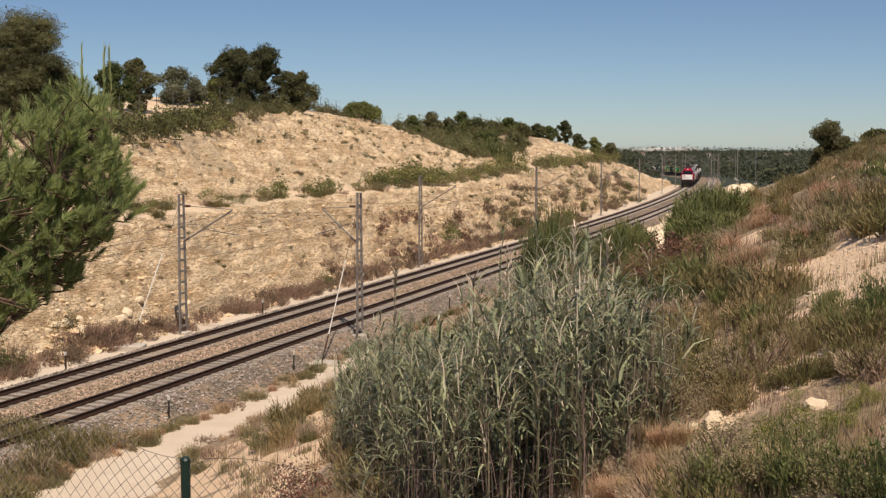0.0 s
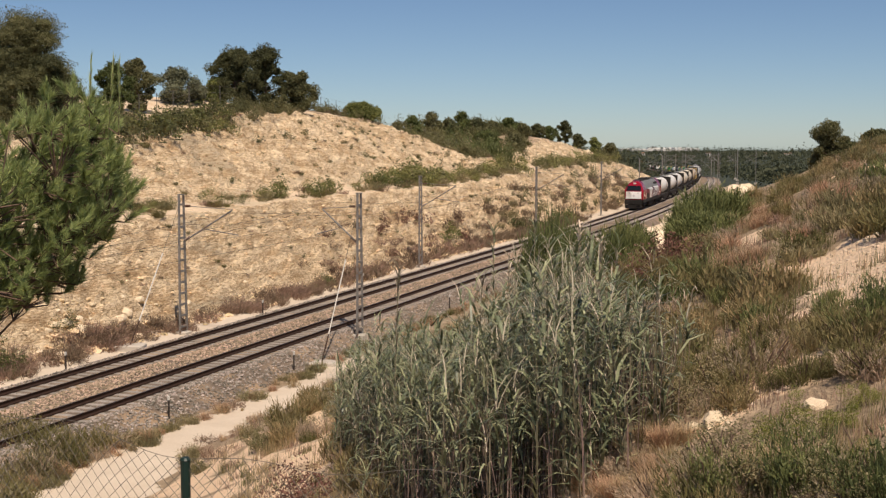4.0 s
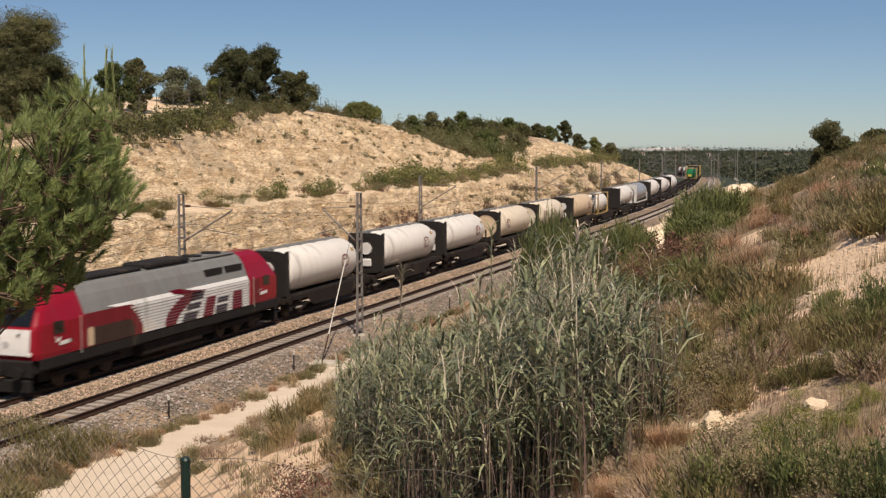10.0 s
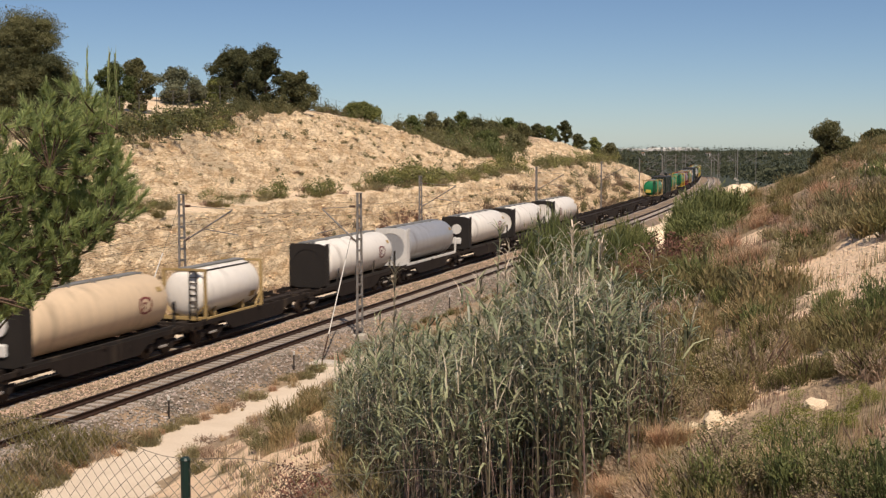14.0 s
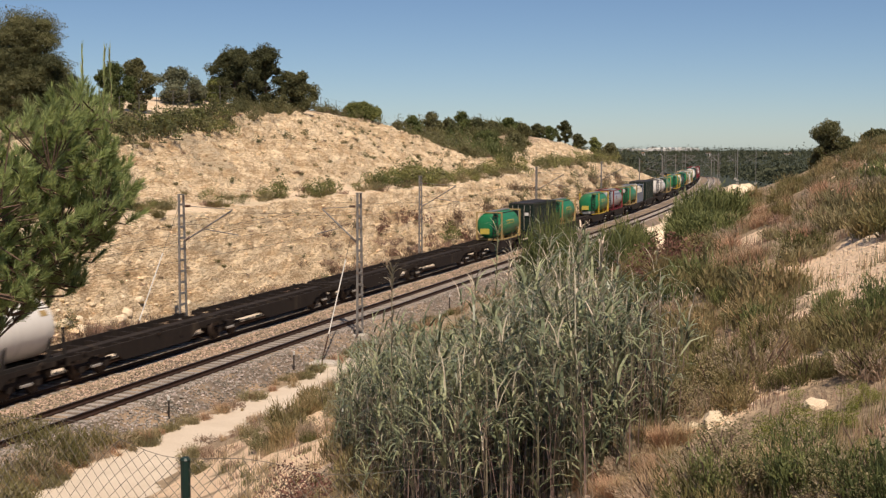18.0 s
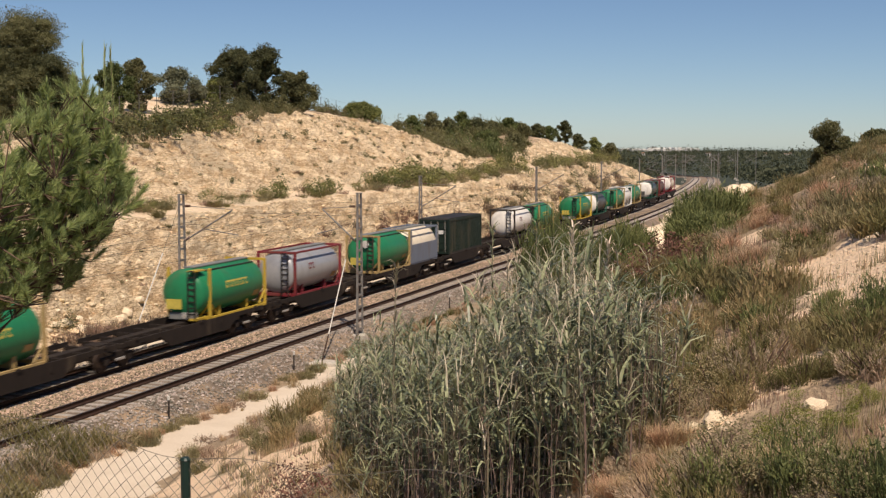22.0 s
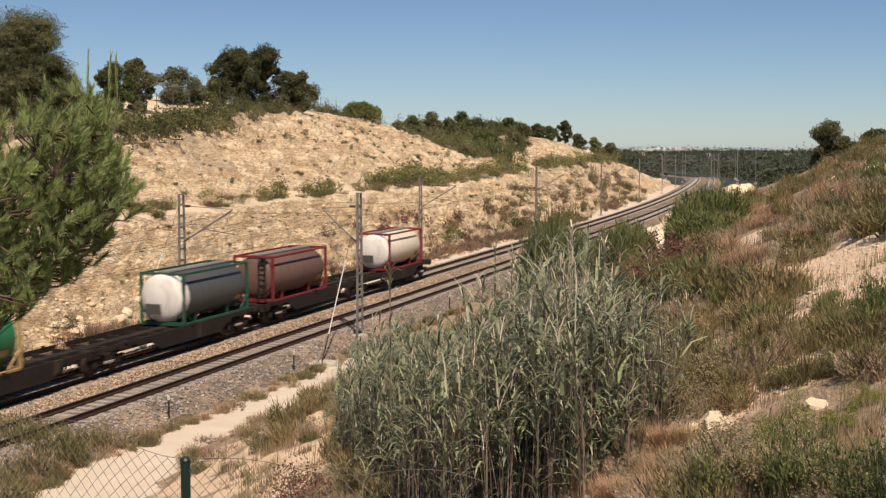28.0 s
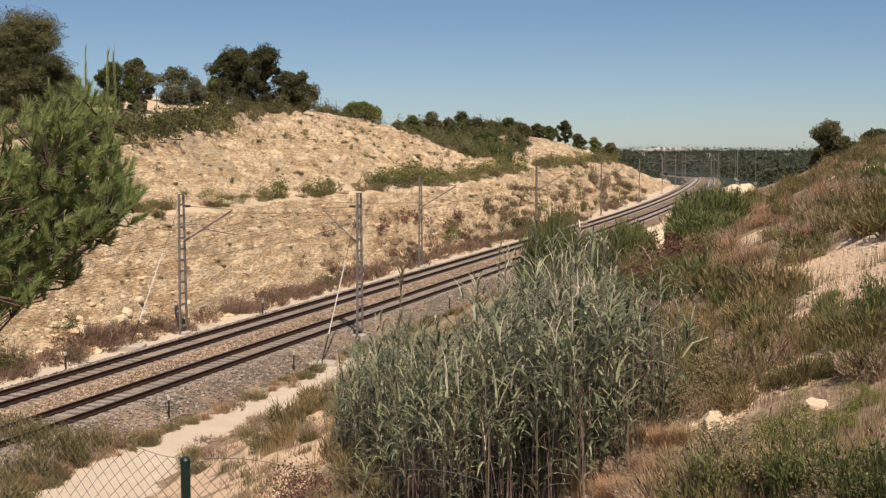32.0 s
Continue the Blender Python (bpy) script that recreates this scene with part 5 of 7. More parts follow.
def bush_mesh(name, mat, n, rx, rz, size, seed, lobes=9):
    """A rounded, lumpy bush of small leaves on its own twigs."""
    r = np.random.default_rng(seed)
    c = r.normal(size=(lobes, 3)) * np.array([rx * 0.45, rx * 0.45, rz * 0.28]) + np.array([0, 0, rz * 0.5])
    lr = r.uniform(0.3, 0.55, lobes) * min(rx, rz) * 0.9
    k = r.integers(0, lobes, n)
    d = r.normal(size=(n, 3))
    d /= np.linalg.norm(d, axis=1)[:, None]
    p = c[k] + d * (lr[k] * r.random(n) ** 0.35)[:, None]
    p[:, 2] = np.maximum(p[:, 2], 0.02)
    v, f = flakes(p, size * r.uniform(0.6, 1.4, n), r)
    return raw_mesh(name, v, f, mat)


def twig_mesh(name, mat, n, height, spread, seed):
    r = np.random.default_rng(seed)
    bm = bmesh.new()
    for _ in range(n):
        a, q = r.uniform(0, 6.283), r.uniform(0.2, 0.7)
        rod_bm((0, 0, -0.1), (math.cos(a) * spread * q, math.sin(a) * spread * q, height * r.uniform(0.35, 0.7)), 0.02, 0.006, 4, bm)
    me = bpy.data.meshes.new(name)
    bm.to_mesh(me)
    bm.free()
    me.materials.append(mat)
    return me


def plant(name, meshes, x, y, label, category, group, scale=1.0, turn=0.0, sink=0.0, z=None, tilt=0.0):
    """A plant of its own: an empty at the stem foot with its parts."""
    root = new(name)
    zz = ground_at(x, y) if z is None else z
    root.matrix_basis = pose(x, y, zz - sink, tilt, 0, turn) @ Matrix.Diagonal((scale * KZ, scale * KZ, scale * KZ, 1))
    tagged(root, label, category, group)
    for pn, me in meshes:
        shared(pn, me, root)
    return root


# ---- giant reeds ----
L_DEADSTEM = leafmat("dark_dead_stem", (0.25, 0.185, 0.15), (0.11, 0.08, 0.065), 0.5, 0.0)
REED_PX = [570, 600, 650, 700, 750, 800, 850, 880, 900, 950, 1000, 1050, 1080, 1100, 1140, 1170]
REED_TOP = [670, 640, 585, 565, 590, 590, 550, 500, 480, 455, 435, 432, 465, 535, 620, 660]
REED_FRONT = ([600, 650, 700, 750, 800, 900, 1000, 1050, 1100, 1150], [25.0, 20.0, 16.2, 14.5, 13.2, 11.4, 10.8, 10.7, 12.5, 14.0])


def reed_mass(name, mat, pos, spread, droop, length, width, rr, root, label):
    m = len(pos)
    lv, lf = blades(pos, rr.uniform(0, 6.283, m), rr.uniform(*spread, m), droop * rr.uniform(0.4, 1.2, m), rr.uniform(*length, m), width * rr.uniform(0.5, 1.25, m))
    shared(name, raw_mesh(name, lv, lf, mat), root, label=label)["kind"] = "stuff"


rr = np.random.default_rng(21)
spots = []
for row, (back, step) in enumerate(((0.5, 34), (1.7, 36), (3.2, 36), (5.2, 38), (7.8, 40))):
    for px in np.arange(628 - 9 * (row % 2), 1136 - 16 * row, step):
        px = float(px + rr.uniform(-10, 10))
        spots.append((px, float(np.interp(px, *REED_FRONT)) + back + float(rr.uniform(-0.4, 0.4)), row))
for i, (px, d, row) in enumerate(spots):
    cx, cy = sight(px, d)
    top_z = sight_height(float(np.interp(px, REED_PX, REED_TOP)), d)
    root = new("reed_clump")
    gz0 = ground_at(cx, cy)
    rest = pose(cx, cy, gz0)
    root.matrix_basis = rest
    tagged(root, "tall grey-green giant reeds with dry straw leaves", "reeds", "giant reeds")
    n = 17
    bx, by = rr.normal(0, 0.26, n), rr.normal(0, 0.34, n)
    bz = np.array([ground_at(cx + a, cy + b) - gz0 for a, b in zip(bx, by)])
    limit = (1.9, 2.4, 2.9, 3.2, 3.4)[row]
    tall = max(0.9, min(limit, top_z - gz0)) * (0.40 + 0.64 * rr.random(n) ** (1.5 if px > 900 else 1.0))
    az = rr.uniform(0, 6.283, n)
    lean = np.abs(rr.normal(0.05, 0.11, n))
    cv, cf = blades(np.stack([bx, by, bz], 1), az, lean, rr.uniform(0.05, 0.25, n), tall, np.full(n, 0.020))
    cv2, cf2 = blades(np.stack([bx, by, bz], 1), az + 1.57, lean * 0, rr.uniform(0.0, 0.02, n), tall * 0.9, np.full(n, 0.018))
    o = len(cv)
    shared("cane_cover", raw_mesh("cane_cover", np.concatenate([cv, cv2]), cf + [tuple(q + o for q in f) for f in cf2], L_CANE), root)["kind"] = "stuff"

    def along(per, lo, hi):
        q = rr.uniform(lo, hi, (n, per)) ** (0.65 if row > 0 else 1.0)
        return np.stack([bx[:, None] + (np.cos(az) * np.sin(lean) * tall)[:, None] * q, by[:, None] + (np.sin(az) * np.sin(lean) * tall)[:, None] * q, bz[:, None] + (tall * np.cos(lean))[:, None] * q], 2).reshape(-1, 3)

    thin = px > 930 and row > 1
    reed_mass("leaf_mass", L_REED, along(8 if thin else 13, 0.02 if row < 2 else 0.25, 1.0), (0.3, 1.25), 1.9, (0.26, 0.62), 0.024 if thin else 0.033, rr, root, "arching grey-green leaves")
    reed_mass("dead_leaf_mass", L_STRAW, along(15 if thin else 6, 0.03, 0.98), (0.08, 0.7), 1.6, (0.2, 0.6), 0.013, rr, root, "withered straw-coloured leaves")
    if px > 690:
        m = 80 if px > 800 else 40
        at = np.stack([rr.normal(0, 0.36, m), rr.normal(0, 0.36, m), np.zeros(m)], 1)
        at[:, 2] = [ground_at(cx + a, cy + b) - gz0 for a, b in at[:, :2]]
        lv, lf = blades(at, rr.uniform(0, 6.283, m), np.abs(rr.normal(0.03, 0.12, m)), rr.uniform(0, 0.3, m), rr.uniform(0.5, 1.5, m), 0.011 * rr.uniform(0.6, 1.3, m))
        shared("dead_stem_mass", raw_mesh("dead_stem_mass", lv, lf, L_DEADSTEM), root, label="dark withered stems at the foot")["kind"] = "stuff"
    SWAYERS.append((root, rest, 1.1, 0.8, 1.9 + 0.13 * (i % 5), i * 0.7))
# a few long flowering stems over the rest
for i, (px, d, top) in enumerate(((690, 16.5, 476), (872, 19.5, 408), (893, 19.0, 452), (945, 19.0, 396), (1012, 17.0, 402), (1035, 17.0, 422), (1060, 17.0, 436), (1212, 14.2, 588), (838, 16.0, 502))):
    x, y = sight(px, d)
    h = sight_height(top, d) - ground_at(x, y)
    root = new("tall_reed")
    rest = pose(x, y, ground_at(x, y))
    root.matrix_basis = rest
    tagged(root, "single tall reed stem with a drooping leaf tuft", "reeds", "reed stems")
    part("cane", rod_bm((0, 0, 0), (0.08, 0.03, h), 0.016, 0.006, 6), L_CANE, root)
    m = 30
    z = h * (1 - 0.35 * rr.random(m) ** 1.5)
    lv, lf = blades(np.stack([0.08 * z / h, 0.03 * z / h, z], 1), rr.uniform(0, 6.283, m), rr.uniform(0.2, 0.7, m), rr.uniform(0.8, 2.4, m), rr.uniform(0.2, 0.42, m), np.full(m, 0.024))
    shared("leaf_tuft", raw_mesh("leaf_tuft", lv, lf, L_REED if i % 2 else L_STRAW), root)
    SWAYERS.append((root, rest, 1.8, 1.0, 2.0 + 0.2 * (i % 3), i * 1.3))

# ---- the near pine, its branches stirred by the wind ----
PX, PY = -5.6, 12.75
pine = new("pine_tree")
pz = ground_at(PX, PY)
pine.matrix_basis = pose(PX, PY, pz)
tagged(pine, "young pine with long green needles on swaying branches", "tree")
bm = rod_bm((0, 0, -0.3), (0.1, 0, 4.0), 0.16, 0.11, 10)
rod_bm((0.1, 0, 4.0), (0.35, -0.1, 6.6), 0.11, 0.05, 8, bm)
rod_bm((0.35, -0.1, 6.6), (0.7, -0.2, 8.0), 0.05, 0.015, 6, bm)
part("trunk", bm, M_BARK, pine)
# the crown's outline, across and up, and its shoots: upright candles of needles
OUTLINE = [(-4.29, 10.41), (-4.0, 10.61), (-3.82, 10.79), (-3.51, 10.79), (-3.44, 10.5), (-3.28, 10.18), (-3.15, 9.73), (-3.22, 9.41), (-3.55, 9.21), (-3.8, 9.06), (-3.93, 8.74), (-4.23, 8.62), (-4.57, 8.38), (-5.36, 8.0), (-6.81, 8.18), (-7.35, 9.23), (-6.63, 10.14), (-5.45, 10.23), (-4.59, 9.94), (-4.38, 10.06)]


def in_crown(x, z):
    odd = False
    for (xa, za), (xb, zb) in zip(OUTLINE, OUTLINE[1:] + OUTLINE[:1]):
        if (za > z) != (zb > z) and x < (xb - xa) * (z - za) / (zb - za) + xa:
            odd = not odd
    return odd


pr = np.random.default_rng(8)
shoots, tips = [], []
while len(shoots) < 1350:
    x, z = pr.uniform(-7.24, -2.99), pr.uniform(7.78, 10.79)
    if x < -4.9 and pr.random() < 0.72:
        continue
    deep = float(np.clip((x + 2.9) * -1.0, 0.25, 1.3))
    if in_crown(x, z) and in_crown(x, z - 0.08) and vnoise(x * 2.4, z * 3.0, 4) > -0.62:
        k = float(pr.uniform(-1, 1))
        shoots.append(np.array([x, 12.5 + deep * k, z - 0.14]))
while len(tips) < 44:
    c = shoots[int(pr.integers(0, 900))]
    if all(np.linalg.norm(c - t) > 0.34 for t in tips):
        tips.append(c)
LEADERS = [(-3.57, 12.48, 11.13, 0.72), (-3.41, 12.6, 11.14, 0.81), (-3.26, 12.43, 11.1, 0.72), (-3.95, 12.65, 10.81, 0.45), (-3.49, 12.77, 10.72, 0.45)]
owner = [[] for _ in tips]
for c in shoots:
    owner[int(np.argmin([np.linalg.norm(c - t) for t in tips]))].append(c)
for lx, ly, lz, ll in LEADERS:
    top_of = int(np.argmin([np.linalg.norm(np.array([lx, ly, lz - ll]) - t) for t in tips]))
    owner[top_of].append(np.array([lx, ly, lz - ll, ll]))
for i, tip in enumerate(tips):
    start_z = float(np.clip(tip[2] - 0.9 - pz, 2.2, 7.3))
    q = np.interp(start_z, [0, 4.0, 6.6, 8.0], [0, 0.1, 0.35, 0.7])
    start = np.array([PX + q, PY - q * 0.25, pz + start_z])
    local = tip - start
    at = lambda k: local * k + np.array([0, 0, -0.28]) * math.sin(math.pi * k)
    bm = bmesh.new()
    for k in range(5):
        rod_bm(at(k / 5), at((k + 1) / 5), 0.030 * (1 - k / 5.5), 0.030 * (1 - (k + 1) / 5.5), 5, bm)
    nv, nf, off = [], [], 0
    line = np.array([at(k / 12) for k in range(3, 13)])
    for c in owner[i]:
        ln = float(c[3]) if len(c) > 3 else float(pr.uniform(0.10, 0.24))
        o = c[:3] - start
        root_at = line[int(np.argmin(np.linalg.norm(line - (o - np.array([0, 0, 0.15])), axis=1)))]
        rod_bm(root_at, o, 0.010, 0.006, 4, bm)
        d = np.array([pr.normal(0.35, 0.45), pr.normal(-0.1, 0.45), 0.75]) if len(c) == 3 else np.array([pr.normal(0, 0.05), 0, 1.0])
        d /= np.linalg.norm(d)
        rod_bm(o, o + d * ln, 0.006, 0.003, 4, bm)
        n = int(120 * ln / 0.20) if len(c) == 3 else int(170 * ln)
        k = pr.random(n)
        base = o + d * (k * ln)[:, None]
        rnd = pr.normal(size=(n, 3))
        rnd -= (rnd @ d)[:, None] * d
        rnd /= np.linalg.norm(rnd, axis=1)[:, None]
        spread = (pr.uniform(0.3, 0.85, n) * (1.25 - 0.75 * k))[:, None] * (1.0 if len(c) == 3 else 0.45)
        dirn = d * np.sqrt(1 - spread ** 2 * 0.8) + rnd * spread
        L = pr.uniform(0.07, 0.13, n)[:, None]
        sd = np.cross(dirn, pr.normal(size=(n, 3)))
        sd /= np.linalg.norm(sd, axis=1)[:, None]
        v = np.stack([base + sd * 0.0044, base - sd * 0.0044, base + dirn * L], 1)
        nv.append(v.reshape(-1, 3))
        nf.append(3 * np.arange(n)[:, None] + np.array([0, 1, 2]) + off)
        off += 3 * n
    me = bpy.data.meshes.new("branch")
    bm.to_mesh(me)
    bm.free()
    me.materials.append(M_BARK)
    br = shared("branch", me, pine)
    rest = Matrix.Translation(Vector(start - np.array([PX, PY, pz])))
    br.matrix_basis = rest
    if nv:
        shared("needle_cover", raw_mesh("needle_cover", np.concatenate(nv), np.concatenate(nf), L_NEEDLE), br, label="long fine green needles")
    SWAYERS.append((br, rest, 2.2, 1.6, 2.1 + 0.17 * (i % 4), i * 0.9))

# ---- trees on the skyline ----
bm = bmesh.new()
bmesh.ops.create_icosphere(bm, subdivisions=2, radius=1.0)
HEART_V = np.array([tuple(q.co) for q in bm.verts])
HEART_F = np.array([[q.index for q in p.verts] for p in bm.faces])
bm.free()


def tree(px, base_y, dist, top_y, wide_px, mat, seed, label, lean=0.0, leafy=1.0, low=0.04):
    """A tree that stands dist metres off towards the bearing px, with its foot and top on the given sight lines."""
    z1 = sight_height(top_y, dist)
    x, dist = sight(px, dist)
    z0 = ground_at(x, dist)
    h, w = max(z1 - z0, 1.2), wide_px / FOCAL * dist
    r = np.random.default_rng(seed)
    root = new("pine_tree")
    root.matrix_basis = pose(x, dist, z0)
    tagged(root, label, "tree", "skyline trees")
    bm = rod_bm((0, 0, -0.4), (lean * 0.3, 0, h * 0.4), h * 0.026, h * 0.02, 8)
    rod_bm((lean * 0.3, 0, h * 0.4), (lean * 0.6, 0, h * 0.85), h * 0.02, h * 0.006, 7, bm)
    lobes = []
    n_l = int(np.clip(16 + w * 2.6, 18, 46))
    for k in range(n_l):
        q = low + (0.92 - low) * ((k + r.random()) / n_l) ** 0.85
        half = w / 2 * (1 - abs(2 * q - 0.78) ** 2.4 / 2.1) * r.uniform(0.70, 1.18)
        a = 2.4 * k + r.uniform(-0.5, 0.5)
        lr = w * r.uniform(0.07, 0.19)
        rad = max(half - lr, 0.05) * (1 if k % 3 else 0.35)
        c = np.array([lean * q + rad * math.cos(a), rad * 0.9 * math.sin(a), min(h * q, h - lr * 0.75)])
        lobes.append((c, lr))
        rod_bm((lean * 0.5 * q, 0, h * q * 0.75), c * np.array([0.8, 0.8, 0.97]), h * 0.009, h * 0.003, 4, bm)
    part("trunk", bm, M_BARK, root)
    pts = []
    for c, lr in lobes:
        n = int((900 if dist < 150 else 300) * leafy)
        d = r.normal(size=(n, 3))
        d /= np.linalg.norm(d, axis=1)[:, None]
        bump = 1 + 0.22 * np.sin(d[:, 0] * 7 + seed + c[2]) * np.sin(d[:, 2] * 6 + c[0] * 5)
        pts.append(c + d * (lr * bump * (0.50 + 0.75 * r.random(n) ** 0.8))[:, None] * np.array([1.1, 1.1, 0.85]))
    pts = np.concatenate(pts)
    v, f = flakes(pts, np.full(len(pts), 0.00055 * dist + 0.010) * r.uniform(0.6, 1.5, len(pts)), r, 2.6)
    for c, lr in lobes:
        hv = HEART_V * (lr * 0.55) * np.array([1.1, 1.1, 0.85]) * (1 + 0.16 * np.sin(HEART_V[:, [1]] * 5 + c[0] * 3) * np.sin(HEART_V[:, [2]] * 6 + c[1] * 4)) + c
        f = f + (HEART_F + len(v)).tolist()
        v = np.concatenate([v, hv])
    shared("crown", raw_mesh("crown", v, f, mat), root, label="dense dark needle crown")
    return root


DP, LP = "dark rounded pine standing on the hilltop", "lighter green young pine on the hilltop"
tree(48, 220, 84, 24, 190, L_PINE, 1, "large dark pine with a broad dense crown", leafy=2.0, low=0.03)
tree(95, 225, 82, 95, 100, L_PINE, 13, DP, low=0.03)
tree(10, 225, 80, 90, 110, L_PINE, 14, DP, low=0.03)
tree(-40, 220, 88, 60, 150, L_PINE, 2, DP)
tree(112, 220, 90, 128, 70, L_PINE, 3, DP)
tree(205, 205, 92, 112, 74, L_PINE2, 4, LP, low=0.08)
tree(246, 200, 97, 104, 66, L_PINE, 5, DP)
tree(318, 198, 104, 122, 84, L_PINE3, 6, "thin grey-green pine on the hilltop", leafy=0.55)
tree(350, 198, 106, 146, 46, L_PINE3, 7, "thin grey-green pine on the hilltop", leafy=0.6)
tree(418, 196, 112, 88, 96, L_PINE, 8, DP, low=0.14)
tree(472, 196, 114, 83, 88, L_PINE, 9, DP, low=0.12)
tree(528, 198, 114, 128, 72, L_PINE, 10, DP, low=0.1)
tree(388, 198, 112, 140, 60, L_PINE2, 11, LP, low=0.08)
tree(638, 216, 128, 184, 64, L_PINE2, 12, "low bushy pine at the edge of the cutting", low=0.05)
for i, (px, top, wd, dd) in enumerate(((732, 204, 46, 172), (765, 198, 44, 176), (795, 210, 36, 178), (818, 197, 34, 182), (846, 210, 40, 184), (872, 216, 40, 186), (900, 210, 36, 190), (925, 220, 34, 190), (950, 220, 30, 194), (972, 224, 30, 198), (999, 213, 30, 204),
                                        (1022, 238, 26, 212), (1051, 243, 26, 224), (1080, 254, 34, 232), (704, 216, 36, 168), (860, 232, 50, 170), (915, 236, 46, 172))):
    tree(px, 0, dd, top, wd, L_PINE if i % 3 else L_PINE2, 30 + i, "small dark pine on the far rise", leafy=0.6, low=0.05)
tree(1466, 282, 66, 217, 76, L_PINE, 60, "rounded dark pine on the near bank", leafy=1.6, low=0.02)
tree(1507, 280, 68, 252, 24, L_PINE, 61, "small dark pine on the near bank", low=0.08)
tree(1550, 275, 64, 231, 74, L_PINE, 62, "rounded dark pine on the near bank", low=0.08)

# ---- bushes of the banks: a few kinds, each built once ----
KINDS, MID_KINDS, FAR_KINDS = {}, {}, {}
for nm, mat, nb, hh, sp, wd, droop, flare in (
        ("broom", L_BROOM, 1000, 1.0, 0.58, 0.012, 0.35, 0.55), ("olive", L_OLIVE, 800, 0.62, 0.56, 0.008, 0.8, 0.8), ("sage", L_SAGE, 800, 0.55, 0.54, 0.006, 0.8, 0.8), ("brown", L_BROWN, 800, 0.72, 0.62, 0.013, 1.3, 1.15),
        ("heather", L_HEATH, 900, 0.62, 0.50, 0.006, 0.25, 0.45), ("pink", L_PINK, 1100, 0.58, 0.6, 0.005, 0.6, 0.7), ("tan", L_TAN, 350, 0.5, 0.36, 0.007, 0.9, 0.75), ("grass", L_GRASS, 400, 0.5, 0.40, 0.007, 0.9, 0.75)):
    KINDS[nm] = [tuft_mesh("foliage", mat, nb, hh, sp, wd, 100 + 7 * k + len(nm), droop, flare, 2) for k in range(4)]
    MID_KINDS[nm] = [tuft_mesh("foliage", mat, int(nb * 0.5), hh, sp, wd * 1.35, 130 + 7 * k + len(nm), droop, flare, 2) for k in range(4)]
    FAR_KINDS[nm] = [tuft_mesh("foliage", mat, 220, hh, sp, wd * 2.0, 150 + 7 * k + len(nm), droop, flare, 2) for k in range(4)]
for nm, mat, nl, rx, rz, sz in (("rust", L_RUST, 1600, 0.7, 0.7, 0.028), ("green", L_LIME, 900, 0.7, 0.85, 0.05), ("yellow", L_YELLOW, 5200, 0.6, 0.75, 0.022), ("dark", L_PINE, 900, 0.7, 0.8, 0.05), ("leafy", L_OLIVE, 3400, 0.5, 0.55, 0.018)):
    KINDS[nm] = [bush_mesh("foliage", mat, nl, rx, rz, sz, 200 + 11 * k + len(nm), 14) for k in range(4)]
    MID_KINDS[nm] = [bush_mesh("foliage", mat, 800, rx, rz, 0.042, 230 + 11 * k + len(nm), 14) for k in range(4)]
    FAR_KINDS[nm] = [bush_mesh("foliage", mat, 420, rx, rz, 0.075, 250 + 11 * k + len(nm), 14) for k in range(4)]
for nm, mat, hh, sp, lf, fl in (("broom", L_BROOM, 1.0, 0.46, 0.13, 0.5), ("olive", L_OLIVE, 0.55, 0.42, 0.085, 0.7), ("sage", L_SAGE, 0.45, 0.46, 0.075, 1.0), ("heather", L_HEATH, 0.66, 0.36, 0.10, 0.42), ("brown", L_BROWN, 0.5, 0.62, 0.07, 0.9), ("leafgreen", L_MASTIC, 0.62, 0.45, 0.085, 0.7)):
    KINDS[nm] = [sprig_mesh("foliage", mat, 75, 26, hh, sp, lf, 400 + 13 * k + len(nm), fl) for k in range(4)]
    MID_KINDS[nm] = [sprig_mesh("foliage", mat, 62, 15, hh, sp, lf * 1.5, 430 + 13 * k + len(nm), fl) for k in range(4)]
    FAR_KINDS[nm] = [sprig_mesh("foliage", mat, 30, 7, hh, sp, lf * 2.8, 460 + 13 * k + len(nm), fl) for k in range(4)]
TWIGS = [twig_mesh("twig_frame", M_BARK, 9, 0.7, 0.6, 300 + k) for k in range(3)]
TELL = {"broom": ("broom_bush", "dark green upright broom bush on the bank", "bush"), "olive": ("rosemary_bush", "olive-green low shrub on dry soil", "bush"), "leafy": ("thyme_bush", "olive-brown small-leaved bush on dry soil", "bush"), "leafgreen": ("mastic_bush", "dark green small-leaved bush on dry soil", "bush"), "heather": ("heather_bush", "olive-brown upright heather on dry soil", "bush"), "sage": ("heath_bush", "grey-brown heath shrub on dry soil", "bush"),
        "pink": ("dry_grass_clump", "pinkish dry grass clump on the bank", "grass clump"), "tan": ("dry_grass_tuft", "tan dry grass tuft beside the track", "grass tuft"), "grass": ("grass_tuft", "green grass tuft on dry soil", "grass tuft"),
        "brown": ("dry_bush", "brown withered bush at the foot of the cutting", "bush"), "rust": ("rusty_bush", "rusty red withered bush on the slope", "bush"), "green": ("green_bush", "green rounded bush on the cutting shelf", "bush"),
        "yellow": ("spurge_bush", "yellow-green leafy bush on the bank", "bush"), "dark": ("dark_scrub", "dark green scrub along the cutting edge", "bush")}
vr = np.random.default_rng(55)


FAR_HEAP = {}


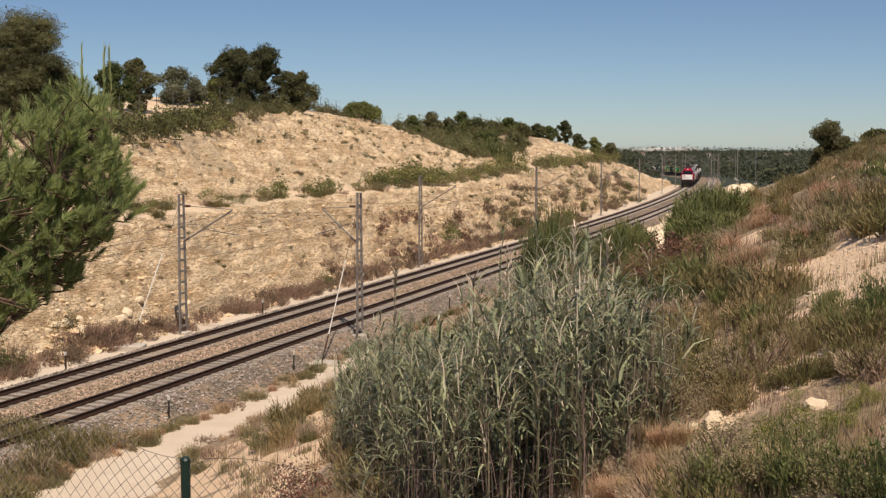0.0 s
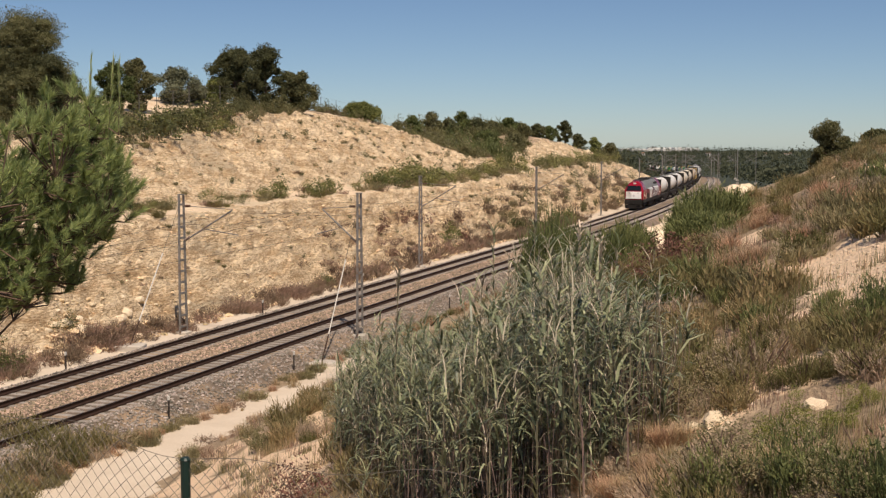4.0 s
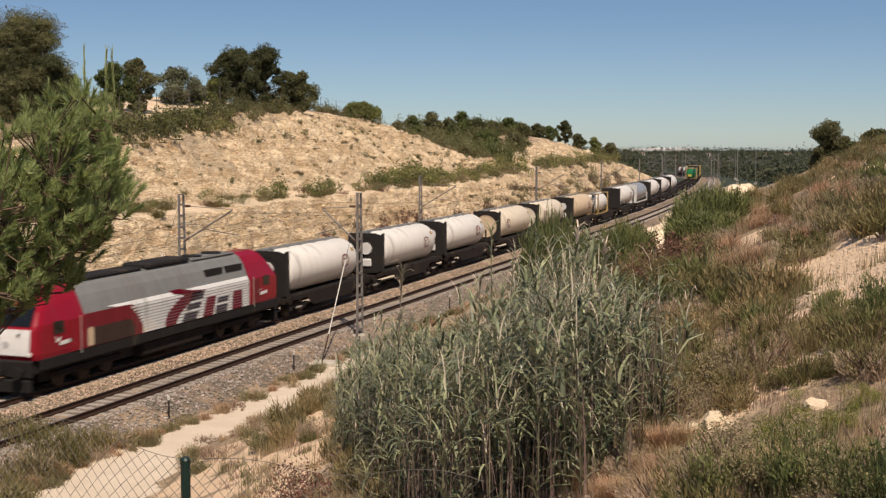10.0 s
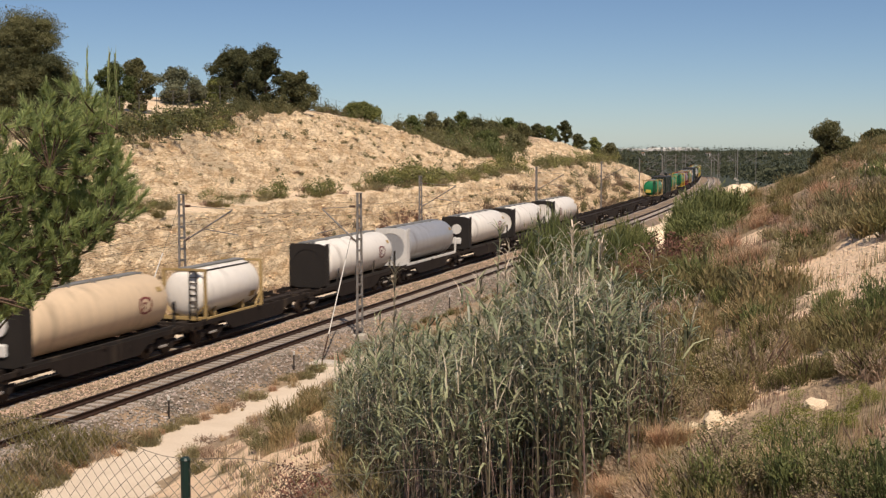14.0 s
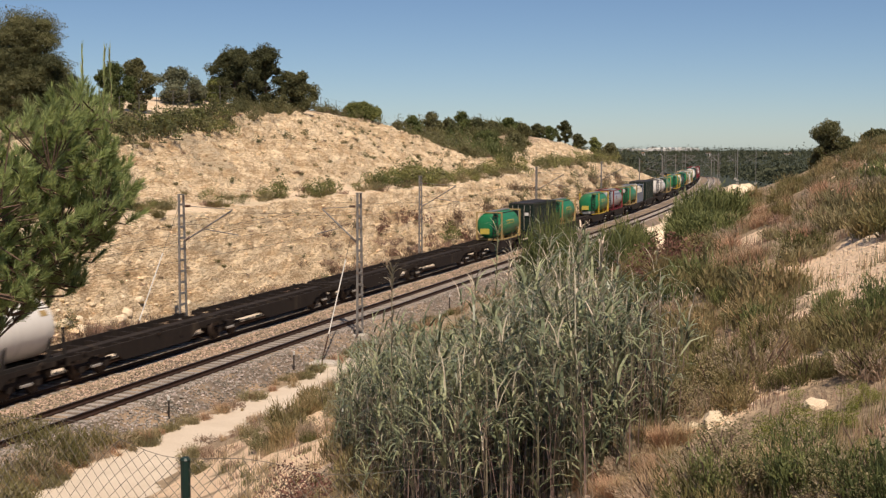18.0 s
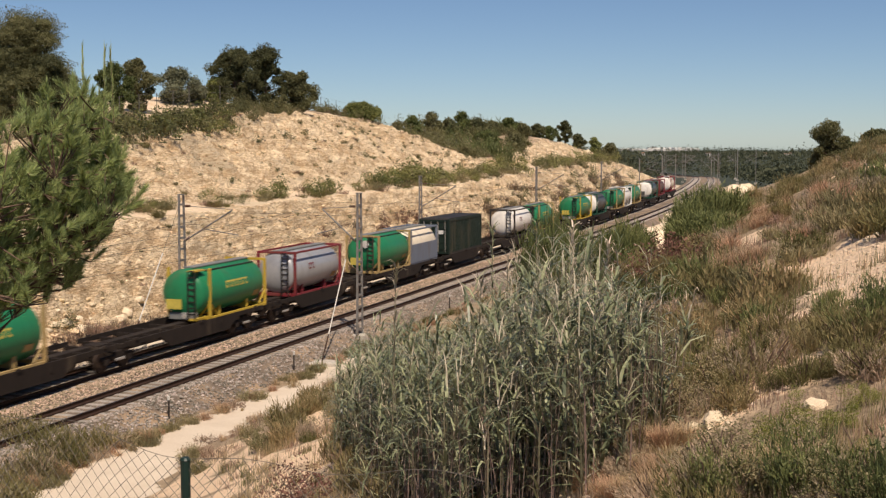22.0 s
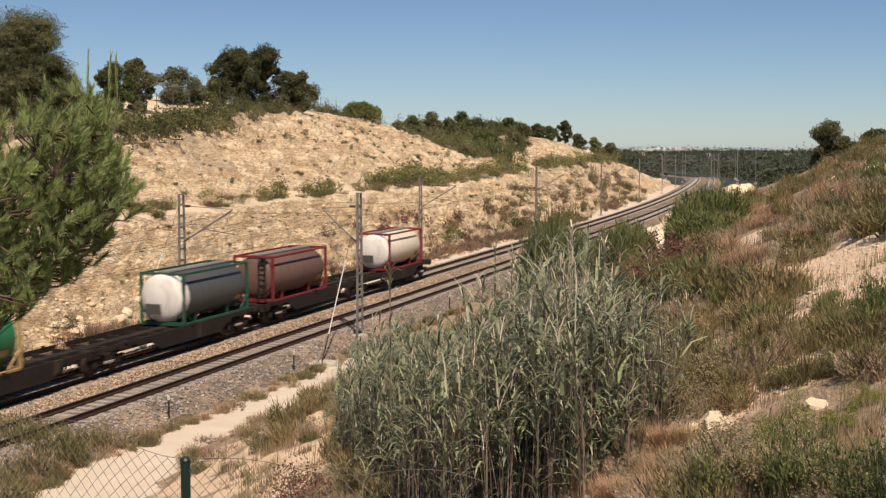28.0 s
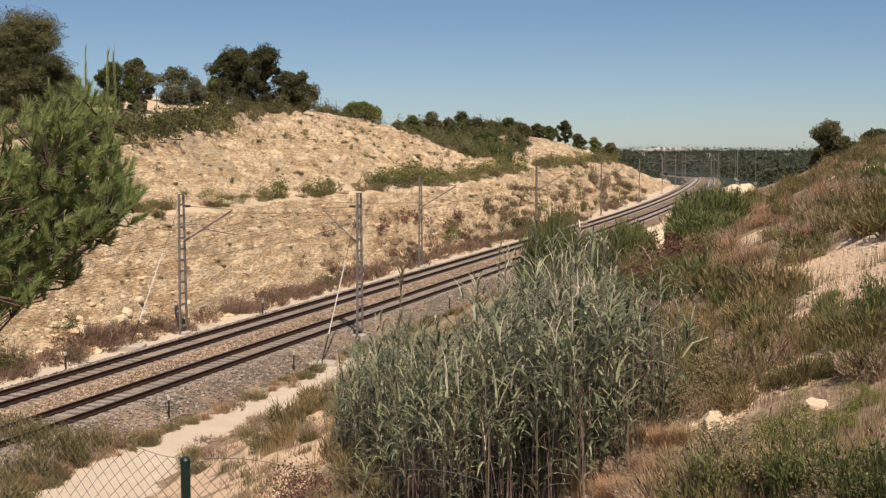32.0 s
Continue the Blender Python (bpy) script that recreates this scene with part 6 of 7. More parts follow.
def grow(kind, x, y, size, tall=1.0):
    nm, label, cat = TELL[kind]
    if math.hypot(x, y) > 125:      # too far to pick apart: joined below
        FAR_HEAP.setdefault(kind, []).append((x, y, size, float(vr.uniform(0, 6.283)), int(vr.integers(0, 4))))
        return None
    k = int(vr.integers(0, 4))
    far = math.hypot(x, y)
    near = far < 21
    ms = [("foliage", (KINDS if far < 17 else MID_KINDS if far < 95 else FAR_KINDS)[kind][k])]
    if near and kind in ("rust", "yellow", "broom", "heather", "olive", "sage", "leafgreen", "brown"):
        ms.append(("twig_frame", TWIGS[k % 3]))
    p = plant(nm, ms, x, y, label, cat, nm.replace("_", " ") + " plants", size, float(vr.uniform(0, 360)), 0.04)
    if tall != 1.0:
        p.scale = (size * KZ, size * KZ, size * tall * KZ)
    return p


def grow_sw(kind, s, w, size, tall=1.0):
    x, y = xy(s, w)
    return grow(kind, float(x), float(y), size, tall)


# tall broom bushes between the reeds and the track
TALL_BROOM = [sprig_mesh("foliage", L_BROOM, 340, 26, 1.0, 0.5, 0.15, 490 + k, 0.35) for k in range(3)]
for px, d, top, wide in ((952, 40, 398, 46), (975, 40, 366, 60), (998, 41, 372, 52), (1020, 42, 400, 40), (1082, 47, 398, 46), (1104, 48, 382, 56), (1128, 49, 388, 46), (1140, 50, 410, 30), (1222, 46, 345, 60), (1246, 47, 326, 70), (1270, 48, 318, 74), (1292, 49, 332, 50), (1235, 44, 372, 70), (1268, 44, 366, 70), (1208, 45, 372, 36)):
    x, y = sight(px, d)
    bush = plant("broom_bush", [("foliage", TALL_BROOM[int(px) % 3]), ("twig_frame", TWIGS[int(d) % 3])], x, y, "tall dark green broom bush beside the track", "bush", "tall broom bushes", 1.0, px * 7.0, 0.05)
    across, up = wide * 1.35 / FOCAL * d * KY, (sight_height(top, d) - ground_at(x, y)) * 1.02
    bush.scale = (across, across, max(up, 0.6))
# brown brush along the foot of the far cut, and up its gullies
for k in range(330):
    s = float(-10 + 122 * vr.random() ** 1.25)
    w = float(vr.uniform(4.3, 5.8))
    grow_sw("brown" if vr.random() < 0.97 else "green", s, w, float(vr.uniform(1.3, 2.3)))
for k in range(60):
    s = float(vr.normal(58, 12))
    grow_sw("brown" if vr.random() < 0.8 else "rust", s, float(vr.uniform(5.5, 9.0) - 0.03 * abs(s - 55)), float(vr.uniform(0.8, 1.7)))
for k in range(55):
    grow_sw("brown" if k % 5 else "dark", float(vr.uniform(84, 180)), float(vr.uniform(4.5, 9.0)), float(vr.uniform(1.2, 2.3)))
# green bushes on the shelf
for s, w, z in ((33, 12.0, 1.3), (36, 12.6, 1.0), (47.5, 12.6, 1.5), (50, 12.8, 1.6), (53, 13.4, 1.2), (63, 13.6, 1.7), (66, 14.2, 1.9), (69, 14.0, 1.8), (73, 14.6, 2.3), (76, 14.2, 2.0), (81, 14.6, 1.6), (24, 12.0, 1.2), (20, 12.2, 1.1), (89, 14.5, 1.5), (64, 5.9, 1.9), (65.5, 6.2, 1.6), (9.6, 5.9, 1.3)):
    grow_sw("green", s, w, z)
for k in range(46):
    grow_sw("brown" if k % 3 == 0 else "olive", float(vr.uniform(14, 150)), float(vr.uniform(11.2, 15.5)), float(vr.uniform(0.8, 1.7)))
for k in range(34):
    s = float(vr.uniform(26, 50))
    ht, hb = float(np.interp(s, *CREST)), float(np.interp(s, *BENCH))
    grow_sw(("green", "dark", "leafgreen")[k % 3], s, TOE + LOW_RUN * (hb + 0.4) + SHELF + UP_RUN * max(ht - hb - 0.6, 0) + float(vr.uniform(-1.6, 1.0)), float(vr.uniform(1.2, 2.2)))
for k in range(80):
    grow_sw(("green", "olive", "leafgreen", "green", "brown")[k % 5], float(vr.uniform(14, 98)), float(vr.normal(13.2, 0.9)), float(vr.uniform(0.8, 1.8)))
# scattered dark tussocks on both cuts
for k in range(560):
    s = float(vr.uniform(8, 100))
    w = float(vr.uniform(15.5, 24.5)) if k % 3 else float(vr.uniform(6.5, 10.5))
    grow_sw(("dark", "olive", "leafgreen", "brown")[k % 4], s, w, float(0.3 + 0.6 * vr.random() ** 2) * (1.0 if k % 3 else 0.7))
for k in range(60):
    s = float(vr.uniform(20, 62))
    ht, hb = float(np.interp(s, *CREST)), float(np.interp(s, *BENCH))
    grow_sw("dark" if k % 3 else "olive", s, TOE + LOW_RUN * (hb + 0.4) + SHELF + UP_RUN * max(ht - hb - 0.6, 0) + float(vr.uniform(-0.8, 2.5)), float(vr.uniform(1.0, 1.9)))
for k in range(90):
    s = float(vr.uniform(78, 165))
    grow_sw(("brown", "brown", "olive", "dark", "brown")[k % 5], s, float(vr.uniform(5.0, 10.0)), float(vr.uniform(1.0, 2.2)))
for k in range(80):
    grow_sw(("olive", "dark", "green")[k % 3], float(vr.uniform(70, 185)), float(vr.uniform(11.2, 15.5)), float(vr.uniform(1.2, 2.4)))
# dark scrub along the crest and on the rise beyond
for k in range(190):
    s = float(vr.uniform(8, 118))
    ht, hb = float(np.interp(s, *CREST)), float(np.interp(s, *BENCH))
    top = TOE + LOW_RUN * (hb + 0.4) + SHELF + UP_RUN * max(ht - hb - 0.6, 0)
    grow_sw("dark" if k % 4 else "brown", s, top + float(vr.uniform(0.3, 6.0)), float(vr.uniform(0.8, 1.7)))
for k in range(150):
    s = float(vr.uniform(100, 165))
    grow_sw("dark" if k % 3 else "broom", s, float(vr.uniform(16 if s < 134 else 25, 44)), float(vr.uniform(1.3, 2.6)))
# tufts along the ballast foot and the path
for k in range(150):
    grow_sw(("tan", "grass", "pink", "olive")[k % 4], float(-9 + 55 * vr.random() ** 1.5), float(vr.normal(-8.1, 0.25)), float(vr.uniform(0.55, 1.35)))
for k in range(60):
    s = float(vr.uniform(-14, 40))
    pf = float(np.interp(s, *PATH_EDGE))
    grow_sw(("olive", "tan", "grass", "sage")[k % 4], s, pf - abs(float(vr.normal(0, 0.9))), float(vr.uniform(0.7, 1.5)))
# the washed-out patches of the near bank, across and down the view, which stay open
OPEN = ((1290, 690, 66, 28), (1305, 645, 60, 18), (1225, 796, 50, 20), (1335, 815, 32, 50), (1000, 862, 60, 26), (1510, 525, 95, 95), (1275, 785, 34, 22), (1180, 700, 30, 34), (480, 850, 90, 60), (1120, 850, 110, 50), (1470, 780, 120, 95))


def open_spot(px, py):
    return any(((px - a) / c) ** 2 + ((py - b) / e) ** 2 < 1 for a, b, c, e in OPEN)


def row_of(x, y):
    """How far down the view the ground at (x, y) lies."""
    return LEVEL + (EYE[2] - ground_at(x, y)) / y * FOCAL


# the near bank
placed = 0
while placed < 270:
    d = 7.0 + 62 * vr.random() ** (2.3 if placed % 2 else 1.2)
    px = vr.uniform(430, 1610)
    x, y = sight(px, d)
    s, w = (float(q) for q in sw(x, y))
    if w > -8.6 or math.hypot(x - 6.7, y - 37.9) < 2.0 or (s < 16 and w > -12.0) or (-3.2 < x < 3.4 and 10.4 < y < 21 and px < 1130) or (px < 620 and d < 30 and w < -15 and vr.random() < 0.5):
        continue
    if open_spot(px, row_of(x, y)) or (sand_patch(s, w) > 0.5 and vr.random() < 0.86):
        continue
    if (d < 15 and vr.random() < 0.5) or (px > 1340 and d < 11.5):
        continue
    u = vr.random()
    if 1290 < px < 1520 and 20 < d < 48 and u < 0.62:
        kind = "pink" if u < 0.34 else "olive" if u < 0.5 else "sage"
    elif d > 20 and px > 1150 and u < 0.5:
        kind = "broom" if u < 0.12 else "leafgreen" if u < 0.26 else "heather"
    else:
        kind = "heather" if u < 0.30 else "olive" if u < 0.44 else "leafgreen" if u < 0.56 else "broom" if u < 0.64 else "sage" if u < 0.84 else "tan" if u < 0.92 else "grass" if u < 0.96 else "brown"
    grow(kind, x, y, float(vr.uniform(0.5, 1.45)) * (1.2 if d > 22 else 1.0) * (0.85 if d < 14 else 1.0) * (0.6 if kind in ("broom", "brown") and d < 24 else 1.0), float(vr.uniform(0.8, 1.25)))
    placed += 1
more = 0
while more < 170:
    d, px = float(vr.uniform(17, 70)), float(vr.uniform(1090, 1600))
    x, y = sight(px, d)
    s, w = (float(q) for q in sw(x, y))
    if w > -9.5 or open_spot(px, row_of(x, y)) or sand_patch(s, w) > 0.5 or (1130 < px < 1215 and d > 36) or math.hypot(x - 6.7, y - 37.9) < 2.0:
        continue
    u = vr.random()
    grass_here = 1280 < px < 1510 and 24 < d < 46
    kind = "pink" if grass_here and u < 0.62 else "heather" if u < 0.55 else "leafgreen" if u < 0.75 else "olive" if u < 0.9 else "sage"
    grow(kind, x, y, float(vr.uniform(0.9, 1.7)), float(vr.uniform(0.75, 1.15)))
    more += 1
for x, y, sz in ((6.61, 38.30, 1.7), (7.24, 38.76, 1.6), (6.15, 38.08, 1.4), (6.88, 39.44, 1.6), (7.60, 39.22, 1.3), (-2.35, 20.52, 1.0), (-2.90, 23.37, 1.1)):
    grow("rust", x, y, sz)

# single bushes that stand out: kind, foot across and down the view, spread and height on it
for kind, px, py, wide, high in (("leafgreen", 1432, 722, 130, 105), ("leafgreen", 1475, 705, 90, 70), ("yellow", 1395, 805, 130, 105), ("yellow", 1470, 790, 130, 100), ("yellow", 1545, 735, 100, 75), ("leafgreen", 1450, 868, 150, 100), ("yellow", 1535, 850, 150, 95),
                                 ("leafgreen", 1380, 735, 90, 70), ("broom", 1470, 600, 60, 90), ("broom", 1545, 640, 70, 110), ("heather", 1455, 600, 60, 80), ("leafgreen", 1490, 530, 60, 24), ("leafgreen", 1520, 545, 50, 22),
                                 ("olive", 470, 798, 100, 62), ("heather", 500, 790, 90, 68), ("leafy", 445, 790, 70, 42), ("olive", 520, 770, 90, 62), ("brown", 380, 815, 70, 60), ("brown", 360, 790, 50, 34), ("heather", 545, 740, 70, 60), ("olive", 560, 715, 60, 45), ("grass", 520, 850, 60, 60), ("grass", 560, 860, 60, 66),
                                 ("tan", 250, 792, 70, 46), ("tan", 225, 806, 60, 40), ("tan", 385, 738, 70, 42), ("brown", 400, 728, 60, 38), ("tan", 515, 690, 60, 32), ("olive", 320, 755, 60, 36), ("olive", 285, 770, 50, 30), ("olive", 440, 712, 70, 34), ("grass", 545, 668, 40, 22)):
    x, y = foot(px, py)
    size = wide / (1.6 if kind in ("yellow", "leafy") else 1.1) / FOCAL * y / KZ
    grow(kind, x, y, size, high / wide * 1.25)
# brush on the ballast foot below the near pine
fill = 0
while fill < 70:
    px, py = float(vr.uniform(-30, 215)), float(vr.uniform(772, 930))
    if py < 772 + 0.13 * max(px, 0) or py > 885 - 0.38 * px + 45 * (px < 20):
        continue
    x, y = foot(px, py)
    grow(("leafgreen", "olive", "sage", "leafgreen", "grass")[fill % 5], x, y, float(vr.uniform(1.3, 2.2)), float(vr.uniform(0.8, 1.15)))
    fill += 1
# close cover of the near bank, open only on the washed-out patches
fill = 0
while fill < 140:
    px, py = float(vr.uniform(1085, 1600)), float(490 + 420 * vr.random() ** 0.8)
    if open_spot(px, py):
        continue
    x, y = foot(px, py)
    u = vr.random()
    kind = "heather" if u < 0.25 else "leafgreen" if u < 0.46 else "leafy" if u < 0.62 else "broom" if u < 0.72 else "sage" if u < 0.84 else "grass" if u < 0.90 else "tan"
    if py > 800 and px < 1400 and u < 0.5:
        kind = "tan" if u < 0.3 else "sage"
    grow(kind, x, y, float(vr.uniform(0.5, 1.05)) * (0.8 if kind == "broom" else 1.0), float(vr.uniform(0.75, 1.15)))
    fill += 1
for k in range(40):
    x, y = foot(float(vr.uniform(1040, 1230)), float(vr.uniform(815, 900)))
    grow(("tan", "tan", "sage", "pink")[k % 4], x, y, float(vr.uniform(0.4, 0.8)), float(vr.uniform(0.7, 1.0)))
# grass and seedlings among the reeds' flank and on the slope behind them
fill = 0
while fill < 90:
    px, py = float(vr.uniform(545, 720)), float(vr.uniform(640, 900))
    if py < 1010 - 0.55 * px or py > 640 + 1.6 * (px - 480):
        continue
    x, y = foot(px, py)
    grow(("grass", "heather", "grass", "olive", "tan")[fill % 5], x, y, float(vr.uniform(0.8, 1.5)), float(vr.uniform(0.9, 1.3)))
    fill += 1

# ---- grass and litter between the bushes ----
def meadow(name, mat, n, seed, label, near, far, px0, px1, high, wide, keep):
    r = np.random.default_rng(seed)
    m = n // 45
    d = near + (far - near) * r.random(m) ** 2.0
    px = r.uniform(px0, px1, m)
    k = r.integers(0, m, n)
    x, y = (q[k] + r.normal(0, 0.11, n) for q in sight(px, d))
    d = y
    s, w = sw(x, y)
    pf = np.interp(s, *PATH_EDGE)
    ok = (w < pf - 0.1) & (fbm(s / 1.1, w / 1.1, 3, seed) + 0.5 * fbm(s / 4.0, w / 4.0, 2, seed + 5) > keep) & (((sand_patch(s, w) < 0.5) & (fbm(s / 1.4, w / 1.4, 4, 91) < 0.45)) | (r.random(n) < 0.12))
    x, y, s, w, d = x[ok], y[ok], s[ok], w[ok], d[ok]
    m = len(x)
    v, f = blades(np.stack([x, y, land(s, w) - 0.02], 1), r.uniform(0, 6.283, m), np.abs(r.normal(0.15, 0.25, m)), r.uniform(0.1, 1.3, m), high * r.uniform(0.35, 1.1, m) * (0.7 + d / 40), wide * (0.6 + d / 18) * r.uniform(0.6, 1.3, m), 1)
    tagged(new(name, raw_mesh(name, v, f, mat)), label, "grass", kind="stuff")


meadow("dry_grass", L_TAN, 60000, 71, "thin tan dry grass over the near bank", 4.8, 60, 380, 1640, 0.30, 0.007, 0.1)
meadow("green_grass", L_GRASS, 60000, 72, "thin olive-green grass over the near bank", 4.8, 60, 380, 1640, 0.34, 0.007, 0.1)
meadow("twig_litter", L_BROWN, 40000, 74, "thin brown dead twigs over the near bank", 4.8, 40, 380, 1640, 0.20, 0.006, -0.9)
meadow("heath_stems", L_SAGE, 55000, 73, "fine grey-brown dead stems over the near bank", 4.8, 70, 380, 1640, 0.30, 0.006, 0.0)

M_RUBBLE = material("marl_rubble", (0.86, 0.68, 0.44), (0.56, 0.40, 0.23), 0.95, scale=1.5, fine=9, bump=0.5, dist=0.03, island=0.22)
# rubble: broken stones lying on the cut faces
rub = np.random.default_rng(404)


def rubble(n, s0, s1, w0, w1, big):
    s, w = rub.uniform(s0, s1, n), rub.uniform(w0, w1, n)
    ok = fbm(s / 3.0, w / 1.8, 3, 88) + 0.5 * rub.random(n) > 0.1
    s, w = s[ok], w[ok]
    x, y = xy(s, w)
    size = 0.04 + big * rub.random(len(s)) ** 3
    shape = IV[None] * rub.uniform(0.55, 1.35, (len(s), len(IV), 1)) * size[:, None, None] * np.array([1.3, 1.1, 0.65])
    return (shape + np.stack([x, y, land(s, w) + size * 0.2], 1)[:, None]).reshape(-1, 3)


bm = bmesh.new()
bmesh.ops.create_icosphere(bm, subdivisions=1, radius=1.0)
IV = np.array([tuple(q.co) for q in bm.verts])
IF = np.array([[q.index for q in p.verts] for p in bm.faces])
bm.free()
for nm, args, words in (("cut_rubble", (3600, -2, 100, TOE + 0.2, TOE + 5.6, 0.10), "pale broken stones lying on the lower cut face"), ("slope_rubble", (3000, 8, 95, 15.5, 25.0, 0.10), "pale broken stones lying on the upper slope"), ("toe_rubble", (2500, -6, 90, TOE - 1.3, TOE + 0.4, 0.2), "pale broken stones at the foot of the cut")):
    rv = rubble(*args)
    rf = (IF[None] + (len(IV) * np.arange(len(rv) // len(IV)))[:, None, None]).reshape(-1, 3)
    tagged(new(nm, raw_mesh(nm, rv, rf, M_RUBBLE)), words, "stones", kind="stuff")

peb = np.random.default_rng(303)
pd = 6.5 + 40 * peb.random(9000) ** 2
pb = peb.uniform(900, 1640, 9000)
qx, qy = sight(pb, pd)
qs, qw = sw(qx, qy)
keep = (qw < -15) & (sand_patch(qs, qw) + 0.25 * peb.random(9000) > 0.42)
qx, qy, qs, qw = qx[keep], qy[keep], qs[keep], qw[keep]
bm = bmesh.new()
bmesh.ops.create_icosphere(bm, subdivisions=1, radius=1.0)
IV = np.array([tuple(q.co) for q in bm.verts])
IF = np.array([[q.index for q in p.verts] for p in bm.faces])
bm.free()
size = 0.012 + 0.05 * peb.random(len(qx)) ** 3
shape = IV[None] * peb.uniform(0.6, 1.3, (len(qx), len(IV), 1)) * size[:, None, None] * np.array([1.2, 1.0, 0.7])
pv = (shape + np.stack([qx, qy, land(qs, qw)], 1)[:, None]).reshape(-1, 3)
pf = (IF[None] + (len(IV) * np.arange(len(qx)))[:, None, None]).reshape(-1, 3)
M_PEBBLE = material("pale_pebble", (0.66, 0.55, 0.41), (0.44, 0.34, 0.24), 0.95, scale=6, fine=30, bump=0.3, island=0.3)
tagged(new("pebble_scatter", raw_mesh("pebble_scatter", pv, pf, M_PEBBLE)), "pale small pebbles over the bare soil patches", "pebbles", kind="stuff")

for kind, spots in FAR_HEAP.items():
    vs, fs, off = [], [], 0
    for x, y, size, turn, k in spots:
        me = FAR_KINDS[kind][k]
        co = np.empty(len(me.vertices) * 3, np.float32)
        me.vertices.foreach_get("co", co)
        co = co.reshape(-1, 3) * size
        c, s = math.cos(turn), math.sin(turn)
        vs.append(np.stack([co[:, 0] * c - co[:, 1] * s + x, co[:, 0] * s + co[:, 1] * c + y, co[:, 2] + ground_at(x, y) - 0.04], 1))
        fs += [tuple(i + off for i in p.vertices) for p in me.polygons]
        off += len(co)
    tagged(new("far_scrub", raw_mesh("far_scrub", np.concatenate(vs), fs, FAR_KINDS[kind][0].materials[0])), "distant " + TELL[kind][1].split(" on ")[0].split(" at ")[0].split(" along ")[0] + " cover on the cutting", "scrub", kind="stuff")

# ---- pale rocks ----
M_BOULDER = material("pale_limestone_rock", (0.86, 0.73, 0.54), (0.60, 0.47, 0.31), 0.95, scale=2.5, fine=14, bump=0.6, dist=0.04, object_random=0.12)


def rock_mesh(seed):
    bm = bmesh.new()
    bmesh.ops.create_icosphere(bm, subdivisions=2, radius=0.5)
    for v in bm.verts:
        q = v.co.normalized()
        k = 1 + 0.35 * noise.noise(q * 1.7 + Vector((seed * 3.1, 0, 0))) + 0.15 * noise.noise(q * 4.1 + Vector((0, seed, 0)))
        v.co = Vector((q.x * 0.62, q.y * 0.5, q.z * 0.4)) * k
    me = bpy.data.meshes.new("rock")
    bm.to_mesh(me)
    bm.free()
    me.materials.append(M_BOULDER)
    return me


ROCKS = [rock_mesh(k) for k in range(5)]


def rock(x, y, size, label, group):
    ob = new("rock", ROCKS[int(vr.integers(0, 5))])
    ob.matrix_basis = pose(x, y, ground_at(x, y) + 0.02 * size, float(vr.uniform(-20, 20)), float(vr.uniform(-20, 20)), float(vr.uniform(0, 360))) @ Matrix.Diagonal((size, size, size, 1))
    tagged(ob, label, "rock", group)


for k in range(90):
    s = float(-2 + 20 * vr.random() ** 1.3) if k < 70 else float(vr.uniform(10, 110))
    x, y = xy(s, float(vr.uniform(4.6, 7.2)))
    rock(float(x), float(y), float(0.25 + 0.5 * vr.random() ** 2), "pale limestone rock fallen at the foot of the cutting", "fallen rocks")
for x, y, z in ((11.67, 67.26, 3.2), (12.40, 68.40, 3.4), (13.21, 70.68, 3.0), (14.30, 72.39, 3.4), (12.31, 69.54, 2.2), (15.02, 71.14, 2.4), (13.58, 68.97, 1.8), (54.75, 233.70, 6.0), (56.56, 234.84, 5.0)):
    rock(x, y, z, "large pale limestone outcrop on the near bank", "outcrops")
for k in range(60):
    d = float(vr.uniform(10, 40))
    x, y = sight(float(vr.uniform(420, 1560)), d)
    if float(sw(x, y)[1]) < -13:
        rock(x, y, float(0.08 + 0.3 * vr.random() ** 2), "small pale stone on the dry bank", "bank stones")

# ---- fence on the hilltop ----
M_FENCE = material("fence_post_grey", (0.16, 0.15, 0.14), rough=0.7, bump=0.0)
hf = new("hilltop_fence")
tagged(hf, "grey wire fence along the edge of the hilltop", "fence")
prev = None
for s in np.arange(30, 116, 3.0):
    ht, hb = float(np.interp(s, *CREST)), float(np.interp(s, *BENCH))
    w = TOE + LOW_RUN * (hb + 0.4) + SHELF + UP_RUN * max(ht - hb - 0.6, 0) + 5.5
    x, y = (float(q) for q in xy(s, w))
    g = ground_at(x, y)
    part("post", rod_bm((x, y, g - 0.2), (x, y, g + 2.0), 0.035, sides=6), M_FENCE, hf)
    if prev is not None:
        for q in (0.7, 1.3, 1.95):
            part("strand", rod_bm((prev[0], prev[1], prev[2] + q), (x, y, g + q), 0.008, sides=3), M_FENCE, hf)
    prev = (x, y, g)

# ---- woods and town of the far plain ----
r = np.random.default_rng(90)
n = 4200
d = 270 + 3300 * r.random(n) ** 1.9
px = r.uniform(980, 1640, n)
x, y = sight(px, d)
s, w = sw(x, y)
ok = (np.abs(w + 2) > 16) & (s > 238)
x, y, s, w, d = x[ok], y[ok], s[ok], w[ok], d[ok]
g = land(s, w)
m = 30
size = r.uniform(2.0, 4.2, len(x)) * (1 + d / 2500) * np.where(r.random(len(x)) < 0.12, 1.8, 1.0)
cen = np.stack([x, y, g + size * 0.55], 1)[:, None, :] + r.normal(size=(len(x), m, 3)) * (size[:, None, None] * np.array([0.55, 0.55, 0.30]))
v, f = flakes(cen.reshape(-1, 3), np.repeat(size * 0.19, m) * r.uniform(0.5, 1.3, len(x) * m), r, 1.3)
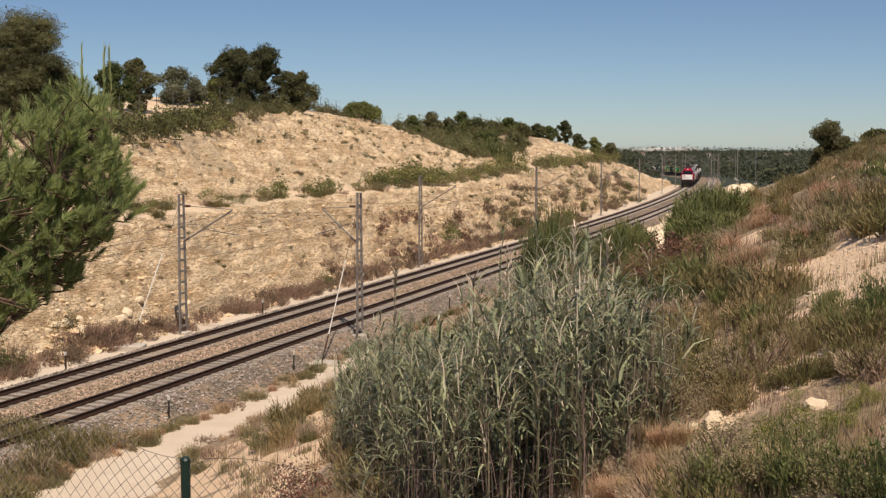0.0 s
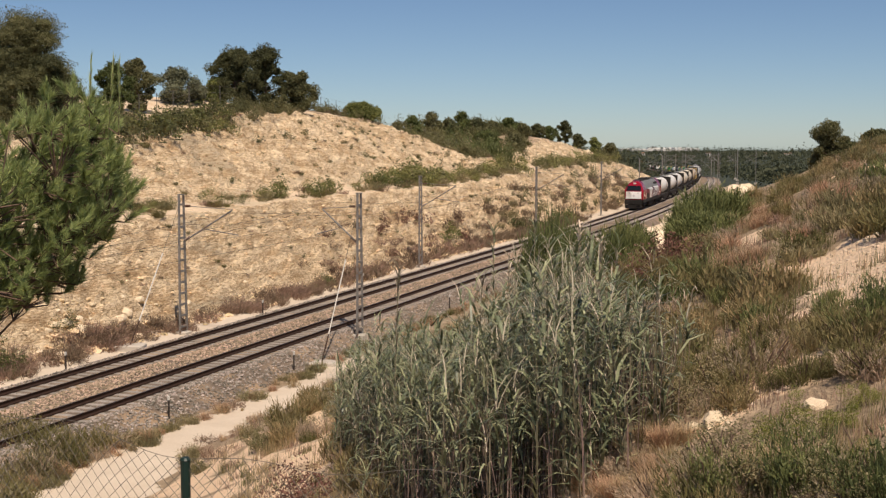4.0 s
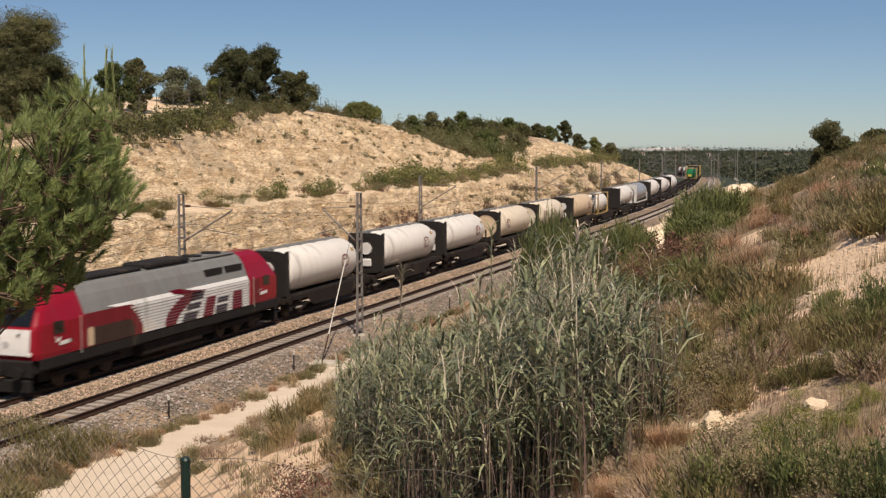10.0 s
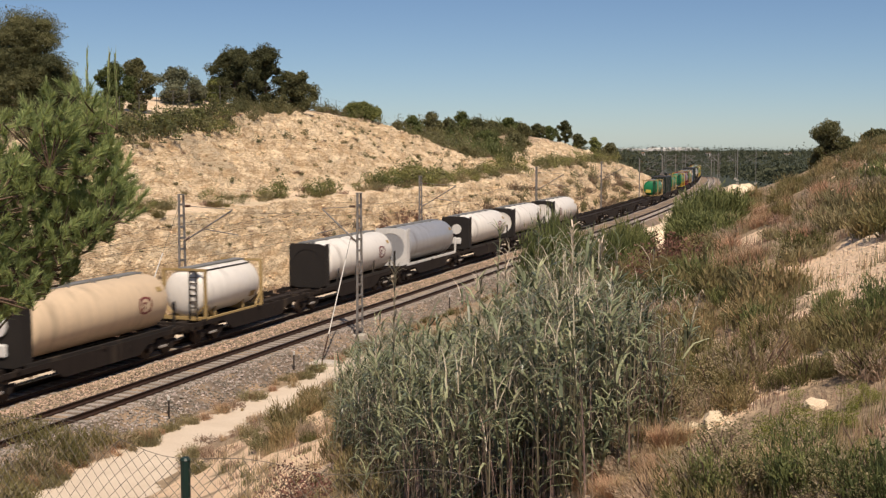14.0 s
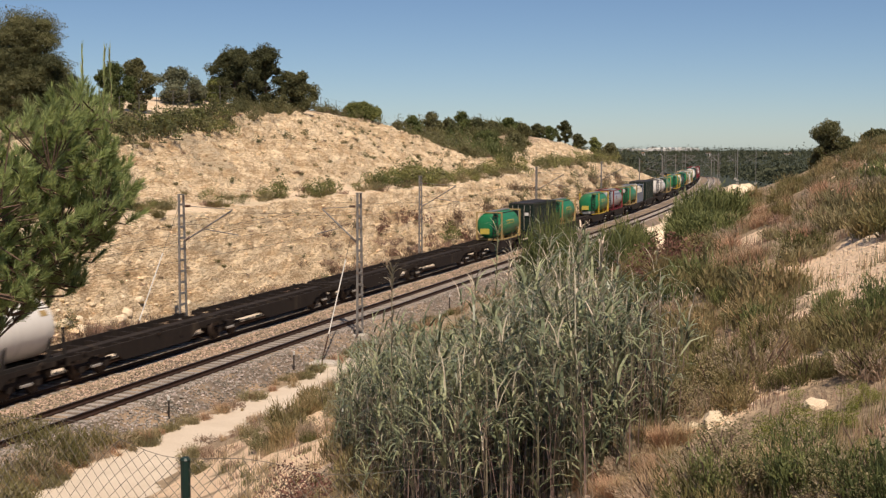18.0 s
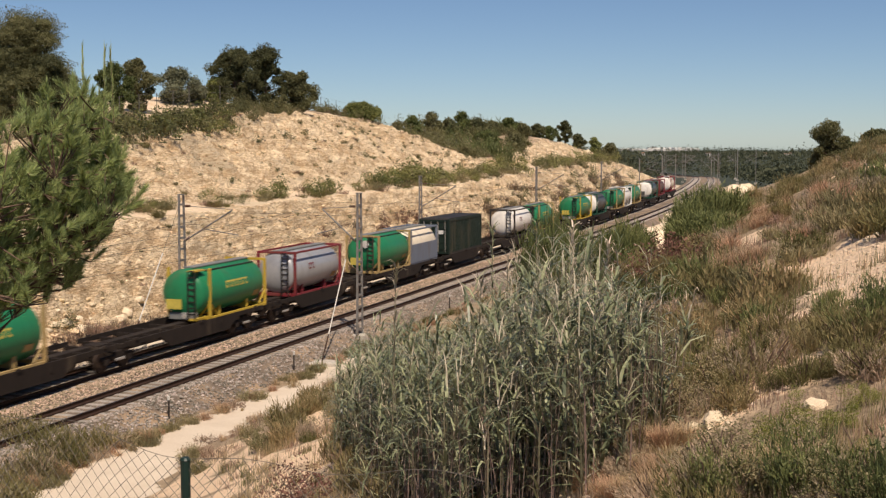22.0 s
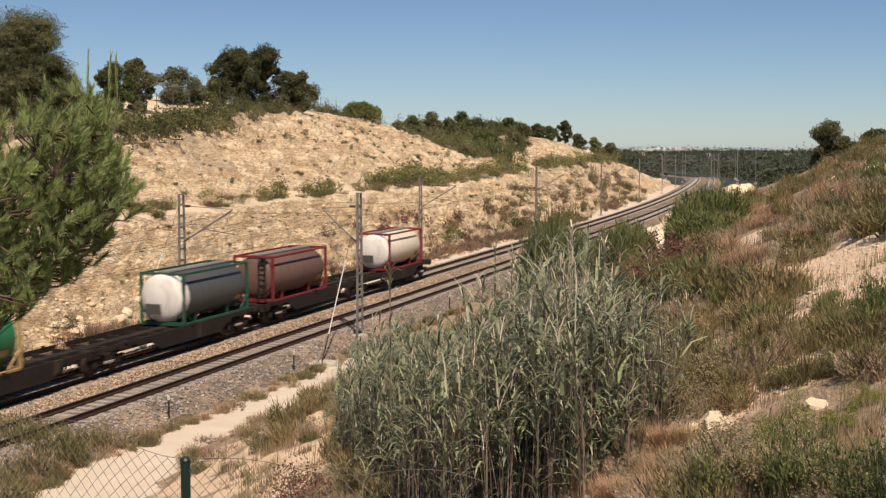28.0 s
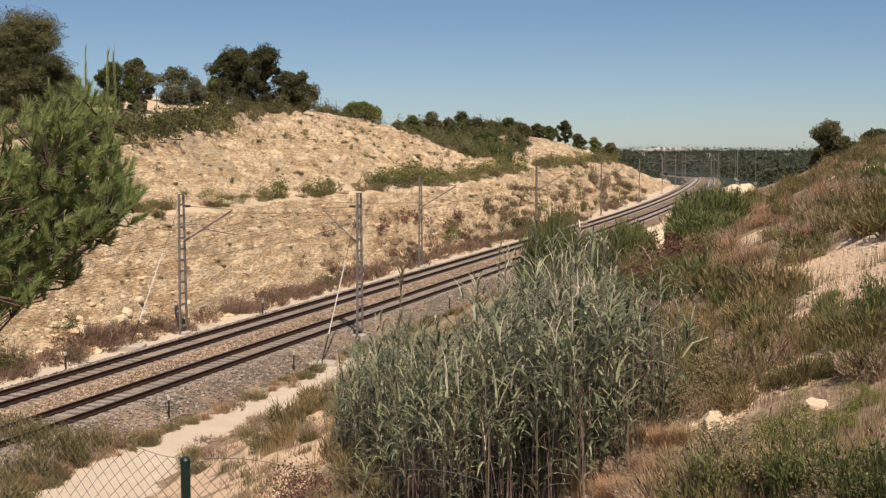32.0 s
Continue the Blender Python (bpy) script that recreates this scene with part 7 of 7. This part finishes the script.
tagged(new("far_woods", raw_mesh("far_woods", v, f, L_FAR)), "dark pine woods and scrub over the far plain", "woods", kind="stuff")
M_WALL = material("far_white_wall", (0.78, 0.76, 0.72), (0.62, 0.60, 0.56), 0.8, scale=0.2, fine=2.0, bump=0.0, island=0.2)
M_TILE = material("far_roof_tile", (0.42, 0.25, 0.17), rough=0.8, scale=0.5, fine=3, bump=0.0)
M_PANE = material("far_window", (0.05, 0.06, 0.07), rough=0.3, bump=0.0)


def house(px, dist, wide, deep, high, base_y, roof=True):
    z = sight_height(base_y, dist)
    x, dist = sight(px, dist)
    root = new("house")
    root.matrix_basis = pose(x, dist, z, 0, 0, float(vr.uniform(-40, 40)))
    tagged(root, "small white house far off on the plain", "house", "far houses")
    part("wall", box_bm(-wide / 2, wide / 2, -deep / 2, deep / 2, -1.0, high), M_WALL, root)
    if roof:
        bm = bmesh.new()
        a = [bm.verts.new(p) for p in ((-wide / 2 - 0.4, -deep / 2 - 0.4, high), (wide / 2 + 0.4, -deep / 2 - 0.4, high), (wide / 2 + 0.4, deep / 2 + 0.4, high), (-wide / 2 - 0.4, deep / 2 + 0.4, high), (-wide / 2, 0, high + deep * 0.22), (wide / 2, 0, high + deep * 0.22))]
        for q in ((0, 1, 5, 4), (2, 3, 4, 5), (3, 0, 4), (1, 2, 5), (3, 2, 1, 0)):
            bm.faces.new([a[i] for i in q])
        part("roof", bm, M_TILE, root, "dull tiled roof")
    for k in range(max(2, int(wide / 4))):
        xx = -wide / 2 + wide * (k + 0.5) / max(2, int(wide / 4))
        part("window", box_bm(xx - 0.5, xx + 0.5, -deep / 2 - 0.05, -deep / 2 + 0.05, high * 0.4, high * 0.4 + 1.3), M_PANE, root)


for px, dist, wd, dp, hh in ((1252, 1500, 6, 5, 2.5), (1389, 1900, 6, 5, 2.5), (1352, 1700, 7, 6, 3), (1395, 1850, 9, 6, 3), (1170, 1700, 8, 6, 3), (1135, 1700, 7, 6, 3)):
    house(px, dist, wd, dp, hh, base_y=275)
for k in range(46):
    house(float(vr.uniform(1098, 1236)), float(vr.uniform(2900, 3700)), float(vr.uniform(8, 22)), 10.0, float(vr.uniform(4, 11)), base_y=267.5, roof=False)


def motions():
    for thing, off in MOVERS:
        rows = []
        for k in range(33):
            s = FRONT_AT_9 - SPEED * (k - 9) + off
            x, y = xy(s, 0.0)
            rows.append((float(k), pose(float(x), float(y), float(dip(s)), math.degrees(math.atan(float(dip(s + 3) - dip(s - 3)) / 6)), 0, heading(s))))
        walk(thing, rows)
    for thing, base, lean, turn, pace, phase in SWAYERS:
        rows = []
        for k in range(65):
            t = k * 0.5
            g = math.sin(pace * t + phase) * 0.6 + math.sin(pace * 0.43 * t + 1.7 * phase) * 0.5
            q = math.sin(pace * 0.8 * t + 2.1 * phase)
            rows.append((t, base @ pose(0, 0, 0, lean * q * 0.6, lean * g, turn * q)))
        walk(thing, rows)


motions()
